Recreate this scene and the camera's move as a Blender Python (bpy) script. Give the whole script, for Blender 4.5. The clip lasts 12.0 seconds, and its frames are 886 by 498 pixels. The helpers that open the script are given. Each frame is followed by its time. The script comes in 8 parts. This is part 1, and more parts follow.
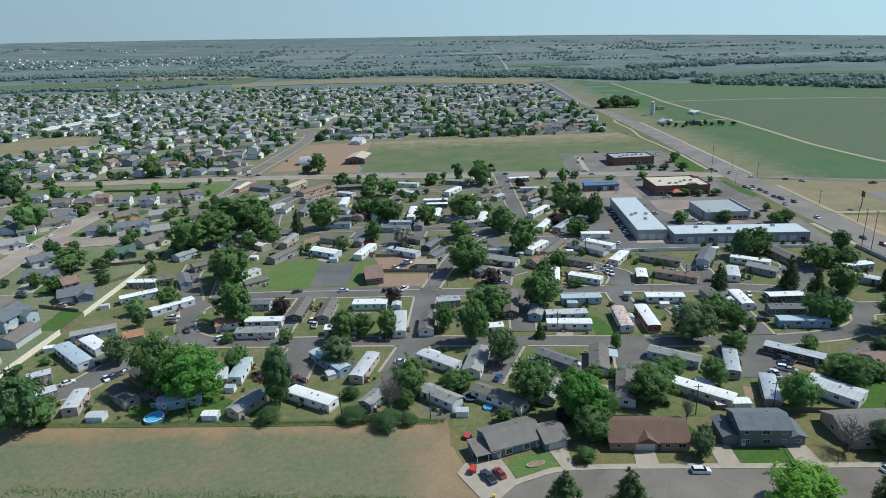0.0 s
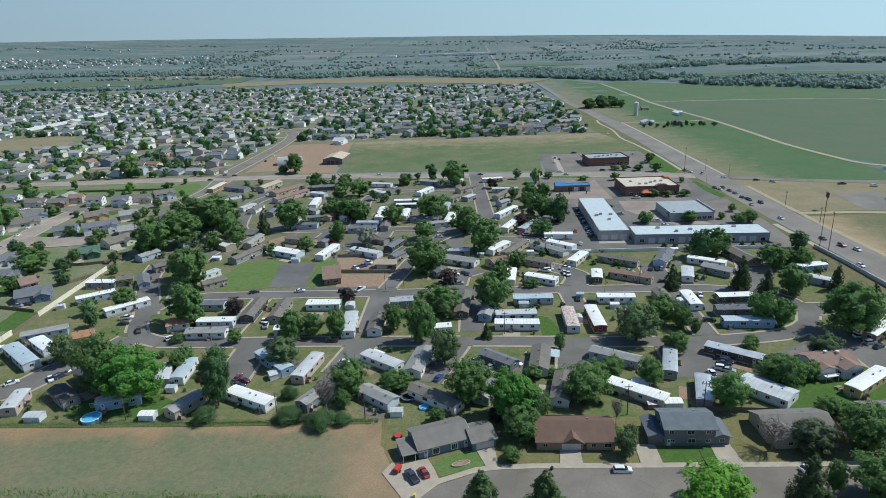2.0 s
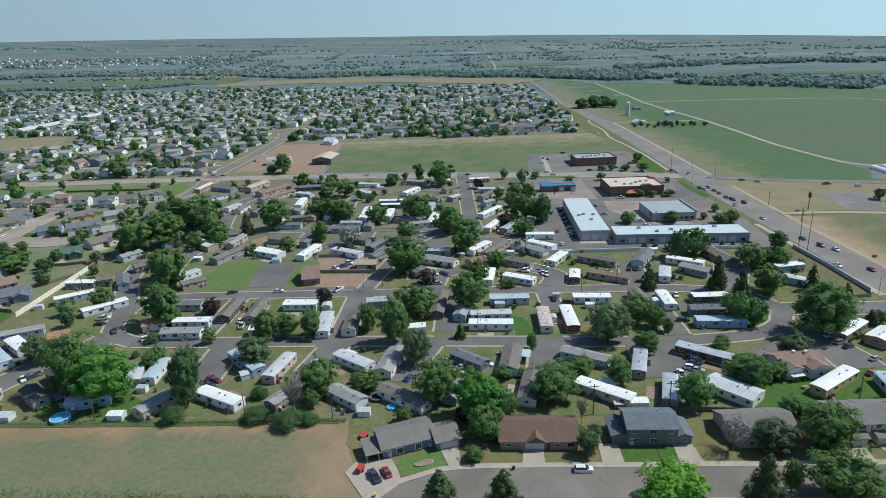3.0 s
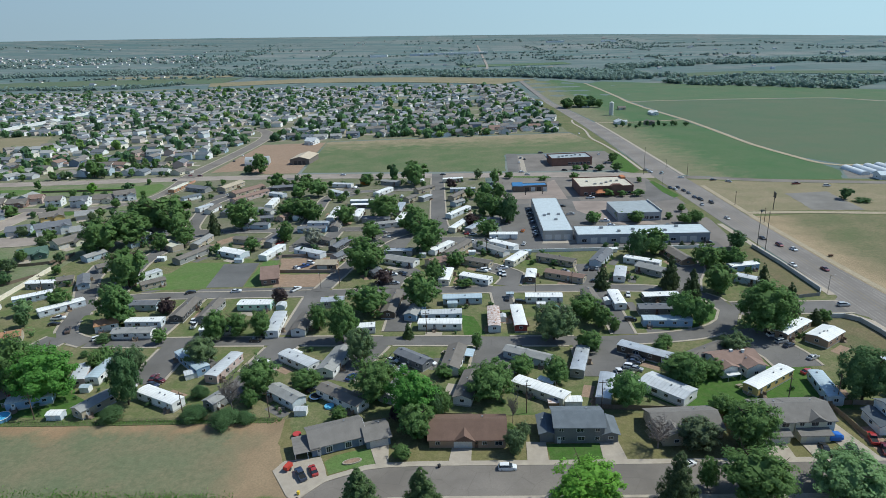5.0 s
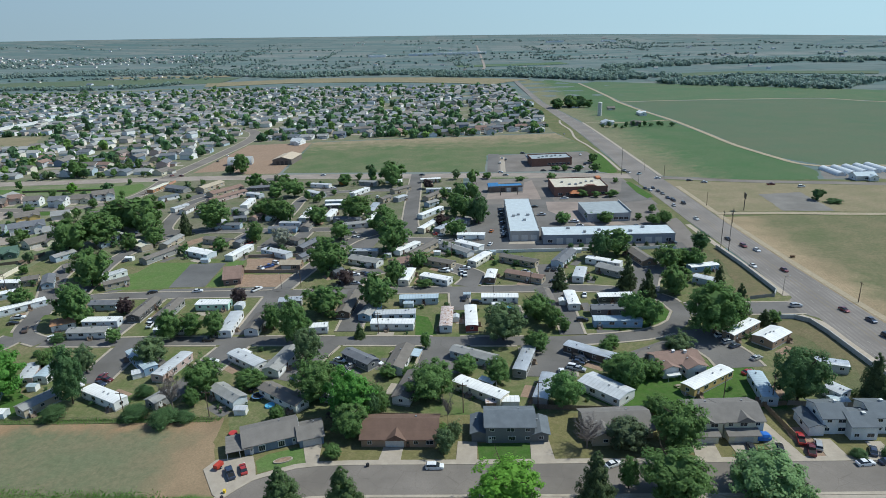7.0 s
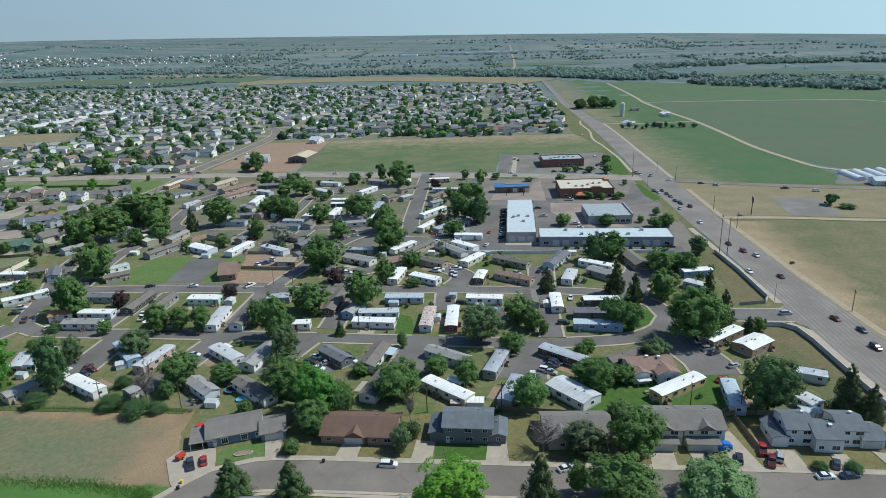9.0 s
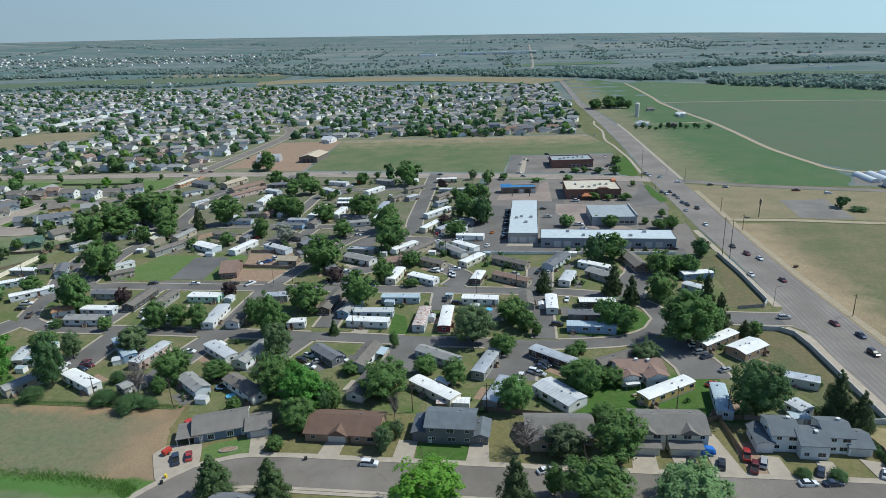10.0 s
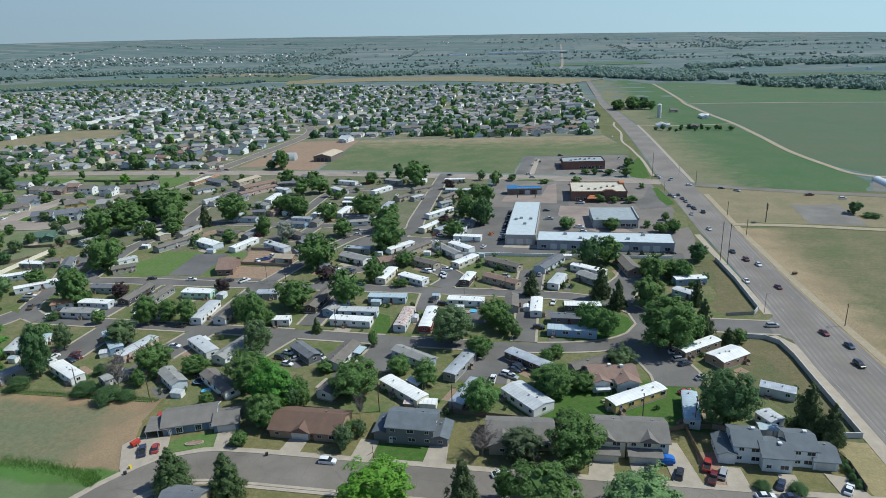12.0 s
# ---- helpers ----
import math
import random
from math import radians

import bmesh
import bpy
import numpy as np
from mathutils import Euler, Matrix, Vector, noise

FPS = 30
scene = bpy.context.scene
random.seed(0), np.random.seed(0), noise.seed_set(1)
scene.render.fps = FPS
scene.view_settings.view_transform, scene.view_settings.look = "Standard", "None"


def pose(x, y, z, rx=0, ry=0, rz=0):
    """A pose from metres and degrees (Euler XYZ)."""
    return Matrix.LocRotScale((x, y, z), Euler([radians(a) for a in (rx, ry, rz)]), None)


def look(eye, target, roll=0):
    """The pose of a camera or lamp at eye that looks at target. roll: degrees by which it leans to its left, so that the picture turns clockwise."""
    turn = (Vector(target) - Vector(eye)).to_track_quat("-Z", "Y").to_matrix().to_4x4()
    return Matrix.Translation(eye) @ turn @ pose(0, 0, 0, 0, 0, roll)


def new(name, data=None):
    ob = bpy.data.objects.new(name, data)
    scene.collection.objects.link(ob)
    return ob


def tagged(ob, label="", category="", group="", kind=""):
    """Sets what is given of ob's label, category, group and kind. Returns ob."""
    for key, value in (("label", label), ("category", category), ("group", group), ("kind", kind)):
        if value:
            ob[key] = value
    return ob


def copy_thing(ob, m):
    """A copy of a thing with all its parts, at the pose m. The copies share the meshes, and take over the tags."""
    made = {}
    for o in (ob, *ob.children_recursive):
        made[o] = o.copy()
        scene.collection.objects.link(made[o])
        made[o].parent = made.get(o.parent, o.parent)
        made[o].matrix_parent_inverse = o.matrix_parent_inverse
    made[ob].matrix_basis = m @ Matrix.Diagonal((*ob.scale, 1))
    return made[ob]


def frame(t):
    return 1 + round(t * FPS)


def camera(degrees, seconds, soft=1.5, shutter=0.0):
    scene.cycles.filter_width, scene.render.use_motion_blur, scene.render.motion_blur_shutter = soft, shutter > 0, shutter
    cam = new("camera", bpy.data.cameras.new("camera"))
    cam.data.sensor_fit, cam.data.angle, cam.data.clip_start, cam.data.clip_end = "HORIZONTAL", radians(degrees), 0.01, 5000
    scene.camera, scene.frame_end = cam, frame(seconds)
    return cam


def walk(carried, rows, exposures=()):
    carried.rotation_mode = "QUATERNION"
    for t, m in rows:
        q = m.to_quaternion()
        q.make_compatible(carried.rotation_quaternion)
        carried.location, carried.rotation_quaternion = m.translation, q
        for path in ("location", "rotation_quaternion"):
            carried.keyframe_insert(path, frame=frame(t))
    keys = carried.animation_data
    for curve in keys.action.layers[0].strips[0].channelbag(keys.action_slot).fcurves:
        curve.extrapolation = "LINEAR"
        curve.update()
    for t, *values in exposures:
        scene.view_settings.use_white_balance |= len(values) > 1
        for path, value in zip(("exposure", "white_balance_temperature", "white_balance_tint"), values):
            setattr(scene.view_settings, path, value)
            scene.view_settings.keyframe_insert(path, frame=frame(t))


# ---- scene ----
cam = camera(70.3, 12.0, soft=0.86)
PATH = [
    (0, (-1.146, -0.382, 104.164), (-1.234, 1.515, 103.537), -2.2),
    (0.5, (3.447, -0.464, 104.17), (3.362, 1.433, 103.543), -2.2),
    (1, (8.039, -0.613, 104.19), (7.956, 1.284, 103.562), -2.1),
    (1.5, (12.674, -0.736, 104.212), (12.593, 1.161, 103.583), -2.1),
    (2, (17.412, -0.808, 104.25), (17.331, 1.089, 103.622), -2.1),
    (2.5, (22.151, -0.956, 104.31), (22.071, 0.941, 103.681), -2.1),
    (3, (26.795, -1.137, 104.36), (26.717, 0.76, 103.731), -2.1),
    (5, (45.403, -2.16, 104.523), (45.331, -0.263, 103.892), -2.1),
    (5.5, (50.075, -2.409, 104.557), (50.003, -0.513, 103.925), -2.1),
    (6, (54.783, -2.611, 104.575), (54.713, -0.715, 103.944), -2.1),
    (6.5, (59.572, -2.741, 104.579), (59.5, -0.845, 103.947), -2.1),
    (7, (64.56, -2.778, 104.546), (64.48, -0.882, 103.915), -2.1),
    (9, (84.02, -2.601, 104.571), (83.837, -0.711, 103.941), -2.1),
    (9.5, (88.848, -2.403, 104.566), (88.633, -0.517, 103.937), -2.2),
    (10, (93.704, -2.021, 104.597), (93.46, -0.139, 103.969), -2.2),
    (10.5, (98.422, -1.571, 104.666), (98.15, 0.308, 104.038), -2.2),
    (11, (103.132, -1.012, 104.602), (102.834, 0.863, 103.974), -2.2),
    (11.5, (107.64, -0.372, 104.556), (107.318, 1.5, 103.93), -2.2),
    (12, (112.0, 0.304, 104.565), (111.659, 2.173, 103.939), -2.2),
]
walk(cam, [(t, look(eye, target, roll)) for t, eye, target, roll in PATH],
     [(0.0, 0.27, 6330, 0.6), (12.0, 0.27, 6330, 0.6)])

# ---- light ----
SUN_DIR = Vector((0.62, 0.16, 0.80)).normalized()
world = bpy.data.worlds.new("sky")
scene.world = world
world.use_nodes = True
wn = world.node_tree.nodes
sky = wn.new("ShaderNodeTexSky")
sky.sky_type, sky.sun_disc = "NISHITA", False
sky.sun_elevation, sky.sun_rotation = math.asin(SUN_DIR.z), math.atan2(SUN_DIR.x, SUN_DIR.y)
sky.altitude, sky.air_density, sky.dust_density, sky.ozone_density = 2500, 0.8, 0.9, 3.0
wn["Background"].inputs["Strength"].default_value = 0.145
# summer haze: the same grey-blue veil all round, thinning out with height
where = wn.new("ShaderNodeTexCoord")
split = wn.new("ShaderNodeSeparateXYZ")
veil = wn.new("ShaderNodeMapRange")
veil.interpolation_type = "SMOOTHSTEP"
for socket, value in (("From Min", 0.0), ("From Max", 0.42), ("To Min", 0.96), ("To Max", 0.0)):
    veil.inputs[socket].default_value = value
hazy = wn.new("ShaderNodeMix")
hazy.data_type = "RGBA"
# forward scatter: the veil is paler on the sun's side
side = wn.new("ShaderNodeVectorMath")
side.operation = "DOT_PRODUCT"
side.inputs[1].default_value = Vector((SUN_DIR.x, SUN_DIR.y, 0)).normalized()
glow = wn.new("ShaderNodeMapRange")
for socket, value in (("From Min", -0.75), ("From Max", 0.75), ("To Min", 0.0), ("To Max", 1.0)):
    glow.inputs[socket].default_value = value
scatter = wn.new("ShaderNodeMix")
scatter.data_type = "RGBA"
scatter.inputs[6].default_value = (1.45, 1.82, 2.30, 1)
scatter.inputs[7].default_value = (2.72, 3.80, 4.62, 1)
for a, b in ((where.outputs["Generated"], side.inputs[0]), (side.outputs["Value"], glow.inputs["Value"]), (glow.outputs["Result"], scatter.inputs[0]), (scatter.outputs[2], hazy.inputs[7])):
    world.node_tree.links.new(a, b)
for a, b in ((where.outputs["Generated"], split.inputs[0]), (split.outputs["Z"], veil.inputs["Value"]), (veil.outputs["Result"], hazy.inputs[0]),
             (sky.outputs["Color"], hazy.inputs[6]), (hazy.outputs[2], wn["Background"].inputs["Color"])):
    world.node_tree.links.new(a, b)
sun_data = bpy.data.lights.new("sun", "SUN")
sun_data.energy, sun_data.angle, sun_data.color = 3.6, radians(0.55), (1.0, 0.965, 0.915)
sun_ob = new("sun", sun_data)
sun_ob.matrix_world = look(SUN_DIR * 1000, (0, 0, 0))

# ---- materials ----
MATS = {}


class Nodes:
    """Short hand for building a node material."""

    def __init__(self, name, rough=0.8, metal=0.0, spec=0.3):
        self.m = bpy.data.materials.new(name)
        self.m.use_nodes = True
        self.t = self.m.node_tree
        self.b = self.t.nodes["Principled BSDF"]
        self.b.inputs["Roughness"].default_value = rough
        self.b.inputs["Metallic"].default_value = metal
        self.b.inputs["Specular IOR Level"].default_value = spec

    def n(self, kind, **values):
        node = self.t.nodes.new("ShaderNode" + kind)
        for key, value in values.items():
            node.inputs[key.replace("_", " ")].default_value = value
        return node

    def l(self, a, b):
        self.t.links.new(a, b)

    def coords(self, which="Object"):
        return self.n("TexCoord").outputs[which]

    def noise(self, scale, detail=4, rough=0.6, vec=None):
        x = self.n("TexNoise", Scale=scale, Detail=detail, Roughness=rough)
        self.l(vec or self.coords(), x.inputs["Vector"])
        return x.outputs["Fac"]

    def span(self, fac, lo, hi, a=0.0, b=1.0):
        x = self.n("MapRange", From_Min=lo, From_Max=hi, To_Min=a, To_Max=b)
        self.l(fac, x.inputs["Value"])
        return x.outputs["Result"]

    def mix(self, fac, a, b, mode="MIX"):
        x = self.n("Mix")
        x.data_type, x.blend_type = "RGBA", mode
        for socket, value in ((0, fac), (6, a), (7, b)):
            if isinstance(value, (tuple, list)):
                x.inputs[socket].default_value = (*value, 1)
            elif isinstance(value, (int, float)):
                x.inputs[socket].default_value = value
            else:
                self.l(value, x.inputs[socket])
        return x.outputs[2]

    def bump(self, height, strength=0.3, dist=0.05):
        x = self.n("Bump", Strength=strength, Distance=dist)
        self.l(height, x.inputs["Height"])
        self.l(x.outputs["Normal"], self.b.inputs["Normal"])

    def haze_sheen(self, weight, rough=0.5):
        """A soft low-angle sheen on crops and leaf masses, standing in for distance haze."""
        self.b.inputs["Sheen Weight"].default_value = weight
        self.b.inputs["Sheen Roughness"].default_value = rough
        return self

    def base(self, colour):
        if isinstance(colour, tuple):
            self.b.inputs["Base Color"].default_value = (*colour, 1)
        else:
            self.l(colour, self.b.inputs["Base Color"])
        return self.m


def mul(c, k):
    return tuple(min(1.0, v * k) for v in c)


def paint(name, c, rough=0.7, metal=0.0, grain=3.0, var=0.25, lines=None, spec=0.3):
    """A painted or weathered surface: broad stains, fine grain, a shade of its own for each object; lines: (axis, per metre) of laps, ribs or courses."""
    if name in MATS:
        return MATS[name]
    k = Nodes(name, rough, metal, spec)
    broad = k.span(k.noise(0.35), 0.3, 0.7)
    fine = k.span(k.noise(grain, 6), 0.3, 0.7)
    col = k.mix(broad, mul(c, 1 - var), mul(c, 1 + var * 0.5))
    col = k.mix(k.span(fine, 0, 1, 0, 0.35), col, mul(c, 0.65))
    own = k.n("ObjectInfo").outputs["Random"]
    col = k.mix(k.span(own, 0, 1, 0, 0.3), col, mul(c, 0.72))
    height = fine
    if lines:
        wave = k.n("TexWave", Scale=lines[1] / 6.2832 * 3.1416, Distortion=0.15)
        wave.bands_direction, wave.wave_profile = lines[0], "SAW"
        k.l(k.coords(), wave.inputs["Vector"])
        height = wave.outputs["Fac"]
        col = k.mix(k.span(height, 0.75, 1.0, 0, 0.45), col, mul(c, 0.45))
    k.bump(height, 0.35, 0.03)
    MATS[name] = k.base(col)
    return MATS[name]


COL = dict(
    white=(0.82, 0.825, 0.81), pale=(0.54, 0.56, 0.58), paleblue=(0.44, 0.53, 0.59), silver=(0.60, 0.63, 0.66), grey=(0.33, 0.33, 0.32),
    brown=(0.20, 0.18, 0.16), slate=(0.18, 0.19, 0.21), dark=(0.10, 0.10, 0.10), cream=(0.72, 0.68, 0.55), tan=(0.48, 0.41, 0.31),
    orange=(0.42, 0.23, 0.13), redbrown=(0.28, 0.19, 0.155), rusty=(0.46, 0.36, 0.31), chocolate=(0.180, 0.115, 0.088), bluegrey=(0.155, 0.178, 0.20),
    brownroof=(0.222, 0.206, 0.190), green=(0.11, 0.18, 0.14), pink=(0.58, 0.44, 0.40), yellow=(0.68, 0.48, 0.20), mint=(0.50, 0.74, 0.62),
    navy=(0.07, 0.11, 0.19), blue=(0.28, 0.42, 0.58), bluewhite=(0.66, 0.72, 0.76), slateblue=(0.19, 0.25, 0.33), red=(0.35, 0.08, 0.07),
    darkbrown=(0.13, 0.10, 0.08), brownwall=(0.30, 0.22, 0.16), tanbrick=(0.40, 0.28, 0.20), silverwall=(0.6, 0.62, 0.62), greysiding=(0.19, 0.20, 0.21),
)
WORDS = dict(
    pale="pale grey", paleblue="pale blue", slate="slate grey", dark="dark grey", rusty="rust-streaked", chocolate="chocolate brown", bluegrey="blue-grey",
    brownroof="grey-brown", redbrown="red-brown", bluewhite="bluish white", slateblue="slate blue", darkbrown="dark brown", brownwall="brown",
    tanbrick="tan brick", silverwall="silver metal", greysiding="grey", orange="orange-brown",
)
METAL_ROOF = {"white", "pale", "paleblue", "silver", "rusty", "cream"}


def word(c):
    return WORDS.get(c, c)


def wall_mat(c):
    return paint("siding " + c, COL[c], 0.65, 0, 4, 0.12, ("Z", 5.0))


def roof_mat(c):
    if c == "silver":
        return paint("ribbed metal roof", COL[c], 0.4, 0.35, 2, 0.3, ("X", 1.1))
    if c == "rusty":
        k = Nodes("rusted metal roof", 0.6, 0.2)
        rust = k.span(k.noise(0.9, 8, 0.7), 0.45, 0.62)
        return MATS.setdefault("rusty roof", k.base(k.mix(rust, (0.62, 0.55, 0.52), (0.33, 0.17, 0.10)))) if "rusty roof" not in MATS else MATS["rusty roof"]
    if c in METAL_ROOF:
        return paint("coated metal roof " + c, mul(COL[c], 1.05), 0.5, 0.0, 2, 0.18, ("X", 0.5))
    return paint("shingle roof " + c, COL[c], 0.9, 0, 6, 0.22, ("Z", 7.0))


GLASS = Nodes("window glass", 0.08, 0.0, 0.6).base((0.025, 0.032, 0.04))
TRIM = paint("white trim", (0.78, 0.78, 0.76), 0.6)
TYRE = Nodes("tyre rubber", 0.85).base((0.02, 0.02, 0.021))
RIM = Nodes("wheel rim", 0.35, 0.8).base((0.45, 0.46, 0.48))
CONCRETE = paint("concrete", (0.415, 0.360, 0.295), 0.9, 0, 2.5, 0.18)
DUSTY = paint("dusty pale pavement", (0.45, 0.385, 0.31), 0.95, 0, 2.5, 0.2)
KERB = paint("kerb concrete", (0.42, 0.365, 0.295), 0.9, 0, 2.5, 0.2)
WOOD = paint("weathered fence wood", (0.25, 0.195, 0.145), 0.9, 0, 5, 0.3, ("X", 6.0))
POLE = paint("pole wood", (0.14, 0.10, 0.075), 0.9)
STEEL = paint("dark steel", (0.10, 0.09, 0.085), 0.6, 0.4)
GALV = paint("galvanised steel", (0.42, 0.43, 0.44), 0.45, 0.6)


def asphalt(name, c, cracks=True, tracks=False):
    k = Nodes(name, 0.93, 0, 0.25)
    big = k.span(k.noise(0.05, 4), 0.35, 0.65)
    fine = k.noise(3.0, 8, 0.7)
    col = k.mix(big, mul(c, 0.80), mul(c, 1.2))
    col = k.mix(k.span(fine, 0.35, 0.7, 0, 0.5), col, mul(c, 0.7))
    if cracks:
        vor = k.n("TexVoronoi", Scale=0.16)
        vor.feature = "DISTANCE_TO_EDGE"
        warp = k.n("Mix")
        warp.data_type = "VECTOR"
        warp.inputs[0].default_value = 0.06
        nz = k.n("TexNoise", Scale=0.3)
        k.l(k.coords(), nz.inputs["Vector"]), k.l(k.coords(), warp.inputs[4]), k.l(nz.outputs["Color"], warp.inputs[5])
        k.l(warp.outputs[1], vor.inputs["Vector"])
        col = k.mix(k.span(vor.outputs["Distance"], 0.0, 0.012, 0.35, 0), col, mul(c, 0.5))
    if tracks:
        # tyre tracks worn along the lanes
        wave = k.n("TexWave", Scale=0.1745, Distortion=0.6)
        wave.bands_direction = "X"
        wave.inputs["Detail Scale"].default_value = 0.1
        k.l(k.coords(), wave.inputs["Vector"])
        col = k.mix(k.span(wave.outputs["Fac"], 0.3, 0.9, 0, 0.55), col, mul(c, 0.72))
    k.bump(fine, 0.2, 0.02)
    return k.base(col)


ASPHALT = asphalt("park street asphalt", (0.155, 0.146, 0.138))
HIGHWAY = asphalt("highway asphalt", (0.235, 0.212, 0.194), True, True)
STREET = asphalt("worn residential asphalt", (0.197, 0.175, 0.154))
PALE_STREET = asphalt("pale suburban asphalt", (0.315, 0.268, 0.232))
LOT = asphalt("parking lot paving", (0.20, 0.178, 0.16))
PAVERS = asphalt("pinkish block paving", (0.30, 0.245, 0.215), False)
OLD_LOT = asphalt("weathered grey lot paving", (0.205, 0.192, 0.175))
COURT = asphalt("court asphalt", (0.138, 0.136, 0.133))
LINE_W = paint("white road paint", (0.34, 0.32, 0.295), 0.8)
LINE_Y = paint("yellow road paint", (0.28, 0.22, 0.12), 0.8)


def meadow(name, a, b, c, s1=0.02, s2=0.25, bias=0.5, bands=(), tuft=0.7, haze_sheen=0.0):
    """Grass or soil in three tones at two scales, with a fine tufted relief; bands: (axis, from, to, waver, tone) of other growth that takes over gradually."""
    k = Nodes(name, 0.95, 0, 0.1).haze_sheen(haze_sheen)
    f1 = k.span(k.noise(s1, 6, 0.65), bias - 0.13, bias + 0.13)
    f2 = k.span(k.noise(s2, 6, 0.7), 0.38, 0.64)
    f3 = k.noise(1.6, 8, 0.75)
    f4 = k.span(k.noise(0.55, 6, 0.7), 0.40, 0.62)
    col = k.mix(f1, a, b)
    col = k.mix(k.span(f2, 0, 1, 0, 0.75), col, c)
    col = k.mix(k.span(f4, 0, 1, 0, 0.45), col, mul(b, 0.62))
    for axis, lo, hi, waver, tone in bands:
        xyz = k.n("SeparateXYZ")
        k.l(k.coords(), xyz.inputs[0])
        shift = k.n("Math")
        shift.operation = "ADD"
        k.l(xyz.outputs[axis], shift.inputs[0]), k.l(k.span(k.noise(0.07, 6, 0.7), 0.25, 0.75, -waver, waver), shift.inputs[1])
        col = k.mix(k.span(shift.outputs[0], lo, hi, 0, 0.9), col, k.mix(f2, tone, mul(tone, 0.75)))
    col = k.mix(k.span(f3, 0.40, 0.66, 0, tuft), col, mul(a, 0.5))
    k.bump(f3, 0.6, 0.15)
    return k.base(col)


LAWN = meadow("park lawn", (0.170, 0.180, 0.085), (0.105, 0.165, 0.050), (0.300, 0.235, 0.155), 0.045, 0.085, 0.47)
GREEN = meadow("watered lawn", (0.076, 0.158, 0.032), (0.060, 0.142, 0.028), (0.130, 0.165, 0.066), 0.05, 0.4)
DRYLAWN = meadow("dry lawn", (0.215, 0.195, 0.090), (0.160, 0.166, 0.066), (0.245, 0.208, 0.116), 0.06, 0.3)
DITCH = meadow("lush ditch grass", (0.110, 0.145, 0.060), (0.125, 0.150, 0.065), (0.165, 0.165, 0.085), 0.05, 0.2)
DIRT = meadow("bare dirt", (0.36, 0.25, 0.18), (0.30, 0.21, 0.15), (0.40, 0.30, 0.22), 0.04, 0.3)
TANGRASS = meadow("straw-coloured grass", (0.345, 0.280, 0.190), (0.275, 0.240, 0.150), (0.190, 0.195, 0.105), 0.02, 0.06)
OLIVE = meadow("olive pasture", (0.15, 0.17, 0.08), (0.115, 0.15, 0.062), (0.26, 0.215, 0.125), 0.03, 0.09)
# the slight sheen on the crop fields imitates haze over them
CROP = meadow("young green crop", (0.082, 0.165, 0.068), (0.095, 0.155, 0.070), (0.165, 0.175, 0.098), 0.008, 0.02, haze_sheen=0.07)
CROP2 = meadow("dull green crop", (0.112, 0.158, 0.086), (0.090, 0.150, 0.076), (0.155, 0.158, 0.094), 0.006, 0.02, haze_sheen=0.07)
TRACK = meadow("pale dirt track", (0.47, 0.395, 0.29), (0.42, 0.35, 0.25), (0.36, 0.31, 0.21), 0.05, 0.2)
YARD = meadow("suburban yards", (0.200, 0.218, 0.125), (0.130, 0.205, 0.085), (0.31, 0.265, 0.195), 0.03, 0.08)


def hazed_far_fields():
    """Farmland out to the horizon: oblong fields of crop, stubble and pasture with dark hedges between, distance haze
    painted into their colours.
    """
    k = Nodes("hazed far farmland", 0.95, 0, 0.1).haze_sheen(0.09)
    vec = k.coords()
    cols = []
    # every tone is blued and dulled to put haze into the base colour
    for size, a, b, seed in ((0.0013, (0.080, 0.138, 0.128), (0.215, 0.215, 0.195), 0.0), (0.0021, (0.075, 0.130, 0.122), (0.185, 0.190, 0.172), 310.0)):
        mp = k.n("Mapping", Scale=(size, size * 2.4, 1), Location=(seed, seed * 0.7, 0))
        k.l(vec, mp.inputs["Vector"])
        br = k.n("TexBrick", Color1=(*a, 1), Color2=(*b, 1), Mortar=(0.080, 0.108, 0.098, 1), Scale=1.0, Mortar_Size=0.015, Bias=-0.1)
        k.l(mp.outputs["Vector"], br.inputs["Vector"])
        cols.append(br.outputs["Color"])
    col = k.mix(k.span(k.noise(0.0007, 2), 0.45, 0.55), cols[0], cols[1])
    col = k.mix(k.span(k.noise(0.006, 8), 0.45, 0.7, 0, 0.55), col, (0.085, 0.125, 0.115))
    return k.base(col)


FIELD = meadow("dry meadow with worn red edge and green ditch", (0.186, 0.192, 0.118), (0.150, 0.178, 0.100), (0.245, 0.202, 0.130), 0.022, 0.06, 0.5,
               ((1, 147.5, 154, 7, (0.365, 0.238, 0.145)), (0, -22, -12, 6, (0.335, 0.235, 0.150)), (1, 123.2, 121.6, 1.6, (0.075, 0.185, 0.036)), (1, 116.6, 115.0, 1.6, (0.160, 0.205, 0.105))), 0.4)
NORTH_PASTURE = meadow("green pasture drying out to the north", (0.140, 0.182, 0.088), (0.105, 0.168, 0.074), (0.255, 0.225, 0.145), 0.012, 0.030, 0.5, ((1, 640, 700, 48, (0.40, 0.31, 0.215)),))
EAST_PASTURE = meadow("olive pasture with a straw verge", (0.185, 0.182, 0.104), (0.142, 0.168, 0.082), (0.275, 0.222, 0.140), 0.03, 0.05, 0.5, ((0, 237, 221, 9, (0.46, 0.345, 0.225)),))
PLAY_LAWN = meadow("mown play lawn", (0.140, 0.215, 0.070), (0.110, 0.200, 0.056), (0.180, 0.210, 0.095), 0.04, 0.12)
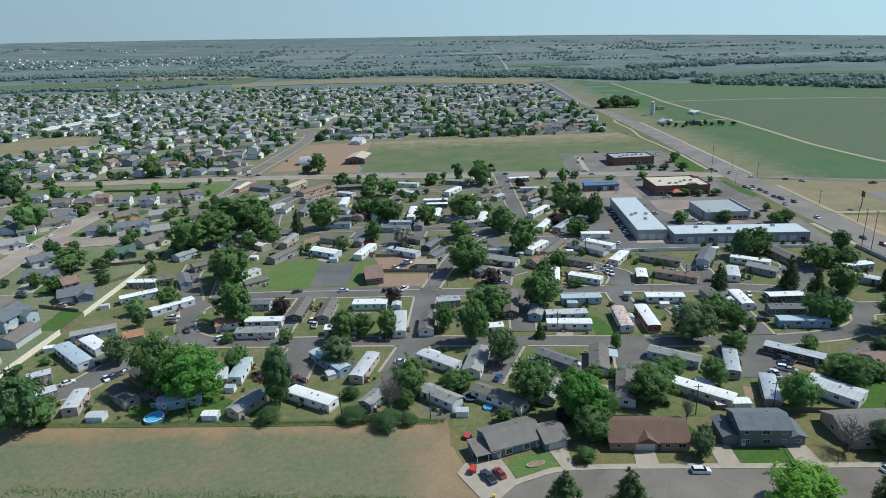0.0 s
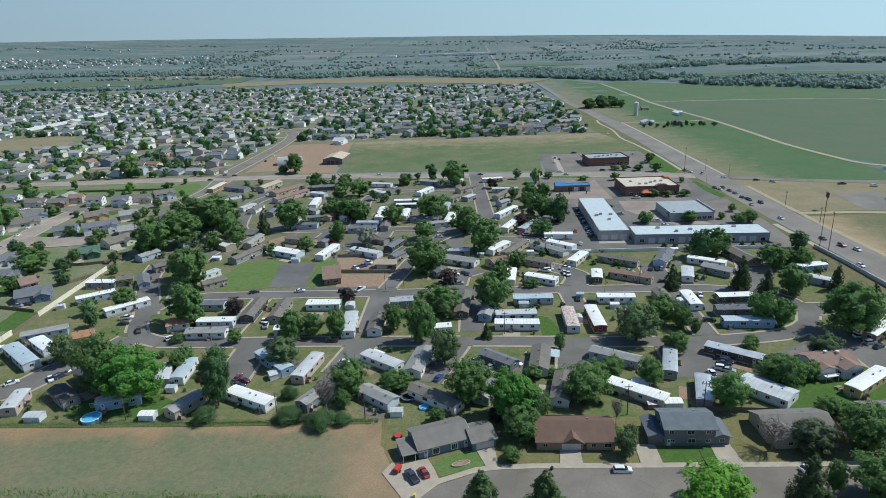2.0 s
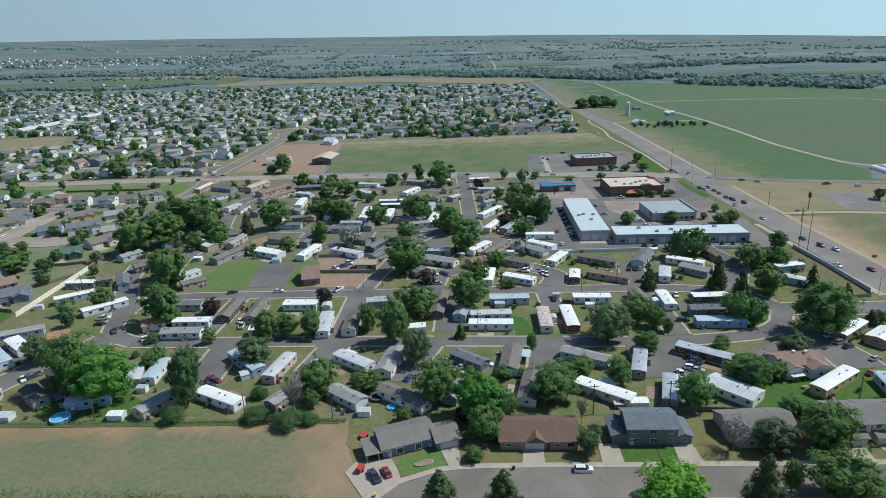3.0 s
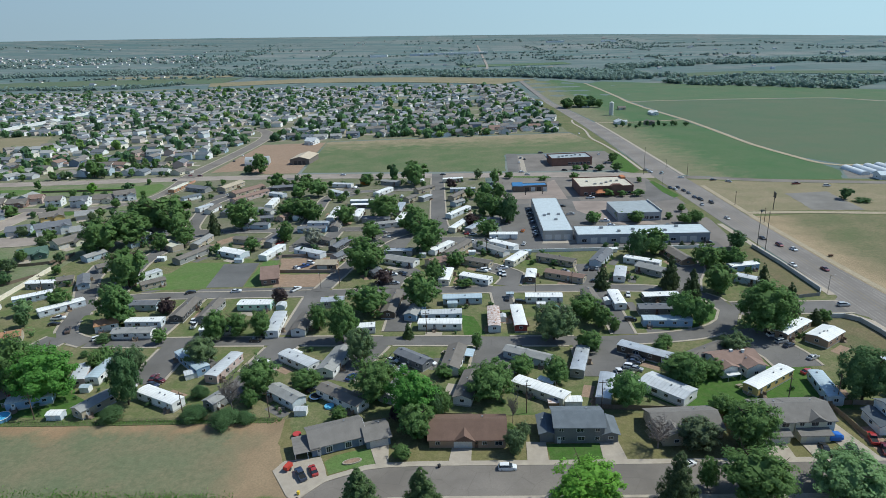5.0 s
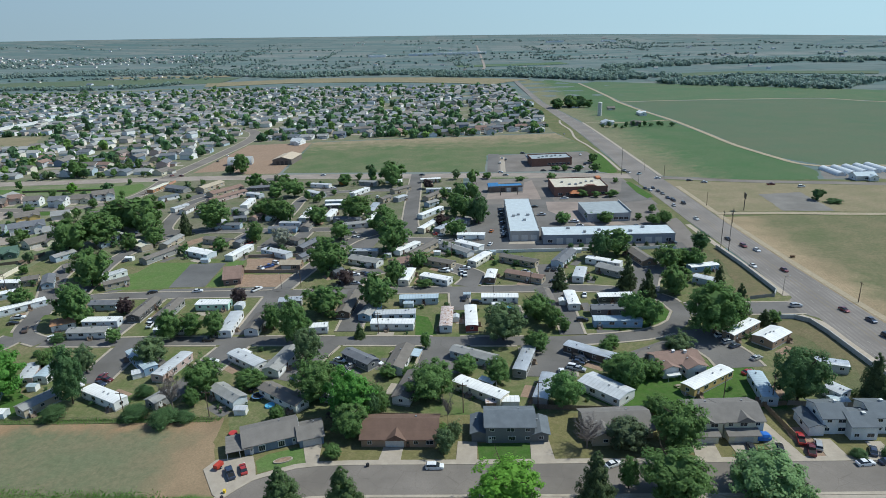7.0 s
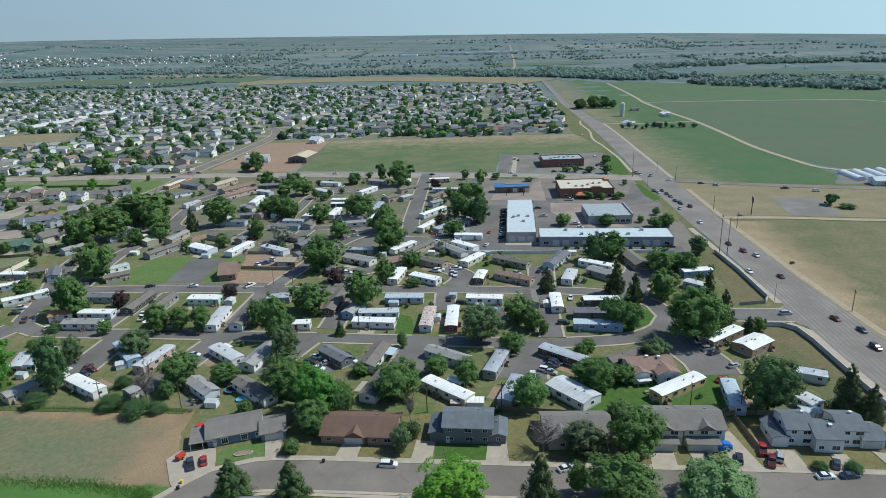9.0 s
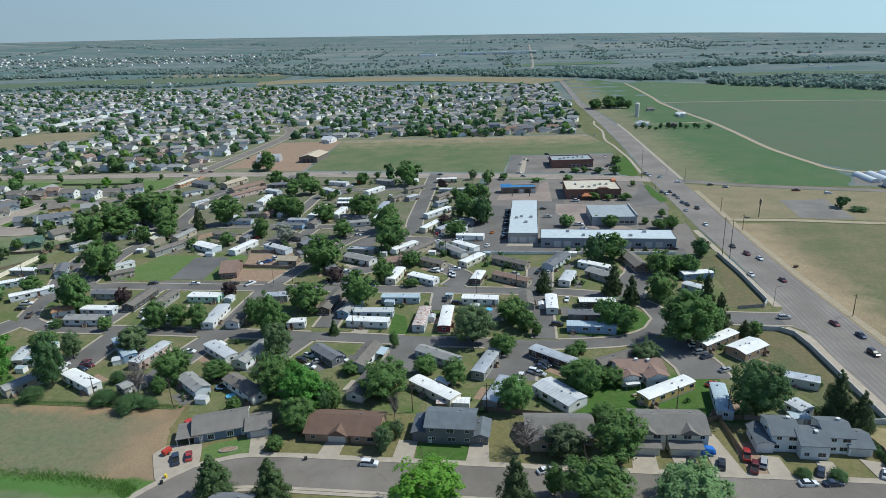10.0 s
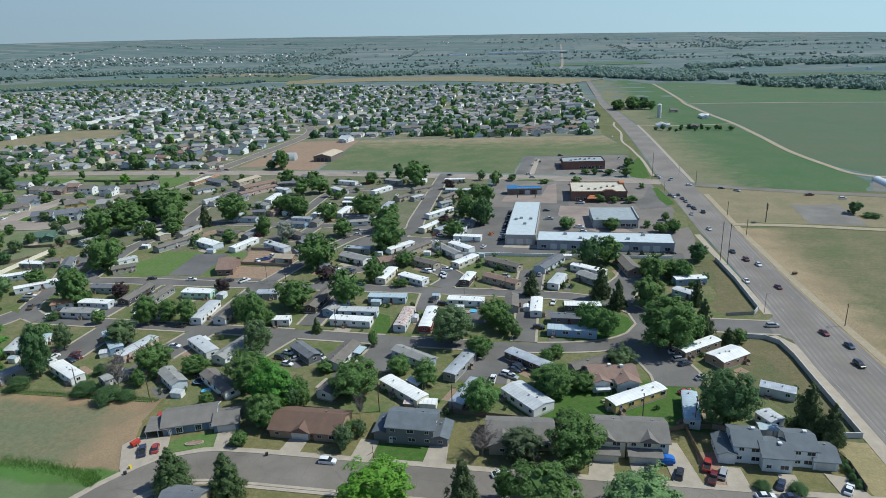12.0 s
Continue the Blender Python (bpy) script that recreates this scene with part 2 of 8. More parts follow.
ROAD_CROP = meadow("young green crop thinning towards the highway", (0.072, 0.160, 0.058), (0.085, 0.152, 0.060), (0.145, 0.170, 0.090), 0.008, 0.02, 0.5, ((0, 262, 224, 26, (0.270, 0.235, 0.145)),), haze_sheen=0.05)
TOWN_YARD = meadow("dusty yards and verges of the suburb", (0.215, 0.210, 0.140), (0.140, 0.190, 0.095), (0.31, 0.262, 0.200), 0.03, 0.08)
BACK_LAWN = meadow("worn yards between the rear homes", (0.185, 0.180, 0.115), (0.125, 0.165, 0.075), (0.290, 0.250, 0.205), 0.05, 0.075)
RUSTY_WOOD = paint("rust-brown boards", (0.145, 0.09, 0.055), 0.9)
SOIL = meadow("bare brown soil with thin weeds", (0.222, 0.178, 0.108), (0.175, 0.160, 0.086), (0.140, 0.152, 0.072), 0.06, 0.2)
STRAW = meadow("bright straw grass", (0.430, 0.345, 0.195), (0.345, 0.290, 0.160), (0.240, 0.235, 0.115), 0.05, 0.15)
VERGE = meadow("dry brown-green verge", (0.150, 0.158, 0.078), (0.120, 0.150, 0.066), (0.215, 0.172, 0.108), 0.04, 0.12)
FAR = hazed_far_fields()


def leaf_mat(name, c, dark=0.70, haze_sheen=0.0):
    k = Nodes("foliage " + name, 0.75, 0, 0.12).haze_sheen(haze_sheen)
    isl = k.n("NewGeometry").outputs["Random Per Island"]
    col = k.mix(isl, mul(c, dark), mul(c, 1.3))
    col = k.mix(k.span(k.noise(0.35, 3), 0.35, 0.65, 0, 0.5), col, mul(c, 0.7))
    own = k.n("ObjectInfo").outputs["Random"]
    col = k.mix(k.span(own, 0, 1, 0, 0.22), col, (c[0] * 1.2, c[1] * 0.92, c[2] * 0.9))
    k.base(col)
    tr = k.n("BsdfTranslucent")
    k.l(col, tr.inputs["Color"])
    ms = k.n("MixShader")
    ms.inputs[0].default_value = 0.5
    k.l(k.b.outputs[0], ms.inputs[1]), k.l(tr.outputs[0], ms.inputs[2])
    k.l(ms.outputs[0], k.t.nodes["Material Output"].inputs[0])
    return k.m


LEAF = {k: leaf_mat(k, c) for k, c in dict(
    mid=(0.165, 0.285, 0.100), bright=(0.148, 0.345, 0.080), dark=(0.125, 0.228, 0.100), light=(0.190, 0.335, 0.118), lime=(0.21, 0.43, 0.075), olive=(0.180, 0.265, 0.130),
    purple=(0.115, 0.088, 0.088), pale=(0.42, 0.45, 0.37), sage=(0.250, 0.395, 0.180), plum=(0.135, 0.140, 0.095), conifer=(0.150, 0.235, 0.102), pine=(0.160, 0.225, 0.130), spruce=(0.128, 0.180, 0.088), shrub=(0.125, 0.225, 0.098), far=(0.130, 0.235, 0.115)).items()}
BARK = paint("bark", (0.12, 0.09, 0.065), 0.95, 0, 4, 0.3)
TWIG = paint("bare grey twigs", (0.24, 0.205, 0.185), 0.95, 0, 4, 0.2)

# ---- mesh helpers ----


class Mesh:
    """Gathers boxes, prisms and faces into one mesh."""

    def __init__(self):
        self.v, self.f, self.mi = [], [], []

    def add(self, verts, faces, m=0):
        o = len(self.v)
        self.v += [tuple(p) for p in verts]
        self.f += [tuple(i + o for i in q) for q in faces]
        self.mi += [m] * len(faces)
        return self

    def box(self, x0, x1, y0, y1, z0, z1, m=0):
        return self.add([(x, y, z) for z in (z0, z1) for y in (y0, y1) for x in (x0, x1)],
                        [(0, 2, 3, 1), (4, 5, 7, 6), (0, 1, 5, 4), (2, 6, 7, 3), (0, 4, 6, 2), (1, 3, 7, 5)], m)

    def prism(self, profile, x0, x1, m=0):
        """A (y, z) outline, counter-clockwise seen from +x, drawn out along x."""
        n = len(profile)
        vs = [(x, y, z) for x in (x0, x1) for y, z in profile]
        fs = [(i, i + n, (i + 1) % n + n, (i + 1) % n) for i in range(n)]
        return self.add(vs, [tuple(reversed(q)) for q in fs] + [tuple(reversed(range(n))), tuple(range(n, 2 * n))], m)

    def tube(self, a, b, ra, rb, n=6, m=0):
        a, b = Vector(a), Vector(b)
        q = (b - a).to_track_quat("Z", "Y")
        vs = [p + q @ Vector((r * math.cos(6.2832 * i / n), r * math.sin(6.2832 * i / n), 0)) for p, r in ((a, ra), (b, rb)) for i in range(n)]
        return self.add(vs, [(i, (i + 1) % n, (i + 1) % n + n, i + n) for i in range(n)] + [tuple(range(n, 2 * n)), tuple(reversed(range(n)))], m)

    def make(self, name, *mats):
        me = bpy.data.meshes.new(name)
        me.from_pydata(self.v, [], self.f)
        for mat in mats:
            me.materials.append(mat)
        if len(mats) > 1:
            me.polygons.foreach_set("material_index", self.mi)
        me.update()
        return me


def part(name, me, parent=None, m=None, label=""):
    """Links a mesh as one object, under its thing where one is given."""
    ob = new(name, me)
    if parent:
        ob.parent = parent
    if m is not None:
        ob.matrix_basis = m
    return tagged(ob, label) if label else ob


def thing(name, m, label, category, group="", kind=""):
    ob = new(name)
    ob.matrix_basis = m
    return tagged(ob, label, category, group, kind)


def structure(name, me, label, category="ground"):
    return tagged(new(name, me), label, category, kind="structure")


rng = random.Random(7)

# ---- ground ----


def rise(x, y):
    """The height of the land: level here, climbing gently towards the far horizon, more to the west."""
    dx, dy = x - 55, y
    d = math.hypot(dx, dy)
    if d < 1150:
        return 0.0
    a = math.degrees(math.atan2(dx, max(dy, 1e-3))) if dy > 0 else (90 if dx > 0 else -90)
    a = max(-40, min(40, a))
    top = 130 - a * 2.2 - a * a * 0.02
    return top * ((d - 1150) / 3550) ** 2 + 1.5 * math.sin(d * 0.004 + a * 0.15) * min(1, (d - 1150) / 800)


def ground_sheet():
    g = Mesh()
    rings = [0, 200, 500, 800, 1000, 1150] + [1150 + 3550 * (i / 36) for i in range(1, 37)]
    n = 180
    for r in rings:
        for i in range(n):
            x, y = 55 + r * math.sin(6.283185 * i / n), r * math.cos(6.283185 * i / n)
            g.v.append((x, y, rise(x, y)))
    for k in range(len(rings) - 1):
        for i in range(n):
            j = (i + 1) % n
            g.f.append((k * n + j, k * n + i, (k + 1) * n + i, (k + 1) * n + j))
    g.mi = [0] * len(g.f)
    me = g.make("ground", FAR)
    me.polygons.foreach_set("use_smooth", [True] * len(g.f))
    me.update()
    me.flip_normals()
    structure("ground", me, "level farmland of green and tan fields in haze-blued colours")


ground_sheet()


def ragged(pts, amount, step=2.0):
    """An outline made uneven, as the edge of grass or soil is."""
    out = []
    for i, (x0, y0) in enumerate(pts):
        x1, y1 = pts[(i + 1) % len(pts)]
        L = math.hypot(x1 - x0, y1 - y0)
        n = max(1, int(L / step))
        for j in range(n):
            x, y = x0 + (x1 - x0) * j / n, y0 + (y1 - y0) * j / n
            d = amount * (noise.noise((x * 0.13, y * 0.13, 3.0)) + 0.7 * noise.noise((x * 0.45, y * 0.45, 7.0)))
            out.append((x - (y1 - y0) / L * d, y + (x1 - x0) / L * d))
    return out


def patch(name, pts, z, mat, label, category="ground", rough=0.0):
    """A patch of ground on the lie of the land: an outline with a thin edge all round."""
    if rough:
        pts = ragged(pts, rough)
    bm = bmesh.new()
    bm.faces.new([bm.verts.new((x, y, z)) for x, y in pts]).normal_update()
    f = bm.faces[0] if bm.faces.ensure_lookup_table() is None else None
    if f.normal.z < 0:
        f.normal_flip()
    ext = bmesh.ops.extrude_face_region(bm, geom=[f])
    low = {e for e in ext["geom"] if isinstance(e, bmesh.types.BMVert)}
    for v in bm.verts:
        if v not in low:
            v.co.z = -0.3
    bmesh.ops.recalc_face_normals(bm, faces=bm.faces[:])
    bmesh.ops.triangulate(bm, faces=bm.faces[:])
    if any(rise(x, y) > 0.1 for x, y in pts):
        for _ in range(6):
            long = [e for e in bm.edges if e.calc_length() > 70]
            if not long:
                break
            bmesh.ops.subdivide_edges(bm, edges=long, cuts=1)
            bmesh.ops.triangulate(bm, faces=bm.faces[:])
        for v in bm.verts:
            v.co.z += rise(v.co.x, v.co.y)
    me = bpy.data.meshes.new(name)
    bm.to_mesh(me)
    bm.free()
    me.materials.append(mat)
    return structure(name, me, label, category)


def offset_line(pts, d):
    """A polyline moved sideways by d, to its left."""
    out = []
    for i, p in enumerate(pts):
        a, b = Vector(pts[max(i - 1, 0)]), Vector(pts[min(i + 1, len(pts) - 1)])
        p = Vector(p)
        u = ((p - a).normalized() if i else Vector((0, 0))) + ((b - p).normalized() if i < len(pts) - 1 else Vector((0, 0)))
        u.normalize()
        out.append((p.x - u.y * d, p.y + u.x * d))
    return out


def smooth(pts, step=6.0):
    """Rounds a polyline with a Catmull-Rom curve."""
    P = [Vector(p) for p in pts]
    P = [2 * P[0] - P[1]] + P + [2 * P[-1] - P[-2]]
    out = []
    for i in range(1, len(P) - 2):
        n = max(1, int((P[i + 1] - P[i]).length / step))
        for j in range(n):
            t = j / n
            a, b, c, d = P[i - 1:i + 3]
            q = 0.5 * (2 * b + (c - a) * t + (2 * a - 5 * b + 4 * c - d) * t * t + (3 * b - a - 3 * c + d) * t ** 3)
            out.append((q.x, q.y))
    out.append(tuple(P[-2]))
    return out


def ribbon(pts, d0, d1, z0, z1):
    """A strip between two offsets of a line, with sides down to z0."""
    L, R = offset_line(pts, d1), offset_line(pts, d0)
    g = Mesh()
    n = len(pts)
    hl = [rise(*p) for p in L]
    hr = [rise(*p) for p in R]
    g.v = [(x, y, z1 + h) for (x, y), h in zip(L, hl)] + [(x, y, z1 + h) for (x, y), h in zip(R, hr)] + [(x, y, z0 + h) for (x, y), h in zip(L, hl)] + [(x, y, z0 + h) for (x, y), h in zip(R, hr)]
    for i in range(n - 1):
        g.f += [(i, n + i, n + i + 1, i + 1), (i, i + 1, 2 * n + i + 1, 2 * n + i), (n + i + 1, n + i, 3 * n + i, 3 * n + i + 1)]
    g.mi = [0] * len(g.f)
    return g


ROADS = [0]
LANES = []
KERBED = []


def paved(x, y, clear=1.5):
    """Whether a place lies on or beside one of the roads."""
    p = Vector((x, y))
    for pts, h in LANES:
        for a, b in zip(pts, pts[1:]):
            if abs(a[0] - x) + abs(a[1] - y) < 40:
                a, b = Vector(a), Vector(b)
                f = max(0.0, min(1.0, (p - a).dot(b - a) / max((b - a).length_squared, 1e-6)))
                if (p - a - (b - a) * f).length < h + clear:
                    return True
    return False


def road(pts, width, mat=None, z=0.05, kerbs=True, label="grey asphalt park street with concrete kerbs", name="road"):
    pts = smooth(pts)
    ROADS[0] += 1
    z += ROADS[0] * 0.004
    h = width / 2
    LANES.append((pts, h))
    ob = structure(name, ribbon(pts, -h, h, -0.3, z).make("road", mat or ASPHALT), label, "road")
    if kerbs:
        KERBED.append((ob, pts, h, z))
    return ob


def lay_kerbs():
    """Concrete gutters along the roads, left open where another road joins."""
    segs = [(np.array(p[:-1]), np.array(p[1:]), w) for p, w in LANES]
    for ob, pts, h, z in KERBED:
        fine = [pts[0]]
        for p, q in zip(pts, pts[1:]):
            n = max(1, int(math.hypot(q[0] - p[0], q[1] - p[1]) / 1.3))
            fine += [(p[0] + (q[0] - p[0]) * (i + 1) / n, p[1] + (q[1] - p[1]) * (i + 1) / n) for i in range(n)]
        for s in (-1, 1):
            a, b = sorted((s * h, s * (h + 0.95)))
            run = []
            for p, q in zip(fine + [None], offset_line(fine, s * (h + 0.45)) + [None]):
                free = p is not None
                for A, B, w in segs if free else ():
                    if w == h and A[0][0] == pts[0][0] and A[0][1] == pts[0][1]:
                        continue
                    d = B - A
                    f = np.clip(((np.array(q) - A) * d).sum(1) / np.maximum((d * d).sum(1), 1e-6), 0, 1)
                    if np.hypot(*(A + d * f[:, None] - np.array(q)).T).min() < w + 0.4:
                        free = False
                        break
                if free:
                    run.append(p)
                else:
                    if len(run) > 2:
                        part("kerb", ribbon(run, a, b, -0.3, z + 0.09).make("kerb", KERB), ob)
                    run = []


# ---- kinds of things ----


def window_mesh(w, h):
    g = Mesh().box(-w / 2, w / 2, -0.04, 0.05, -h / 2, h / 2, 0)
    g.box(-w / 2 + 0.09, -0.03, -0.06, -0.035, -h / 2 + 0.09, h / 2 - 0.09, 1)
    g.box(0.03, w / 2 - 0.09, -0.06, -0.035, -h / 2 + 0.09, h / 2 - 0.09, 1)
    return g.make("window", TRIM, GLASS)


WIN = window_mesh(1.3, 1.05)
WIN_BIG = window_mesh(2.0, 1.25)
DOOR_MATS = [paint("door " + c, k, 0.6) for c, k in (("white", (0.7, 0.7, 0.68)), ("brown", (0.16, 0.10, 0.07)), ("grey", (0.35, 0.36, 0.37)))]
DOORS = [Mesh().box(-0.5, 0.5, -0.05, 0.05, 0, 2.05, 0).box(-0.42, 0.42, -0.07, -0.05, 0.1, 1.95, 0).box(-0.25, 0.25, -0.085, -0.07, 1.2, 1.75, 1).make("door", m, GLASS) for m in DOOR_MATS]
STEP = Mesh().box(-0.9, 0.9, -1.2, 0, 0, 0.55).box(-0.6, 0.6, -1.5, -1.2, 0, 0.36).box(-0.6, 0.6, -1.8, -1.5, 0, 0.18).box(-0.9, -0.82, -1.2, -0.02, 0.55, 1.4).box(0.82, 0.9, -1.2, -0.02, 0.55, 1.4).make("porch_steps", paint("porch wood", (0.26, 0.2, 0.15), 0.9))
VENT = Mesh().box(-0.16, 0.16, -0.16, 0.16, -0.15, 0.32).box(-0.24, 0.24, -0.24, 0.24, 0.32, 0.40).make("roof_vent", GALV)
SKIRT = paint("vinyl skirting", (0.5, 0.49, 0.46), 0.8, 0, 4, 0.2, ("X", 4.0))
GARAGE = paint("garage door panels", (0.62, 0.61, 0.58), 0.6, 0, 3, 0.1, ("Z", 3.2))


PADS = [Mesh().box(-a, a, -1.7, 1.7, -0.1, 0.045 + 0.004 * i).make("parking_pad", m) for i, (a, m) in enumerate(((3.2, CONCRETE), (4.2, ASPHALT), (3.6, DIRT)))]


def placed(x, y, z, turn=0):
    return pose(x, y, z, 0, 0, turn)


def wall_windows(parent, L, W, z, count, big=False, sides=(-1, 1), ends=True, skip=()):
    """Windows set in the long sides and the ends of a box of that size."""
    for s in sides:
        for i in range(count):
            if (s, i) in skip:
                continue
            x = (i + 0.5) / count * L - L / 2 + rng.uniform(-0.5, 0.5)
            part("window", WIN_BIG if big and i % 3 == 1 else WIN, parent, placed(x, s * (W / 2 + 0.02), z, 0 if s < 0 else 180))
    if ends:
        for s in (-1, 1):
            part("window", WIN, parent, placed(s * (L / 2 + 0.02), 0, z, 90 if s > 0 else -90))


def mobile_home(x, y, turn, L, W, wall, roof):
    """A manufactured home on a skirt: bowed metal roof or low shingled gable, windows, doors with steps, vents."""
    metal = roof in METAL_ROOF
    t = thing("mobile_home", placed(x, y, 0, turn), f"{word(wall)} {'double-wide ' if W > 6 else ''}mobile home with a {word(roof)} {'metal' if metal else 'shingled'} roof", "mobile home", "homes of the park")
    h = 2.95 if W < 6 else 3.0
    a, b = L / 2, W / 2
    part("skirting", Mesh().box(-a + 0.06, a - 0.06, -b + 0.06, b - 0.06, -0.1, 0.6).make("skirting", SKIRT), t)
    top = 0.30 if metal and W < 6 else W * (0.09 if metal else 0.17)
    walls = Mesh().prism([(-b, 0.55), (b, 0.55), (b, h), (0, h + top * 0.92), (-b, h)], -a, a)
    part("wall", walls.make("wall", wall_mat(wall)), t)
    o, th = 0.16 if metal else 0.32, 0.12
    if metal and W < 6:
        steps = [-1, -0.75, -0.4, 0, 0.4, 0.75, 1]
        up = [(k * (b + o), h - 0.02 + top * (1 - k * k) ** 0.8 if abs(k) < 1 else h - 0.02) for k in steps]
        prof = [(q, z) for q, z in up] + [(q, z + th) for q, z in reversed(up)]
    else:
        e = h - top * o / b
        prof = [(-b - o, e), (0, h + top), (b + o, e), (b + o, e + th), (0, h + top + th), (-b - o, e + th)]
    part("roof", Mesh().prism(prof, -a - o, a + o).make("roof", roof_mat(roof)), t)
    near = y < 300
    for k in range(rng.choice((1, 2, 2, 3)) if near else 1):
        q = rng.uniform(-0.5, 0.5)
        part("roof_vent", VENT, t, placed(rng.uniform(-a * 0.8, a * 0.8), q, h + top * (0.95 - abs(q) / b * 0.7) + th, 0))
    s = rng.choice((-1, 1))
    if L > 10:
        part("parking_pad", PADS[rng.randrange(3)], t, placed(rng.uniform(-0.25, 0.25) * L, s * (b + 2.9), 0.0, 0))
    n = max(2, round(L / (4.0 if near else 6.5)))
    d1 = rng.randrange(n)
    wall_windows(t, L, W, 1.95, n, L > 14, skip=((-1, d1), (1, n - 1 - d1)), ends=near and rng.random() < 0.8)
    for s, i in ((-1, d1), (1, n - 1 - d1)):
        dx = (i + 0.5) / n * L - L / 2
        m = placed(dx, s * (b + 0.03), 0.6, 0 if s < 0 else 180)
        part("door", DOORS[rng.randrange(3)], t, m)
        if near or s < 0:
            part("porch_steps", STEP, t, placed(dx, s * (b + 0.03), 0, 0 if s < 0 else 180))
    return t


def gable(parent, x, y, turn, L, W, h, wall, roof, pitch=0.36, windows=3, garage=None, front_gable=None, storeys=1, ends=True, overhang=0.5, base=0.0):
    """A gabled wing of a house, long side along its x, front towards -y. garage: (x, width) of a door in the front."""
    g = part("wing", None, parent, placed(x, y, base, turn))
    a, b, top = L / 2, W / 2, W / 2 * pitch
    part("wall", Mesh().prism([(-b, -0.1), (b, -0.1), (b, h), (0, h + top), (-b, h)], -a, a).make("wall", wall_mat(wall)), g)
    o, th = overhang, 0.16
    e = h - top * o / b
    rf = Mesh().prism([(-b - o, e), (0, h + top), (b + o, e), (b + o, e + th), (0, h + top + th), (-b - o, e + th)], -a - o, a + o)
    rf.box(-a - o, a + o, -b - o - 0.1, -b - o, e - 0.02, e + 0.1)
    if front_gable:
        fx, fw, fd = front_gable
        ft = fw / 2 * 0.55
        zb = e + 0.05
        yb = -b - o - fd
        yr = yb + (ft + 0.3) / pitch + fd
        rf.add([(fx - fw / 2, yb, zb), (fx + fw / 2, yb, zb), (fx, yb, zb + ft + 0.1), (fx, min(yr, -0.1), zb + ft + 0.1), (fx - fw / 2, yb + 0.6, zb), (fx + fw / 2, yb + 0.6, zb)],
               [(0, 1, 2), (2, 3, 4, 0), (1, 5, 3, 2)])
    part("roof", rf.make("roof", roof_mat(roof)), g)
    for st in range(storeys):
        z = 1.55 + st * 2.6
        skip = set()
        if garage and st == 0:
            skip = {(-1, i) for i in range(windows) if abs((i + 0.5) / windows * L - L / 2 - garage[0]) < garage[1] / 2 + 0.8}
        wall_windows(g, L, W, z, windows, True, skip=skip, ends=ends)
    if garage:
        q, gw = garage
        part("garage_door", Mesh().box(q - gw / 2 - 0.1, q + gw / 2 + 0.1, -b - 0.05, -b + 0.02, 0, 2.3).box(q - gw / 2, q + gw / 2, -b - 0.09, -b - 0.05, 0, 2.15).make("garage_door", GARAGE), g)
    part("roof_vent", VENT, g, placed(a * 0.4, b * 0.35, h + top * 0.65 + 0.1))
    return g


DRIVE = Mesh().box(-2.7, 2.7, -6.5, 0, -0.1, 0.03).make("driveway", CONCRETE)


def house(x, y, turn, L, W, h, wall, roof):
    t = thing("house", placed(x, y, 0, turn), f"{word(wall)} {'two-storey' if h > 4.2 else 'single-storey'} house with a {word(roof)} shingled roof", "house", "suburban houses")
    a, b = L / 2, W / 2
    two = h > 4.2
    g = gable(t, 0, 0, 0, L, W, h, wall, roof, 0.42, max(2, round(L / (4 if y < 200 else 5.5))), (-a + 3.2, 4.6) if L > 9 else None, storeys=2 if two else 1)
    if L > 9 and x < -165:
        part("driveway", DRIVE, t, placed(-a + 3.2, -b, 0.05))
    if L > 11:
        gable(t, a - 3.2, -b - 0.6, 90, 5, 6, 2.8 if not two else 4.6, wall, roof, 0.45, 1)
    return t


def shed(x, y, turn, L, W):
    t = thing("garden_shed", placed(x, y, 0, turn), "small pale metal garden shed with a low roof", "shed", "garden sheds")
    a, b = L / 2, W / 2
    part("wall", Mesh().prism([(-b, -0.1), (b, -0.1), (b, 1.9), (0, 2.3), (-b, 1.9)], -a, a).make("wall", wall_mat(rng.choice(("white", "bluewhite", "pale", "white")))), t)
    part("roof", Mesh().prism([(-b - 0.15, 1.83), (0, 2.3), (b + 0.15, 1.83), (b + 0.15, 1.93), (0, 2.42), (-b - 0.15, 1.93)], -a - 0.15, a + 0.15).make("roof", roof_mat(rng.choice(("white", "pale", "paleblue")))), t)
    part("door", Mesh().box(-0.7, 0.7, -b - 0.05, -b + 0.01, 0.05, 1.75).make("door", TRIM), t)


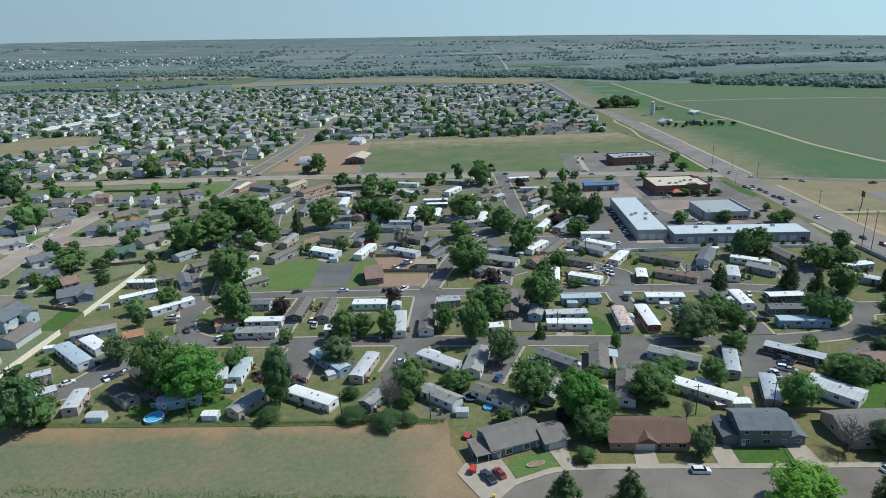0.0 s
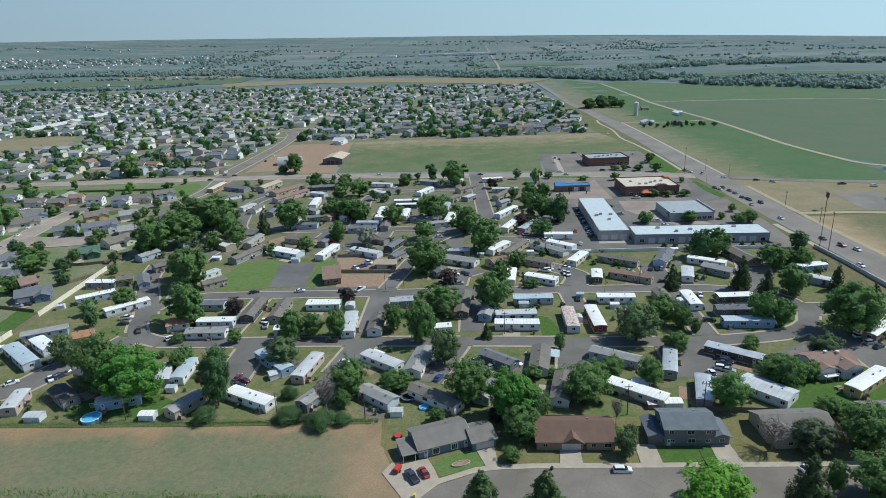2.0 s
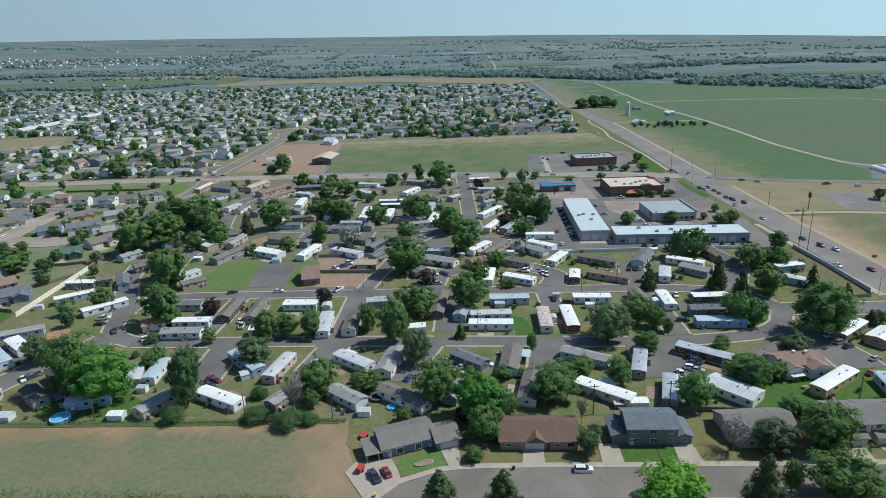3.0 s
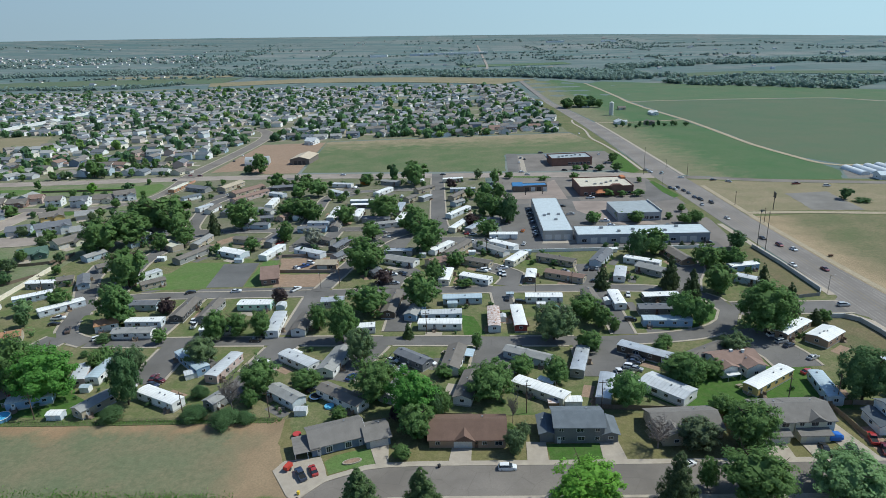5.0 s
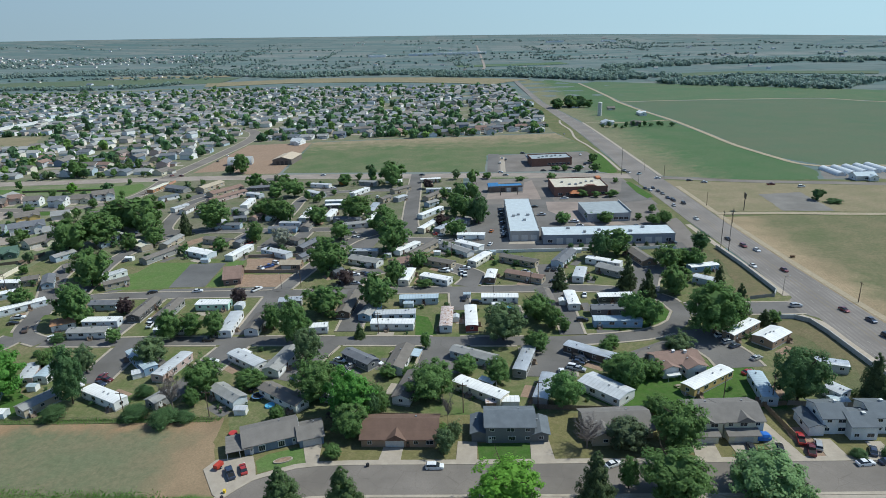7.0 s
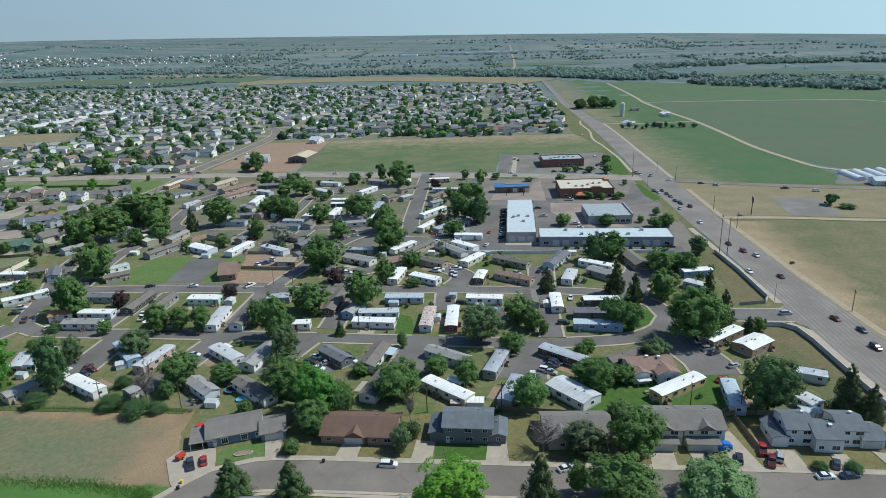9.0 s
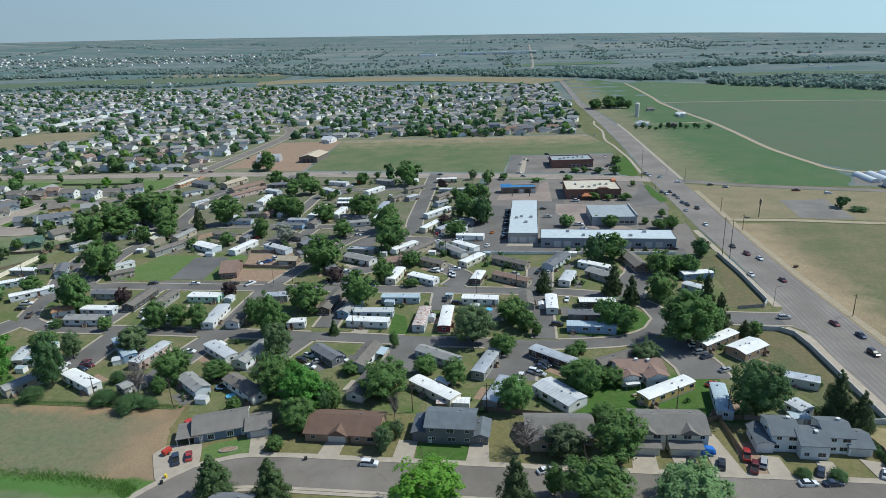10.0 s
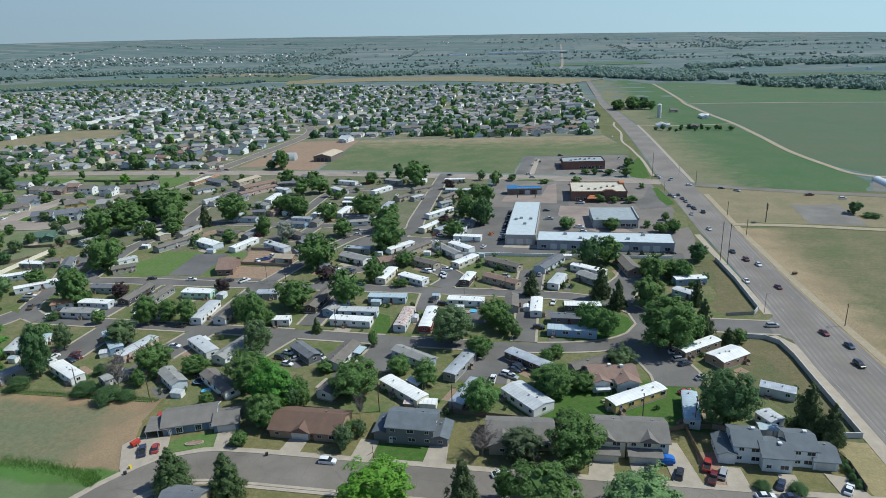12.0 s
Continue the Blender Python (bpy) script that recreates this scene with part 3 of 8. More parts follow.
# trees: crowns are clumps of many small leaf blades round limbs, built once at unit size and shared


def blades(g, centres, radii, count, size, rnd, squash=0.85, up=0.35):
    """Leaf blades scattered over clumps, facing outwards."""
    n = count
    idx = rnd.integers(0, len(centres), n)
    d = rnd.normal(size=(n, 3))
    d /= np.linalg.norm(d, axis=1)[:, None]
    p = centres[idx] + d * (radii[idx] * rnd.uniform(0.5, 1.12, n))[:, None] * np.array([1, 1, squash])
    out = p - centres.mean(axis=0)
    nrm = d * 0.6 + out * 1.1 + rnd.normal(size=(n, 3)) * 0.38 + np.array([0, 0, up])
    nrm /= np.linalg.norm(nrm, axis=1)[:, None]
    t1 = np.cross(nrm, rnd.normal(size=(n, 3)))
    t1 /= np.linalg.norm(t1, axis=1)[:, None]
    t2 = np.cross(nrm, t1)
    s = size * rnd.uniform(0.6, 1.35, n)[:, None]
    leaf = np.stack([p - t1 * s - t2 * s * 0.6, p + t1 * s - t2 * s * 0.5, p + t1 * s * 0.1 + t2 * s * 1.1], 1).reshape(-1, 3)
    o = len(g.v)
    g.v += [tuple(q) for q in leaf.tolist()]
    g.f += [(o + 3 * i, o + 3 * i + 1, o + 3 * i + 2) for i in range(n)]


def core(g, c, r, h, rnd, rows=6, cols=9):
    """The dense shaded inside of a crown."""
    o = len(g.v)
    for i in range(rows):
        th = math.pi * (i + 0.5) / rows
        for j in range(cols):
            ph = 6.2832 * j / cols
            k = rnd.uniform(0.75, 1.0)
            g.v.append((c[0] + k * r * math.sin(th) * math.cos(ph), c[1] + k * r * math.sin(th) * math.sin(ph), c[2] + k * h * math.cos(th)))
    for i in range(rows - 1):
        for j in range(cols):
            q = (j + 1) % cols
            g.f.append((o + i * cols + j, o + (i + 1) * cols + j, o + (i + 1) * cols + q, o + i * cols + q))


def crown(seed, shape, count, size, clumps, inner=(6, 9), fill=0.58):
    """A unit crown: radius 1 across, from the ground at z 0 to the top at z 2. Lobes carry clumps, clumps carry leaf blades."""
    rnd = np.random.default_rng(seed)
    g = Mesh()
    cs, rs = [], []
    if shape == "cone":
        for i in range(clumps):
            z = 0.05 + 0.93 * (i + 0.5) / clumps
            w = (1 - z) ** 0.8 * rnd.uniform(0.88, 1.12) + 0.02
            for a in range(max(2, int(13 * w + 1))):
                ang = rnd.uniform(0, 6.283)
                k = w * rnd.uniform(0.45, 1.05)
                cs.append((k * math.cos(ang), k * math.sin(ang), 2 * z - 0.16 * k))
                rs.append(0.13 * w + 0.045)
        for zc, rc, hc in ((0.35, 0.58, 0.34), (0.8, 0.42, 0.4), (1.3, 0.24, 0.4)):
            core(g, (0, 0, zc), rc, hc, rnd, *inner)
    elif shape == "shrub":
        for i in range(clumps):
            ang, k = rnd.uniform(0, 6.283), rnd.uniform(0, 0.8)
            cs.append((k * math.cos(ang), k * math.sin(ang), rnd.uniform(0.3, 1.75) * (1 - 0.5 * k * k)))
            rs.append(rnd.uniform(0.16, 0.30))
        core(g, (0, 0, 0.7), 0.45, 0.55, rnd, *inner)
    else:
        lobes = max(5, clumps // 9)
        for i in range(lobes):
            z = 1 - 2 * (i + 0.5) / lobes + rnd.uniform(-0.12, 0.12)
            ang = i * 2.39996 + rnd.uniform(-0.35, 0.35)
            w = math.sqrt(max(0.0, 1 - min(1.0, z * z)))
            k = rnd.uniform(0.44, 0.66)
            lc = np.array([w * math.cos(ang) * k, w * math.sin(ang) * k, 1.0 + z * k * 1.08])
            lr = rnd.uniform(0.27, 0.42)
            for j in range(max(2, clumps // lobes)):
                e = rnd.normal(size=3)
                e /= np.linalg.norm(e)
                q = lc + e * lr * rnd.uniform(0.6, 1.0)
                cs.append((q[0], q[1], max(0.16, q[2])))
                rs.append(rnd.uniform(0.09, 0.17))
        core(g, (0, 0, 1.0), fill, fill * 1.25, rnd, *inner)
    cs, rs = np.array(cs), np.array(rs)
    if clumps < 12:
        rs = rs * 1.7
    blades(g, cs, rs, count, size, rnd, 0.85, 0.55)
    g.mi = [0] * len(g.f)
    return g


def trunk(seed, bare=False):
    """A unit trunk with limbs: as tall as the tree, spreading to radius 1."""
    rnd = random.Random(seed)
    g = Mesh()
    g.tube((0, 0, -0.02), (0.01, 0.02, 0.25), 0.055, 0.042, 7)
    g.tube((0.01, 0.02, 0.25), (-0.02, 0.0, 0.62), 0.042, 0.02, 6)
    for i in range(7 if not bare else 16):
        a, z = rnd.uniform(0, 6.283), rnd.uniform(0.2, 0.55)
        r = rnd.uniform(0.5, 0.8)
        tip = (r * math.cos(a), r * math.sin(a), min(0.97, z + rnd.uniform(0.18, 0.4)))
        g.tube((0, 0.01, z), tip, 0.026, 0.007, 5)
        for k in range(3 if not bare else 14):
            f = rnd.uniform(0.35, 1)
            m = tuple(f * q for q in tip[:2]) + (z + (tip[2] - z) * f,)
            b = rnd.uniform(0, 6.283)
            q = rnd.uniform(0.12, 0.34)
            e = (m[0] + q * math.cos(b), m[1] + q * math.sin(b), min(1.0, m[2] + rnd.uniform(-0.02, 0.16)))
            g.tube(m, e, 0.011, 0.003, 4 if not bare else 3)
            if bare:
                for _ in range(3):
                    b2 = rnd.uniform(0, 6.283)
                    g.tube(e, (e[0] + 0.11 * math.cos(b2), e[1] + 0.11 * math.sin(b2), min(1.02, e[2] + rnd.uniform(-0.02, 0.09))), 0.006, 0.002, 3)
    return g


CROWNS, TRUNKS = {}, {}
SHAPE = {"conifer": "cone", "spruce": "cone", "shrub": "shrub"}
LEVELS = {0: (11500, 0.0345, 230), 1: (3900, 0.058, 150), 2: (1400, 0.095, 60)}


def tree_meshes(kind, level, v):
    key = (kind, level, v)
    if key not in CROWNS:
        count, size, clumps = LEVELS[level]
        shape = SHAPE.get(kind, "round")
        if shape == "cone":
            size, clumps, count = size * 0.95, max(6, clumps // 8), count
        base = (shape, level, v)
        if base not in CROWNS:
            CROWNS[base] = crown(v * 17 + level * 5 + 3, shape, count, size, clumps)
        CROWNS[key] = CROWNS[base].make("crown", LEAF[kind])
        for q in ("t", v), ("cone", v):
            if q not in TRUNKS:
                TRUNKS[q] = (trunk(v + 50) if q[0] == "t" else Mesh().tube((0, 0, -0.02), (0, 0, 0.9), 0.05, 0.01, 7)).make("trunk", BARK)
    return CROWNS[key], TRUNKS["cone" if SHAPE.get(kind) == "cone" else "t", v]


TREE_WORDS = dict(mid="leafy green shade tree", bright="large bright green leafy tree", dark="tall dark green leafy tree", light="light green airy garden tree", lime="vivid lime-green leafy tree",
                  olive="grey-green broad leafy tree", purple="round dark purple-leaved tree", pale="pale blossoming small tree", sage="broad silvery grey-green leafy tree", plum="brownish plum tree with thin leaves",
                  pine="broad grey-green pine with an open crown", conifer="broad pine tree with dense needles", spruce="pointed dark green spruce tree", shrub="low rounded green shrub", bare="bare grey leafless garden tree")
TREE_N = [0]


def tree(x, y, H, r, kind, level=None):
    TREE_N[0] += 1
    v = TREE_N[0] % 4
    if level is None:
        d = math.hypot(x - 55, y)
        level = 0 if d < 235 else 1 if d < 400 else 2
    cat = "shrub" if kind == "shrub" else "tree"
    t = thing("shrub" if kind == "shrub" else "tree", placed(x, y, 0, (TREE_N[0] * 67) % 360), TREE_WORDS[kind], cat, "shrubs" if kind == "shrub" else "trees")
    if SHAPE.get(kind) == "cone":
        r *= 1.22 if kind == "conifer" else 0.95
    sc = Matrix.Diagonal((r, r, H, 1))
    if kind == "bare":
        if "bare" not in TRUNKS:
            TRUNKS["bare"] = trunk(91, True).make("branches", TWIG)
        part("limb_work", TRUNKS["bare"], t, sc)
        return t
    cm, tm = tree_meshes(kind, level, v)
    wr = 1.0 + 0.10 * math.sin(TREE_N[0] * 1.7)
    if kind != "shrub":
        part("trunk", tm, t, Matrix.Diagonal((r * 0.9, r * 0.9, H, 1)))
    part("crown", cm, t, Matrix.Diagonal((r * 1.1 * wr, r * 1.1 / wr, H / 2, 1)))
    return t


# cars

CAR_COL = dict(white=(0.75, 0.76, 0.77), silver=(0.45, 0.46, 0.47), grey=(0.2, 0.21, 0.22), black=(0.018, 0.018, 0.02), navy=(0.03, 0.05, 0.10), blue=(0.03, 0.09, 0.32),
               red=(0.45, 0.03, 0.03), maroon=(0.16, 0.02, 0.03), brown=(0.12, 0.08, 0.06), orange=(0.7, 0.2, 0.03), paleblue=(0.35, 0.45, 0.5))
CAR_PROTO = {}
WHEEL = Mesh().tube((0, -0.11, 0), (0, 0.11, 0), 0.34, 0.34, 14, 0).tube((0, -0.125, 0), (0, -0.11, 0), 0.2, 0.22, 10, 1).tube((0, 0.11, 0), (0, 0.125, 0), 0.22, 0.2, 10, 1).make("wheel", TYRE, RIM)
LAMP_W = Nodes("headlamp lens", 0.15).base((0.7, 0.7, 0.68))
LAMP_R = Nodes("tail lamp lens", 0.2).base((0.35, 0.02, 0.02))


def taper(sections):
    """A body from cross-sections (x, half width at base, half width at top, z base, z top)."""
    g = Mesh()
    for x, wb, wt, zb, zt in sections:
        g.v += [(x, -wb, zb), (x, -wb, zb + (zt - zb) * 0.6), (x, -wt, zt), (x, wt, zt), (x, wb, zb + (zt - zb) * 0.6), (x, wb, zb)]
    n = len(sections)
    for i in range(n - 1):
        for j in range(6):
            k = (j + 1) % 6
            g.f.append((i * 6 + j, i * 6 + k, (i + 1) * 6 + k, (i + 1) * 6 + j))
    g.f += [tuple(range(6))[::-1], tuple(range((n - 1) * 6, n * 6))]
    g.mi = [0] * len(g.f)
    return g


def car_proto(colour, kind, near):
    if (colour, kind, near) in CAR_PROTO:
        return None
    c = CAR_COL[colour]
    k = Nodes("car paint " + colour, 0.28, 0.25 if colour not in ("white",) else 0.0, 0.5)
    k.b.inputs["Coat Weight"].default_value = 0.6
    dust = k.span(k.noise(1.2, 5), 0.4, 0.75, 0, 0.25)
    paintm = MATS.setdefault("car paint " + colour, k.base(k.mix(dust, c, (0.3, 0.27, 0.23))))
    names = dict(car="sedan", suv="sport utility car", pickup="pickup truck")
    t = thing("pickup_truck" if kind == "pickup" else "car", placed(0, 0, 0), f"{'dark blue' if colour == 'navy' else 'dark red' if colour == 'maroon' else 'pale blue' if colour == 'paleblue' else colour} {names[kind]} with dark windows", "truck" if kind == "pickup" else "car", "vehicles")
    if kind == "car":
        L, body = 4.6, [(-2.3, .75, .7, .35, .75), (-2.1, .88, .82, .25, .95), (-0.9, .9, .85, .22, .98), (0.8, .9, .85, .22, .98), (1.8, .88, .8, .22, .86), (2.25, .78, .7, .3, .68)]
        glass = [(-1.9, .8, .72, .93, 1.0), (-1.1, .8, .62, .93, 1.38), (0.0, .8, .62, .93, 1.42), (1.05, .8, .74, .93, 1.0)]
        roof = [(-1.15, .64, .60, 1.37, 1.42), (-0.4, .65, .61, 1.39, 1.47), (0.1, .64, .60, 1.40, 1.45)]
    elif kind == "suv":
        L, body = 4.7, [(-2.35, .82, .8, .4, .95), (-2.2, .92, .86, .3, 1.1), (-0.9, .94, .88, .28, 1.1), (0.9, .94, .88, .28, 1.1), (2.0, .92, .84, .3, 1.0), (2.35, .82, .76, .38, .82)]
        glass = [(-2.2, .84, .76, 1.05, 1.2), (-1.9, .84, .68, 1.05, 1.62), (0.3, .84, .68, 1.05, 1.66), (1.25, .84, .78, 1.05, 1.12)]
        roof = [(-2.0, .70, .66, 1.6, 1.66), (-0.8, .71, .67, 1.63, 1.74), (0.4, .70, .66, 1.63, 1.68)]
    else:
        L, body = 5.6, [(-2.8, .9, .88, .45, 1.05), (-2.7, .96, .92, .38, 1.12), (-0.6, .97, .92, .35, 1.12), (1.1, .97, .92, .35, 1.15), (2.3, .95, .88, .38, 1.1), (2.75, .86, .8, .45, .95)]
        glass = [(-0.75, .86, .74, 1.08, 1.2), (-0.6, .86, .7, 1.08, 1.75), (0.6, .86, .7, 1.08, 1.78), (1.4, .86, .8, 1.08, 1.2)]
        roof = [(-0.68, .72, .68, 1.74, 1.80), (0.0, .73, .69, 1.76, 1.86), (0.65, .72, .68, 1.76, 1.82)]
    part("body", taper(body).make("body", paintm), t)
    part("window", taper(glass).make("window", GLASS), t)
    part("roof", taper(roof).make("roof", paintm), t)
    if kind == "pickup":
        part("bed", Mesh().box(-2.6, -0.85, -0.78, 0.78, 1.0, 1.135).make("bed", TYRE), t)
    for sx in (-1, 1):
        for sy in (-1, 1):
            part("wheel", WHEEL, t, placed(sx * L * 0.3, sy * 0.82, 0.34))
            if near:
                part("headlight" if sx > 0 else "tail_light", Mesh().box(-0.06, 0.06, -0.17, 0.17, -0.07, 0.07).make("lamp", LAMP_W if sx > 0 else LAMP_R), t, placed(sx * (L / 2 - 0.09), sy * 0.6, 0.72 if kind == "car" else 0.85))
    CAR_PROTO[colour, kind, near] = t
    return t


def car(x, y, turn, colour, kind):
    near = y < 190
    first = car_proto(colour, kind, near)
    m = placed(x, y, 0.06, turn)
    if first:
        first.matrix_basis = m
        return first
    return copy_thing(CAR_PROTO[colour, kind, near], m)


# walls, fences and poles

WALL_MATS = dict(wallcream=paint("cream block wall", (0.80, 0.73, 0.60), 0.9, 0, 3, 0.12), wallpale=paint("pale precast wall", (0.52, 0.52, 0.50), 0.9, 0, 3, 0.15),
                 wallbrick=paint("orange-red brick wall", (0.50, 0.27, 0.19), 0.9, 0, 3, 0.2), walltan=paint("tan block wall", (0.34, 0.27, 0.22), 0.9, 0, 3, 0.15), fence=paint("grey board fence", (0.33, 0.31, 0.28), 0.9, 0, 5, 0.2), fencebrown=WOOD,
                 wire=paint("dark fence wire", (0.09, 0.085, 0.08), 0.7, 0.3), white=paint("white vinyl fence", (0.78, 0.78, 0.76), 0.6, 0, 3, 0.1))
WALL_WORDS = dict(wallcream="long cream block wall with piers", wallpale="pale precast concrete wall along the highway", wallbrick="low orange-red brick wall along a street", walltan="low tan block wall round a yard",
                  fence="grey wooden board fence", fencebrown="weathered brown wooden board fence", white="long white vinyl fence", wire="low wire fence on thin posts along the meadow")


def boundary(pts, h, kind):
    """A wall or fence along a line: panels between posts."""
    wood = kind.startswith("fence")
    t = thing("fence" if wood or kind in ("white", "wire") else "boundary_wall", placed(pts[0][0], pts[0][1], 0), WALL_WORDS[kind], "fence" if wood or kind in ("white", "wire") else "wall", kind="structure")
    o = Vector(pts[0])
    th = 0.05 if wood else 0.11
    for a, b in zip(pts, pts[1:]):
        a, b = Vector(a), Vector(b)
        L = (b - a).length
        n = max(1, round(L / (12.0 if kind == "white" else 4.0 if wood else 6.0)))
        ang = math.degrees(math.atan2(b.y - a.y, b.x - a.x))
        key = (kind, round(L / n, 2), h)
        if key not in MATS:
            w = L / n
            panel = Mesh()
            if wood:
                nb = max(4, round(w / 0.3))
                for i in range(nb):
                    panel.box(w * i / nb + 0.01, w * (i + 1) / nb - 0.01, -th / 2 - 0.01 * (i % 2), th / 2, 0.03, h - 0.05 + 0.05 * ((i * 7) % 3))
            elif kind == "wire":
                for q in range(4):
                    panel.box(0.0, w, -0.012, 0.012, 0.2 + q * (h - 0.2) / 3 - 0.025, 0.2 + q * (h - 0.2) / 3)
            else:
                panel.box(0.0, w, -th, th, -0.1, h - 0.1).box(0.0, w, -th - 0.05, th + 0.05, h - 0.1, h)
            post = Mesh().tube((0, 0, -0.1), (0, 0, h + 0.06), 0.04, 0.04, 6) if kind == "wire" else Mesh().box(-0.09 - th, 0.09 + th, -0.06 - th, 0.06 + th, -0.1, h + 0.08)
            MATS[key] = (panel.make("panel", WALL_MATS[kind]), post.make("post", WALL_MATS[kind]))
        pm, qm = MATS[key]
        for i in range(n):
            p = a + (b - a) * (i / n) - o
            part("panel", pm, t, placed(p.x, p.y, 0, ang))
            part("post", qm, t, placed(p.x, p.y, 0, ang))
    return t


def utility_pole(x, y, h, arm=0, mat=None, label="wooden utility pole with a crossarm"):
    t = thing("utility_pole", placed(x, y, 0, arm), label, "pole", "utility poles")
    part("shaft", Mesh().tube((0, 0, -0.2), (0, 0, h), 0.17, 0.11, 8).make("shaft", mat or POLE), t)
    part("crossarm", Mesh().box(-1.2, 1.2, -0.07, 0.07, h - 0.9, h - 0.75).make("crossarm", mat or POLE), t)
    for q in (-1.05, 0, 1.05):
        part("insulator", Mesh().tube((q, 0, h - 0.75), (q, 0, h - 0.5), 0.05, 0.035, 6).make("insulator", GALV), t)
    return t


def street_light(x, y, turn, h=8.0):
    t = thing("street_lamp", placed(x, y, 0, turn), "dark steel street lamp with a short arm", "street lamp", "street lamps")
    part("shaft", Mesh().tube((0, 0, -0.1), (0, 0, h), 0.10, 0.06, 8).make("shaft", STEEL), t)
    part("arm", Mesh().tube((0, 0, h - 0.1), (1.8, 0, h + 0.2), 0.05, 0.04, 6).make("arm", STEEL), t)
    part("lamp_head", Mesh().box(1.5, 2.2, -0.14, 0.14, h + 0.12, h + 0.26).make("lamp_head", GALV), t)
    return t


def bin_(x, y, colour):
    t = thing("wheelie_bin", placed(x, y, 0.02, rng.uniform(0, 90)), "dark wheeled rubbish bin at the kerb", "bin", "rubbish bins")
    part("body", taper([(-0.3, .26, .3, 0, .95), (0.3, .26, .3, 0, 1.0)]).make("body", CAR_BIN[colour]), t)
    part("lid", Mesh().box(-0.34, 0.36, -0.32, 0.32, 0.97, 1.06).make("lid", CAR_BIN[colour]), t)


CAR_BIN = dict(dark=Nodes("dark bin plastic", 0.6).base((0.03, 0.03, 0.032)), yellow=Nodes("yellow bin plastic", 0.5).base((0.7, 0.5, 0.05)))

# ---- ground patches, roads ----
patch("park_ground", [(-163, 157), (197, 157), (197, 225), (192, 303), (62, 303), (62, 490), (40, 508), (-180, 508), (-163, 330)], 0.012, LAWN, "patchy green and dry lawns of the park")
patch("suburb_ground", [(-460, 160), (-163, 160), (-163, 330), (-180, 512), (-460, 512)], 0.012, YARD, "green and tan suburban yards")
patch("suburb_ground", [(-97, 520), (-106, 700), (-108, 705), (166, 722), (172, 1130), (176, 1440), (154, 1464), (-37, 1519), (-244, 1569), (-475, 1650), (-707, 1682), (-983, 1645), (-1102, 1604), (-1700, 1260), (-1700, 520)], 0.012, TOWN_YARD, "suburban yards of green and bare soil")
patch("meadow", [(-420, 157), (-9, 157), (-7, 143), (2, 122), (-4, 110), (-12, 40), (-12, -400), (-420, -400)], 0.010, FIELD, "dry olive meadow with bare soil", rough=0.8)
patch("front_yards", [(-8, 157), (-8, 145), (2, 132), (12, 133), (197, 134), (197, 157)], 0.02, DRYLAWN, "dry yellow-green front lawns")
patch("south_yards", [(18, 121), (30, 122.5), (222, 122.5), (222, -400), (-12, -400), (-12, 40), (6, 108)], 0.02, DRYLAWN, "dry lawns south of the street")
patch("lawn", [(65.9, 143), (80, 143), (79.8, 135.8), (66.1, 135.8)], 0.06, GREEN, "bright watered green lawn", "lawn")
patch("lawn", [(6.8, 136.4), (9, 139.2), (18, 142.6), (21.2, 135.2), (14, 133.6), (9, 131.4)], 0.06, PLAY_LAWN, "green front lawn with a flower bed", "lawn")
patch("lawn", [(-7.5, 157.6), (14, 157.6), (14, 152), (-1, 146), (-5, 147)], 0.06, LAWN, "backyard lawn", "lawn", rough=1.2)
patch("south_yards", [(-13, 158.4), (24, 158.4), (24, 122), (-8, 118), (-12, 130)], 0.006, DRYLAWN, "thin dry grass round the corner house")
patch("lawn", [(-98, 299), (-76, 299), (-74, 263), (-112, 262), (-114, 275), (-100, 285)], 0.05, PLAY_LAWN, "open green play lawn", "lawn")
patch("lawn", [(-58, 300), (-50, 300), (-47, 264), (-57, 264)], 0.05, PLAY_LAWN, "strip of green lawn beside a court", "lawn")
patch("lawn", [(88, 178), (106, 160), (156, 158), (156, 184), (140, 184), (128, 178), (120, 180), (100, 174)], 0.03, GREEN, "green lawns round the homes", "lawn")
patch("lawn", [(-122, 176), (-104, 160), (-60, 159), (-88, 176)], 0.03, GREEN, "green back lawns", "lawn")
patch("lawn", [(43, 228), (48, 226), (52, 210), (44, 210)], 0.05, GREEN, "green lawn between homes", "lawn")
patch("lawn", [(120, 242), (134, 240), (141.5, 233), (143, 226.5), (139, 219), (131, 213.5), (120, 210.8), (106, 213), (126, 216), (136, 224), (132, 234)], 0.05, GREEN, "green verge inside the bend", "lawn")
patch("lawn", [(-420, 497), (-273, 489), (-228, 491), (-204, 500.5), (-196, 490), (-193, 472), (-193.5, 456), (-200, 447), (-205, 462), (-235, 473), (-270, 476), (-420, 473)], 0.04, PLAY_LAWN, "green strip along the collector road", "lawn")
for pts in ([(-243, 355), (-229, 354.5), (-231, 364), (-246, 364)], [(-224, 357), (-211, 358), (-211.8, 371), (-225, 371.5)], [(-263, 345), (-262, 360), (-275, 360), (-278, 345)], [(-241, 325), (-232, 325), (-232, 332), (-240, 332)],
            [(-196, 262), (-190, 272), (-204, 278), (-212, 272), (-208, 264)], [(-176, 222.5), (-165, 222.5), (-165, 240), (-178, 243)], [(-266, 405), (-262, 414), (-290, 416), (-290, 406)], [(-240, 404), (-240, 413), (-222, 414), (-222, 404)]):
    patch("lawn", pts, 0.03, GREEN, "watered green front lawn", "lawn", rough=0.5)
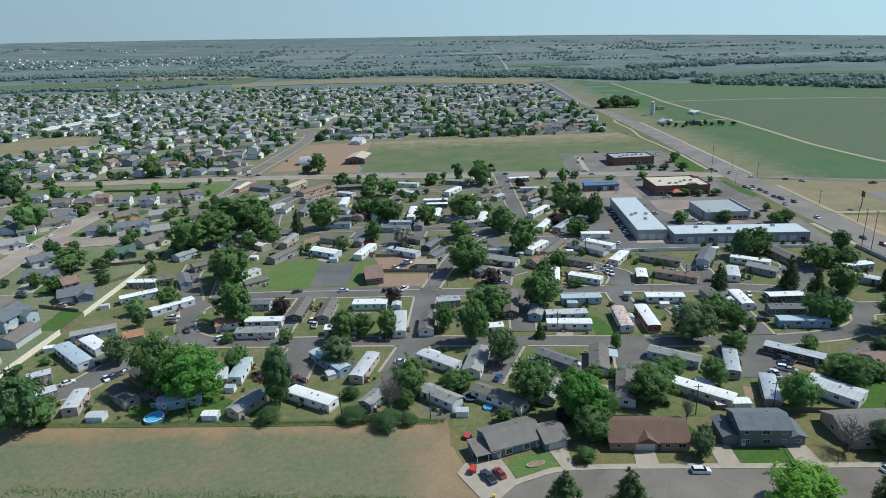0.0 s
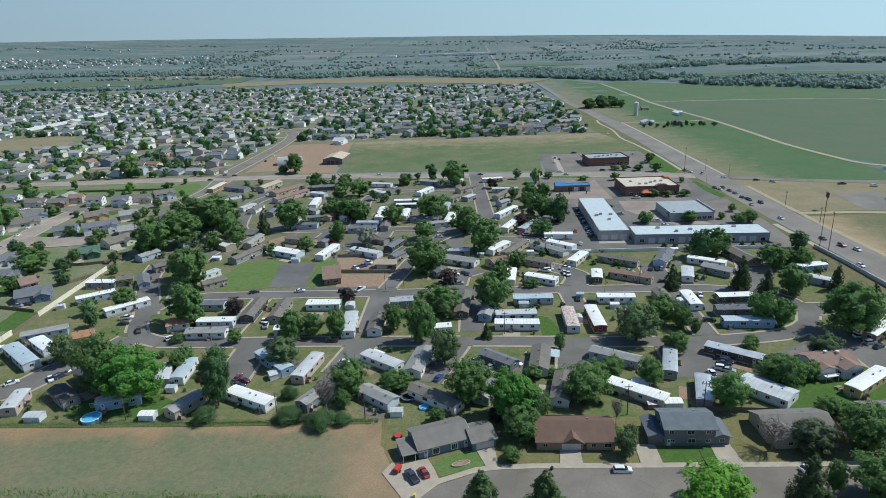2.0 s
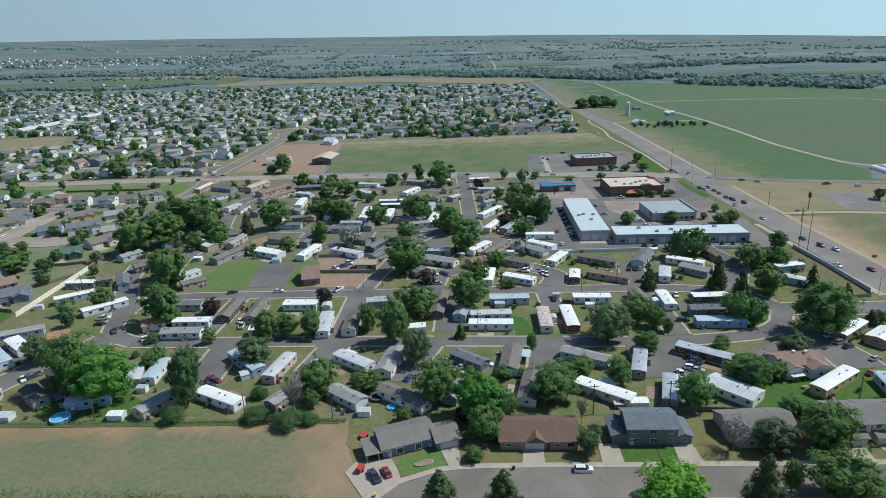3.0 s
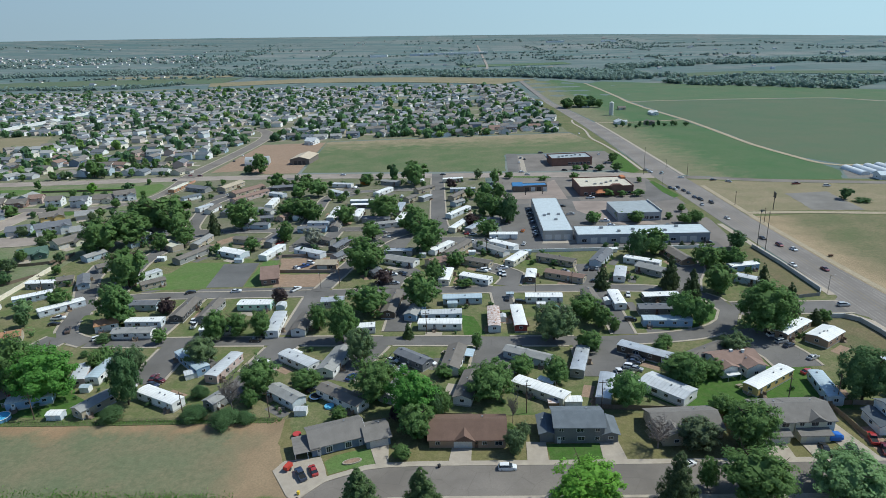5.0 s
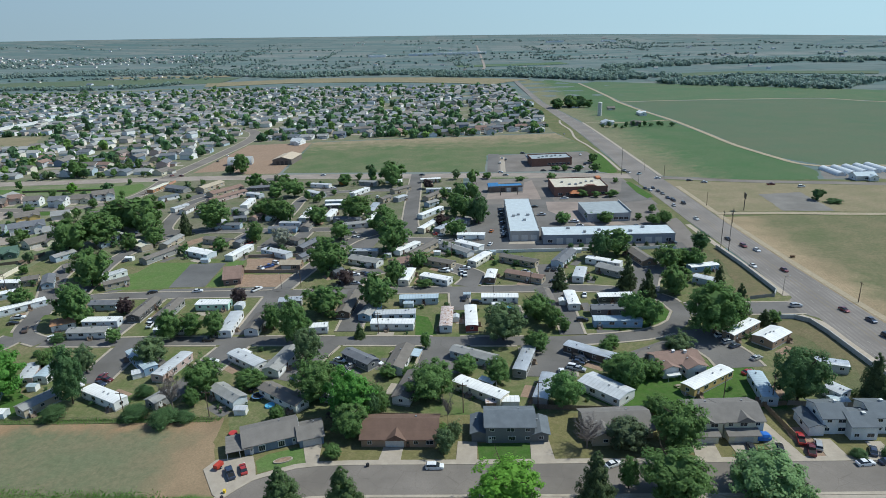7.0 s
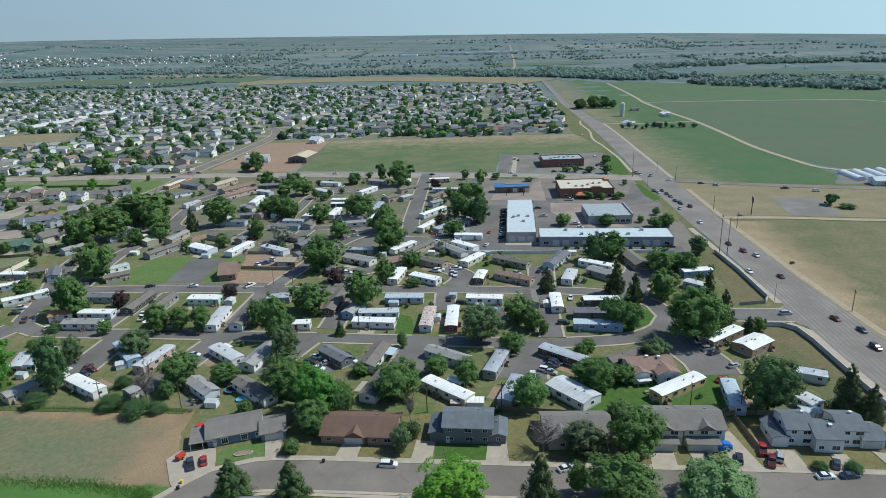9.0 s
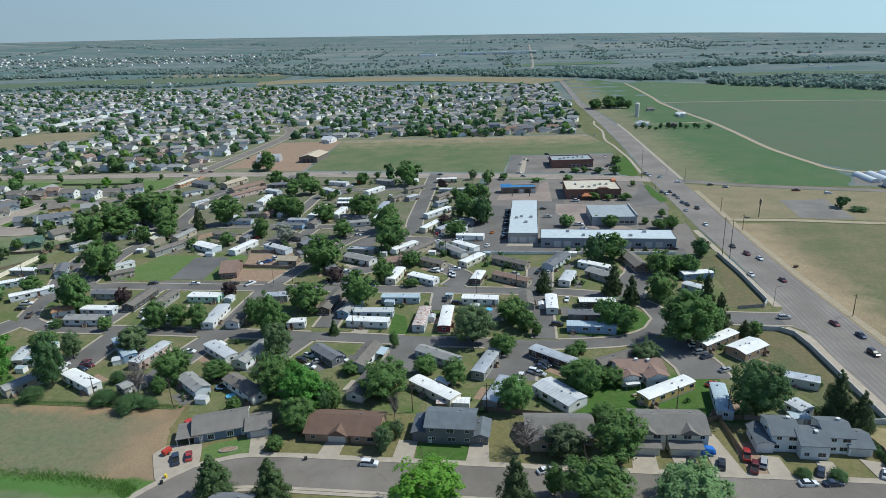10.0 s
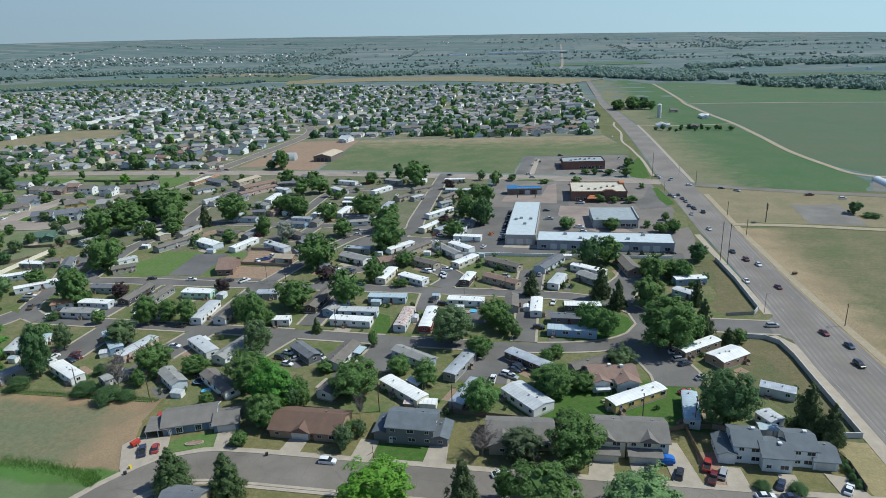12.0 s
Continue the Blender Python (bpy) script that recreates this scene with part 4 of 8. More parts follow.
for pts in ([(-263, 404), (-279, 403), (-268, 380), (-262, 384)], [(-228, 357), (-228, 366), (-235, 366), (-234, 355)], [(-205, 264), (-214, 262.5), (-216, 278), (-207, 280)], [(-210, 353), (-203, 352), (-200, 362), (-208, 364)], [(-262, 322), (-257, 324), (-259, 333), (-266, 331)]):
    patch("driveway", pts, 0.05, CONCRETE, "pale concrete driveway", "driveway")
patch("court", [(-77.5, 296), (-59.5, 297), (-57.5, 264), (-74.5, 264)], 0.07, COURT, "worn grey asphalt ball court", "court")
patch("dirt_yard", [(-45, 279), (-17, 278), (-18.5, 262), (-43, 262.5)], 0.05, DIRT, "bare reddish dirt yard", "yard", rough=0.8)
patch("dirt_yard", [(-50, 303), (-19, 303), (-18.6, 284), (-45.3, 283.5)], 0.05, DIRT, "walled dirt storage yard", "yard", rough=0.8)
patch("parking_lot", [(68, 304), (184, 304), (188, 352), (185, 430), (182, 482), (120, 492), (70, 494), (64, 400)], 0.045, LOT, "brownish paved lots between the shops", "parking lot")
patch("parking_lot", [(83, 508), (88, 585), (178, 592), (182, 505)], 0.045, LOT, "paved lot of a fuel station", "parking lot")
patch("lawn", [(188, 352), (197, 300), (192, 304), (184, 304)], 0.05, OLIVE, "dry grass along the highway verge")
patch("pasture", [(-94, 529), (-106, 702), (166, 716), (180, 640), (182, 595), (84, 588), (80, 511)], 0.03, NORTH_PASTURE, "green pasture with dry tan patches", "field", rough=0.8)
patch("dirt_yard", [(-178, 541), (-178, 694), (-108, 700), (-97, 528), (-128, 529), (-150, 546)], 0.03, DIRT, "bare dirt yard round a barn", "yard", rough=0.8)
patch("dry_field", [(-640, 640), (-600, 775), (-573, 824), (-499, 824), (-453, 727), (-485, 683), (-520, 640)], 0.03, TANGRASS, "dry straw field inside the suburb", "field", rough=2.6)
patch("crop_field", [(213, 480), (217, 474), (270, 455), (317, 449), (331, 478), (331, 500), (326, 533), (317, 605), (318, 694), (317, 795), (311, 907), (307, 1035), (312, 1115), (317, 1280), (318, 1450), (278, 1570), (198, 1640), (196, 1400), (196, 1056), (206, 900), (213, 790)], 0.03, ROAD_CROP, "green field of young crop", "field", rough=1.2)
patch("crop_field", [(330, 535), (346, 500), (420, 490), (1100, 420), (1100, 700), (760, 850), (650, 920), (622, 966), (596, 994), (478, 1018), (360, 1031), (316, 1030), (319, 907), (325, 795), (325, 694), (323, 605)], 0.03, CROP2, "large dull green crop field", "field", rough=1.2)
patch("crop_field", [(317, 1040), (360, 1041), (478, 1029), (598, 1004), (628, 974), (656, 929), (766, 860), (1000, 760), (1000, 930), (760, 1095), (687, 1165), (620, 1236), (538, 1308), (464, 1396), (364, 1488), (325, 1450), (324, 1280), (319, 1115)], 0.03, CROP, "dark green crop field beyond a track", "field", rough=1.2)
patch("dry_lot", [(207, 462), (240, 452), (300, 436), (440, 408), (440, 352), (300, 362), (249, 369), (207, 370)], 0.03, TANGRASS, "dry straw-coloured corner lot", "field", rough=0.8)
patch("old_lot", [(258, 411), (286, 413), (283, 366), (254, 369)], 0.06, OLD_LOT, "abandoned paved lot with weeds", "parking lot", rough=0.8)
patch("pasture", [(206, 358), (249, 360), (300, 352), (440, 340), (440, -200), (222, -200), (212, 185), (210, 240)], 0.025, EAST_PASTURE, "dry olive pasture", "field", rough=0.8)
patch("verge", [(184, 157), (199, 157), (199, 215), (190, 224), (160, 222)], 0.03, VERGE, "thin dry grass along the wall", "field", rough=0.8)
patch("bare_soil", [(178, 217), (187, 217), (190, 213.6), (191.2, 205), (191.8, 190), (192.6, 168), (188, 168), (186, 190), (183, 203), (178, 208)], 0.045, SOIL, "bare brown soil inside the highway wall", "soil", rough=1.4)
patch("bare_soil", [(178, 238.4), (188.4, 241), (190.8, 246), (190.2, 276), (188.4, 300), (185, 300), (184, 276), (180, 258), (175, 246)], 0.045, SOIL, "bare brown soil inside the highway wall", "soil", rough=1.4)
patch("greenhouse_yard", [(322, 452), (400, 440), (400, 490), (346, 497), (334, 480)], 0.02, OLD_LOT, "grey gravel yard round the greenhouses", "yard", rough=0.8)
patch("east_ground", [(204, 472), (345, 445), (345, 500), (600, 470), (760, 380), (760, -300), (214, -300), (205, 300)], 0.006, OLIVE, "thin olive grass east of the highway", "field")
t = thing("hay_feeder", placed(219.2, 286.1, 0, 12), "low rust-brown hay feeder standing in the pasture", "feeder")
part("rack", Mesh().box(-0.9, 0.9, -0.5, 0.5, 0.35, 0.95).box(-1.05, 1.05, -0.65, 0.65, 0.95, 1.05).make("rack", RUSTY_WOOD), t)
for q, w in ((-0.8, -0.4), (0.8, -0.4), (-0.8, 0.4), (0.8, 0.4)):
    part("leg", Mesh().box(-0.06, 0.06, -0.06, 0.06, -0.1, 0.37).make("leg", RUSTY_WOOD), t, placed(q, w, 0))
patch("verge", [(187, 158), (200, 158), (200, 122), (187, 134)], 0.065, STRAW, "straw-coloured corner beside the wall", "field", rough=0.8)
patch("verge", [(176, 300), (190, 300), (192.5, 242), (183, 240)], 0.03, VERGE, "dry bare verge inside the wall", "field", rough=0.8)

patch("court", [(-6.9, 346.9), (5.4, 355.1), (13.7, 345.1), (16.0, 334.0), (12.8, 314.2), (2.8, 316.9), (-5.4, 331.6)], 0.085, ASPHALT, "dark asphalt court among the rear homes", "court", rough=0.5)
patch("court", [(-142.8, 448.5), (-132.3, 461.8), (-121.5, 446.0), (-120.8, 432.3), (-131.5, 430.2)], 0.085, ASPHALT, "asphalt parking court beside long homes", "court", rough=0.5)
patch("court", [(-50.9, 323.1), (-48.7, 341.7), (-39.8, 338.7), (-39.6, 320.2)], 0.085, ASPHALT, "asphalt parking court beside a pale tree", "court", rough=0.5)
patch("court", [(-45.8, 458.7), (-36.3, 469.0), (-28.9, 449.3), (-35.0, 436.0), (-44.8, 440.6)], 0.085, ASPHALT, "asphalt court between the rear homes", "court", rough=0.5)
patch("court", [(-146.1, 347.7), (-143.8, 361.4), (-131.3, 355.6), (-129.8, 337.6), (-136.8, 331.9)], 0.085, ASPHALT, "asphalt parking under the trees", "court", rough=0.5)
patch("dirt_strip", [(-96.4, 334.9), (-89.6, 345.1), (-85.8, 338.3), (-91.8, 326.3)], 0.05, DIRT, "bare sandy soil beside a home", "yard", rough=0.5)

# highway: two edges that draw together a little to the north
patch("driveway", [(-36.6, 162.8), (-33.7, 173.8), (-31.6, 184), (-26.3, 184), (-26.3, 173.6), (-29.4, 165.4)], 0.05, ASPHALT, "old cracked asphalt driveway beside a bare tree", "driveway", rough=0.4)

patch("park_ground", [(-160, 304), (61, 304), (61, 490), (40, 507), (-178, 507), (-163, 330)], 0.022, BACK_LAWN, "worn green and tan yards between the rear homes")
patch("verge", [(166, 598), (192, 598), (191, 785), (188, 900), (183, 1130), (168, 1130), (165, 730), (180, 640)], 0.02, OLIVE, "rough green and tan verge beside the highway", "verge")
structure("grass_strip", ribbon(smooth([(-163, 156.6), (-120, 156.3), (-60, 155.9), (-12, 156.2)]), -1.3, 0.9, -0.2, 0.14).make("grass_strip", DITCH), "taller green grass along the wire fence", "grass")
patch("verge", [(176, 300), (193, 300), (192, 352), (191, 430), (191, 600), (176, 600)], 0.018, OLIVE, "dry grass verge between lots and highway", "verge")
west = [(201, -300), (200.4, 120), (198.6, 161), (196.3, 199), (196.2, 230), (195.2, 281), (194, 321), (192, 357), (190.8, 430), (190, 483), (192.5, 563), (192.5, 656), (191, 785), (188, 900), (183.5, 1056), (184, 1140), (184, 1600)]
east = [(221, -300), (220.5, 120), (219.6, 161), (218, 199), (216, 230), (213.6, 281), (212.4, 321), (211.8, 357), (211.8, 430), (211, 483), (211.8, 563), (211.5, 656), (210.3, 785), (205, 900), (194.5, 1056), (194.5, 1140), (195, 1600)]
mid = [((a[0] + b[0]) / 2, a[1]) for a, b in zip(west, east)]


def strip_between(name, A, B, z, mat, label):
    g = Mesh()
    g.v = [(x, y, z + rise(x, y)) for x, y in A] + [(x, y, z + rise(x, y)) for x, y in B] + [(x, y, -0.3) for x, y in A] + [(x, y, -0.3) for x, y in B]
    n = len(A)
    for i in range(n - 1):
        g.f += [(i, n + i, n + i + 1, i + 1), (i, i + 1, 2 * n + i + 1, 2 * n + i), (n + i + 1, n + i, 3 * n + i, 3 * n + i + 1)]
    g.mi = [0] * len(g.f)
    return structure(name, g.make(name, mat), label, "road")


highway = strip_between("highway", west, east, 0.07, HIGHWAY, "wide worn grey asphalt highway with painted lines")


def lane(f, width, dash, mat):
    """A painted line at a share f of the highway's width."""
    g = Mesh()
    pts = smooth([(a[0] + (b[0] - a[0]) * f, (a[1] + (b[1] - a[1]) * f)) for a, b in zip(west, east)], 3.0)
    for i, (p, q) in enumerate(zip(pts, pts[1:])):
        if p[1] < 60 or p[1] > 1100 or (dash and i % 4 > 0) or 440 < p[1] < 492:
            continue
        g.add([(p[0] - width, p[1], 0.082), (p[0] + width, p[1], 0.082), (q[0] + width, q[1], 0.082), (q[0] - width, q[1], 0.082)], [(0, 1, 2, 3)])
    part("lane_line", g.make("lane_line", mat), highway)


lane(0.10, 0.08, False, LINE_W), lane(0.90, 0.08, False, LINE_W)
lane(0.28, 0.08, True, LINE_W), lane(0.72, 0.08, True, LINE_W)
lane(0.44, 0.08, False, LINE_Y), lane(0.56, 0.08, False, LINE_Y)
structure("pavement", ribbon(smooth([(198.2, 120), (196.8, 160), (194.6, 199), (194.2, 214), (190, 220.6)]), -2.1, 2.1, -0.2, 0.15).make("pavement", DUSTY), "pale concrete path beside the highway wall", "pavement")
structure("pavement", ribbon(smooth([(194.6, 240), (193.2, 274), (191.4, 310), (189.6, 345)]), -1.5, 1.5, -0.2, 0.15).make("pavement", DUSTY), "pale concrete path beside the highway wall", "pavement")
structure("pavement", ribbon(smooth([(213, 476), (213, 560), (212.8, 700), (211.5, 800)]), -1.4, 1.4, -0.2, 0.13).make("pavement", CONCRETE), "pale path along the far side of the highway", "pavement")
structure("pavement", ribbon(smooth([(188, 500), (188.5, 563), (187, 595), (185, 632), (181.5, 675), (186, 736), (183.5, 795), (187, 830)]), -1.2, 1.2, -0.2, 0.13).make("pavement", CONCRETE), "curving pale path beside the highway", "pavement")
structure("verge", ribbon(smooth([(221.6, 130), (220.4, 185), (217.4, 230), (215, 281), (213.8, 321), (213.2, 357), (213.2, 440)]), -2.6, 0.6, -0.2, 0.09).make("verge", TRACK), "pale gravel shoulder of the highway", "verge")

# the collector road across the north
road([(-700, 522), (-420, 514), (-300, 514.5), (-206, 516.5), (-126, 514.6), (-53, 509), (-6, 503.5), (40, 499), (77, 495.5), (140, 488), (191, 478)], 16, PALE_STREET, 0.06, True, "wide worn collector road with concrete kerbs")
road([(210, 470), (240, 460), (268, 450), (330, 436), (450, 412), (800, 370)], 9, STREET, 0.05, False, "narrow country road going east")
# park streets: one loop, an exit and short courts
road([(-99, 209.5), (-75, 208.6), (-50, 208.5), (12, 206.6), (72, 204), (100, 203.5), (121, 205.6), (133, 208.8), (143, 216.5), (148, 226.6), (146, 238), (137, 246.5), (120, 252), (87, 253.8), (38, 254.5), (-10, 254.2), (-60, 254.5),
      (-98, 254.6), (-112, 251), (-118, 240), (-117, 228), (-111, 216), (-99, 209.5)], 7.0)
road([(150.8, 229), (170, 228.6), (186, 228.3), (193.6, 228.3)], 11)
road([(146.2, 210.5), (147, 206), (149, 199), (152, 190), (152.5, 182)], 15, z=0.06)
for pts, w in (([(-62, 206), (-62.5, 178)], 12), ([(-22, 206), (-27, 184)], 11), ([(12, 204), (3, 178)], 10), ([(56, 202), (53, 182)], 15), ([(91, 201), (90, 178)], 17), ([(-21, 251), (-21.5, 213)], 9),
               ([(-117, 234), (-126, 255), (-136, 275), (-142, 300)], 9), ([(-113, 214), (-118, 200), (-127, 190), (-132, 178), (-140, 172)], 11), ([(63, 258), (67, 272), (55, 284)], 10), ([(10, 258), (13, 276), (22, 282)], 11),
               ([(102, 257), (103, 284)], 11), ([(137, 248), (142.4, 263.8), (148, 274.5), (152, 290)], 14), ([(-40, 260), (-40, 259.4)], 1), ([(19, 256), (18, 214)], 9), ([(60, 252), (61, 232)], 8), ([(102.6, 252), (102.5, 208)], 8), ([(80, 235), (82, 222)], 9), ([(-73, 252), (-75, 214)], 7),
               ([(24, 508), (24.4, 491), (26.9, 425), (29.4, 367), (31, 349), (25, 333)], 9.2), ([(-118, 356), (-60, 354), (-20, 353), (12, 347), (34, 340)], 7.5), ([(20, 328), (45, 326), (62, 322)], 10), ([(-112, 252), (-122, 300), (-118, 330), (-108, 356)], 8),
               ([(-114, 352), (-122, 364), (-129, 395), (-133, 424), (-126, 446), (-112, 462), (-100, 480), (-97, 508)], 8), ([(-20, 256), (-10, 300), (0, 330), (14, 346)], 7), ([(-50, 353), (-52, 400), (-50, 440), (-20, 452), (20, 452)], 7), ([(-62, 354), (-66, 330)], 9),
               ([(-30, 353), (-34, 325), (-50, 318)], 8)):
    if w > 1:
        road(pts, w, None, 0.055, True, "grey asphalt court between the homes")
patch("parking_strip", [(-76, 262), (-18, 262), (-18, 257.5), (-80, 257.5)], 0.06, ASPHALT, "asphalt parking strip with a kerb", "parking")
# residential street in front
front = [(320, 128.3), (200, 128.4), (120, 128.2), (60, 128.3), (32, 128.4), (20, 127.4), (12, 123.8), (7, 117.5), (1, 107), (-6, 85), (-9, 40), (-9, -200)]
road(front, 11.4, STREET, 0.05, True, "worn pale residential street with concrete kerbs")
fs = smooth(front)
structure("pavement", ribbon(fs, -7.8, -6.25, -0.2, 0.16).make("pavement", CONCRETE), "concrete footpath along the street", "pavement")
structure("pavement", ribbon(fs, 6.25, 7.8, -0.2, 0.16).make("pavement", CONCRETE), "concrete footpath along the street", "pavement")
for pts in ([(-6, 133), (-4, 137), (5.5, 138.5), (7.5, 134), (9, 129.5), (2.6, 121.2), (0, 123.5)], [(17.6, 144), (23, 144.6), (24, 134.2), (21, 134)], [(40.5, 143), (45.8, 143), (45.4, 134.2), (39.4, 134.2)],
            [(60.5, 144), (65.8, 143.6), (65.6, 134.2), (60, 134.2)], [(80.2, 144.5), (85.2, 144.5), (86, 134.2), (79.6, 134.2)], [(123, 143.5), (128.8, 143.5), (128.4, 134.2), (121.8, 134.2)],
            [(132.6, 142.5), (137.8, 142.5), (138.4, 134.2), (133.2, 134.2)], [(140.8, 152), (146, 152), (149.7, 134.2), (142.6, 134.2)], [(155.4, 143.5), (159.6, 143), (160.4, 134.2), (154.8, 134.2)],
            [(179, 143.5), (184, 142.5), (187.4, 134.2), (180.4, 134.2)], [(168, 142), (172, 142), (172, 134.2), (167, 134.2)], [(66, 122.3), (71, 122.3), (71, 112), (66, 112)]):
    patch("driveway", pts, 0.175, CONCRETE, "pale concrete driveway", "driveway")
patch("dirt_strip", [(150, 149), (155, 149), (155.4, 134.4), (150, 134.4)], 0.06, DIRT, "worn dirt strip beside a driveway", rough=0.5)
# suburb streets in the west and north
road([(-250, 150), (-247, 220), (-243, 280), (-245, 298), (-249.4, 321), (-252, 340), (-253, 358), (-254.6, 377.6), (-255.2, 398), (-255.4, 418)], 13, PALE_STREET, 0.06, True, "wide pale suburban street")
road([(-250, 347), (-230, 343), (-213, 344), (-205, 346.5)], 17, PALE_STREET, 0.055, True, "pale suburban court")
road([(-247, 247), (-207, 250)], 22, STREET, 0.055, True, "suburban court of dark asphalt")
road([(-189, 508), (-185.4, 484), (-184.7, 463), (-187, 447), (-193.4, 436), (-202.8, 428.8), (-213, 422.5), (-251, 420), (-286, 422), (-311, 422), (-420, 425)], 9, STREET, 0.06, True, "suburban street bending up to the collector road")
road([(-191, 520), (-191, 555), (-189.5, 590), (-188.5, 640), (-188, 690), (-190, 740), (-197, 779), (-211, 812), (-241, 845), (-300, 868)], 13, STREET, 0.06, True, "suburban main street of dark asphalt going north")
for pts, w in (([(345, 494), (332, 508), (327, 535), (320, 605), (321, 694), (321, 795), (314, 907), (310, 1035), (315, 1115), (319, 1280), (320, 1459)], 5), ([(310, 1035), (360, 1036), (478, 1023), (597, 999), (624, 970), (652, 925), (762, 855), (1000, 745)], 5), ([(214, 795), (250, 788), (320, 797)], 4), ([(213, 366), (249, 364), (300, 357), (440, 345)], 5),
               ([(343, 497), (420, 488), (600, 466)], 4)):
    road(pts, w, TRACK, 0.05, False, "pale dirt farm track")
lay_kerbs()
patch("road_apron", [(191.5, 233.9), (193.4, 235.4), (197.6, 240.5), (197.6, 217.0), (193.4, 221.2), (191.5, 222.8)], 0.068, HIGHWAY, "worn asphalt apron where the park road meets the highway", "road")
patch("street_bend", [(23.6, 122.6), (17.3, 114.3), (8, 100), (3, 104), (8, 116), (14, 122.5)], 0.052, STREET, "worn asphalt widening at the street's bend", "road")
patch("parking_lot", [(67, 304.5), (176, 304.5), (176, 313.5), (104.5, 313.5), (104.5, 321), (87.6, 321), (87.6, 402), (66, 402)], 0.062, ASPHALT, "dark asphalt yard round the storage buildings", "parking lot")
patch("parking_lot", [(172, 430), (180, 462), (189, 445), (186, 404), (166, 398), (164, 415)], 0.064, ASPHALT, "dark asphalt parking beside the store", "parking lot")
patch("parking_lot", [(104.5, 330), (116, 345), (124, 355), (122, 420), (104.5, 420)], 0.066, ASPHALT, "dark asphalt lane between the shops", "parking lot")
patch("lawn", [(181.8, 458.2), (185.4, 457.7), (189.5, 413.1), (184.0, 407.4), (181.4, 423.9)], 0.09, GREEN, "green verge at the corner", "lawn")
patch("lawn", [(184.6, 390.8), (191.6, 391.5), (187.8, 359.6), (179.1, 354.3)], 0.09, LAWN, "planted verge beside the lot", "lawn")
patch("lawn", [(188.2, 587.5), (187.9, 563.6), (185.0, 497.7), (179.4, 489.6), (171.5, 497.4), (169.2, 523.9)], 0.09, GREEN, "green verge at the shop", "lawn")
patch("forecourt", [(77.4, 416.4), (114.7, 412.2), (114.4, 473.2), (108.0, 466.0), (104.0, 433.2), (79.3, 432.8)], 0.07, PAVERS, "pinkish paved forecourt of the car wash", "forecourt")
patch("forecourt", [(116.8, 405.7), (142.2, 402.9), (138.0, 380.3), (156.2, 348.2), (136.7, 347.7), (128.7, 355.5), (115.3, 382.6)], 0.072, PAVERS, "pinkish paved yard behind the shop", "forecourt")
patch("forecourt", [(95.8, 576.3), (99.9, 575.6), (96.7, 506.0), (92.6, 506.6)], 0.07, CONCRETE, "pale concrete lane of the fuel station", "forecourt")
patch("forecourt", [(85.4, 593.2), (95.4, 591.4), (90.8, 506.8), (81.7, 508.2)], 0.068, ASPHALT, "dark asphalt of the fuel station", "forecourt")
patch("apron", [(87.4, 322.9), (104.9, 322.4), (104.6, 316.5), (86.1, 317.0)], 0.08, CONCRETE, "pale concrete apron before roller doors", "apron")
patch("lawn", [(84, 490), (112, 486), (113, 480), (84, 483)], 0.09, GREEN, "green strip behind the car wash", "lawn")

# ---- shops, stores and the barn ----
METAL_WALL = paint("storage wall metal", (0.46, 0.45, 0.43), 0.6, 0.1, 3, 0.12, ("X", 3.0))
WHITE_ROOF = paint("white membrane roof", (0.58, 0.645, 0.675), 0.55, 0, 1.2, 0.14, ("Y", 0.35))
BRICKW = paint("red-brown brick wall", (0.24, 0.13, 0.10), 0.9, 0, 6, 0.2, ("Z", 6.0))
CREAM_ROOF = paint("cream gravel roof", (0.60, 0.55, 0.45), 0.95, 0, 1.5, 0.22)
GREY_ROOF = paint("grey membrane roof", (0.36, 0.40, 0.42), 0.7, 0, 1.0, 0.2)
BLUE_ROOF = paint("blue metal roof", (0.06, 0.22, 0.46), 0.5, 0, 2, 0.1, ("X", 2.5))
ORANGE = paint("orange awning", (0.52, 0.20, 0.09), 0.7)
ROLL = paint("roller door", (0.60, 0.61, 0.60), 0.5, 0.1, 3, 0.1, ("Z", 5.0))
UNIT = Mesh().box(-0.9, 0.9, -0.7, 0.7, -0.1, 0.9).box(-0.75, 0.75, -0.55, 0.55, 0.9, 1.0).make("rooftop_unit", GALV)
ROLLER = Mesh().box(-1.7, 1.7, -0.06, 0.05, 0, 3.3).box(-1.55, 1.55, -0.1, -0.06, 0, 3.15).make("roller_door", ROLL)
SHOPWIN = window_mesh(2.6, 1.7)


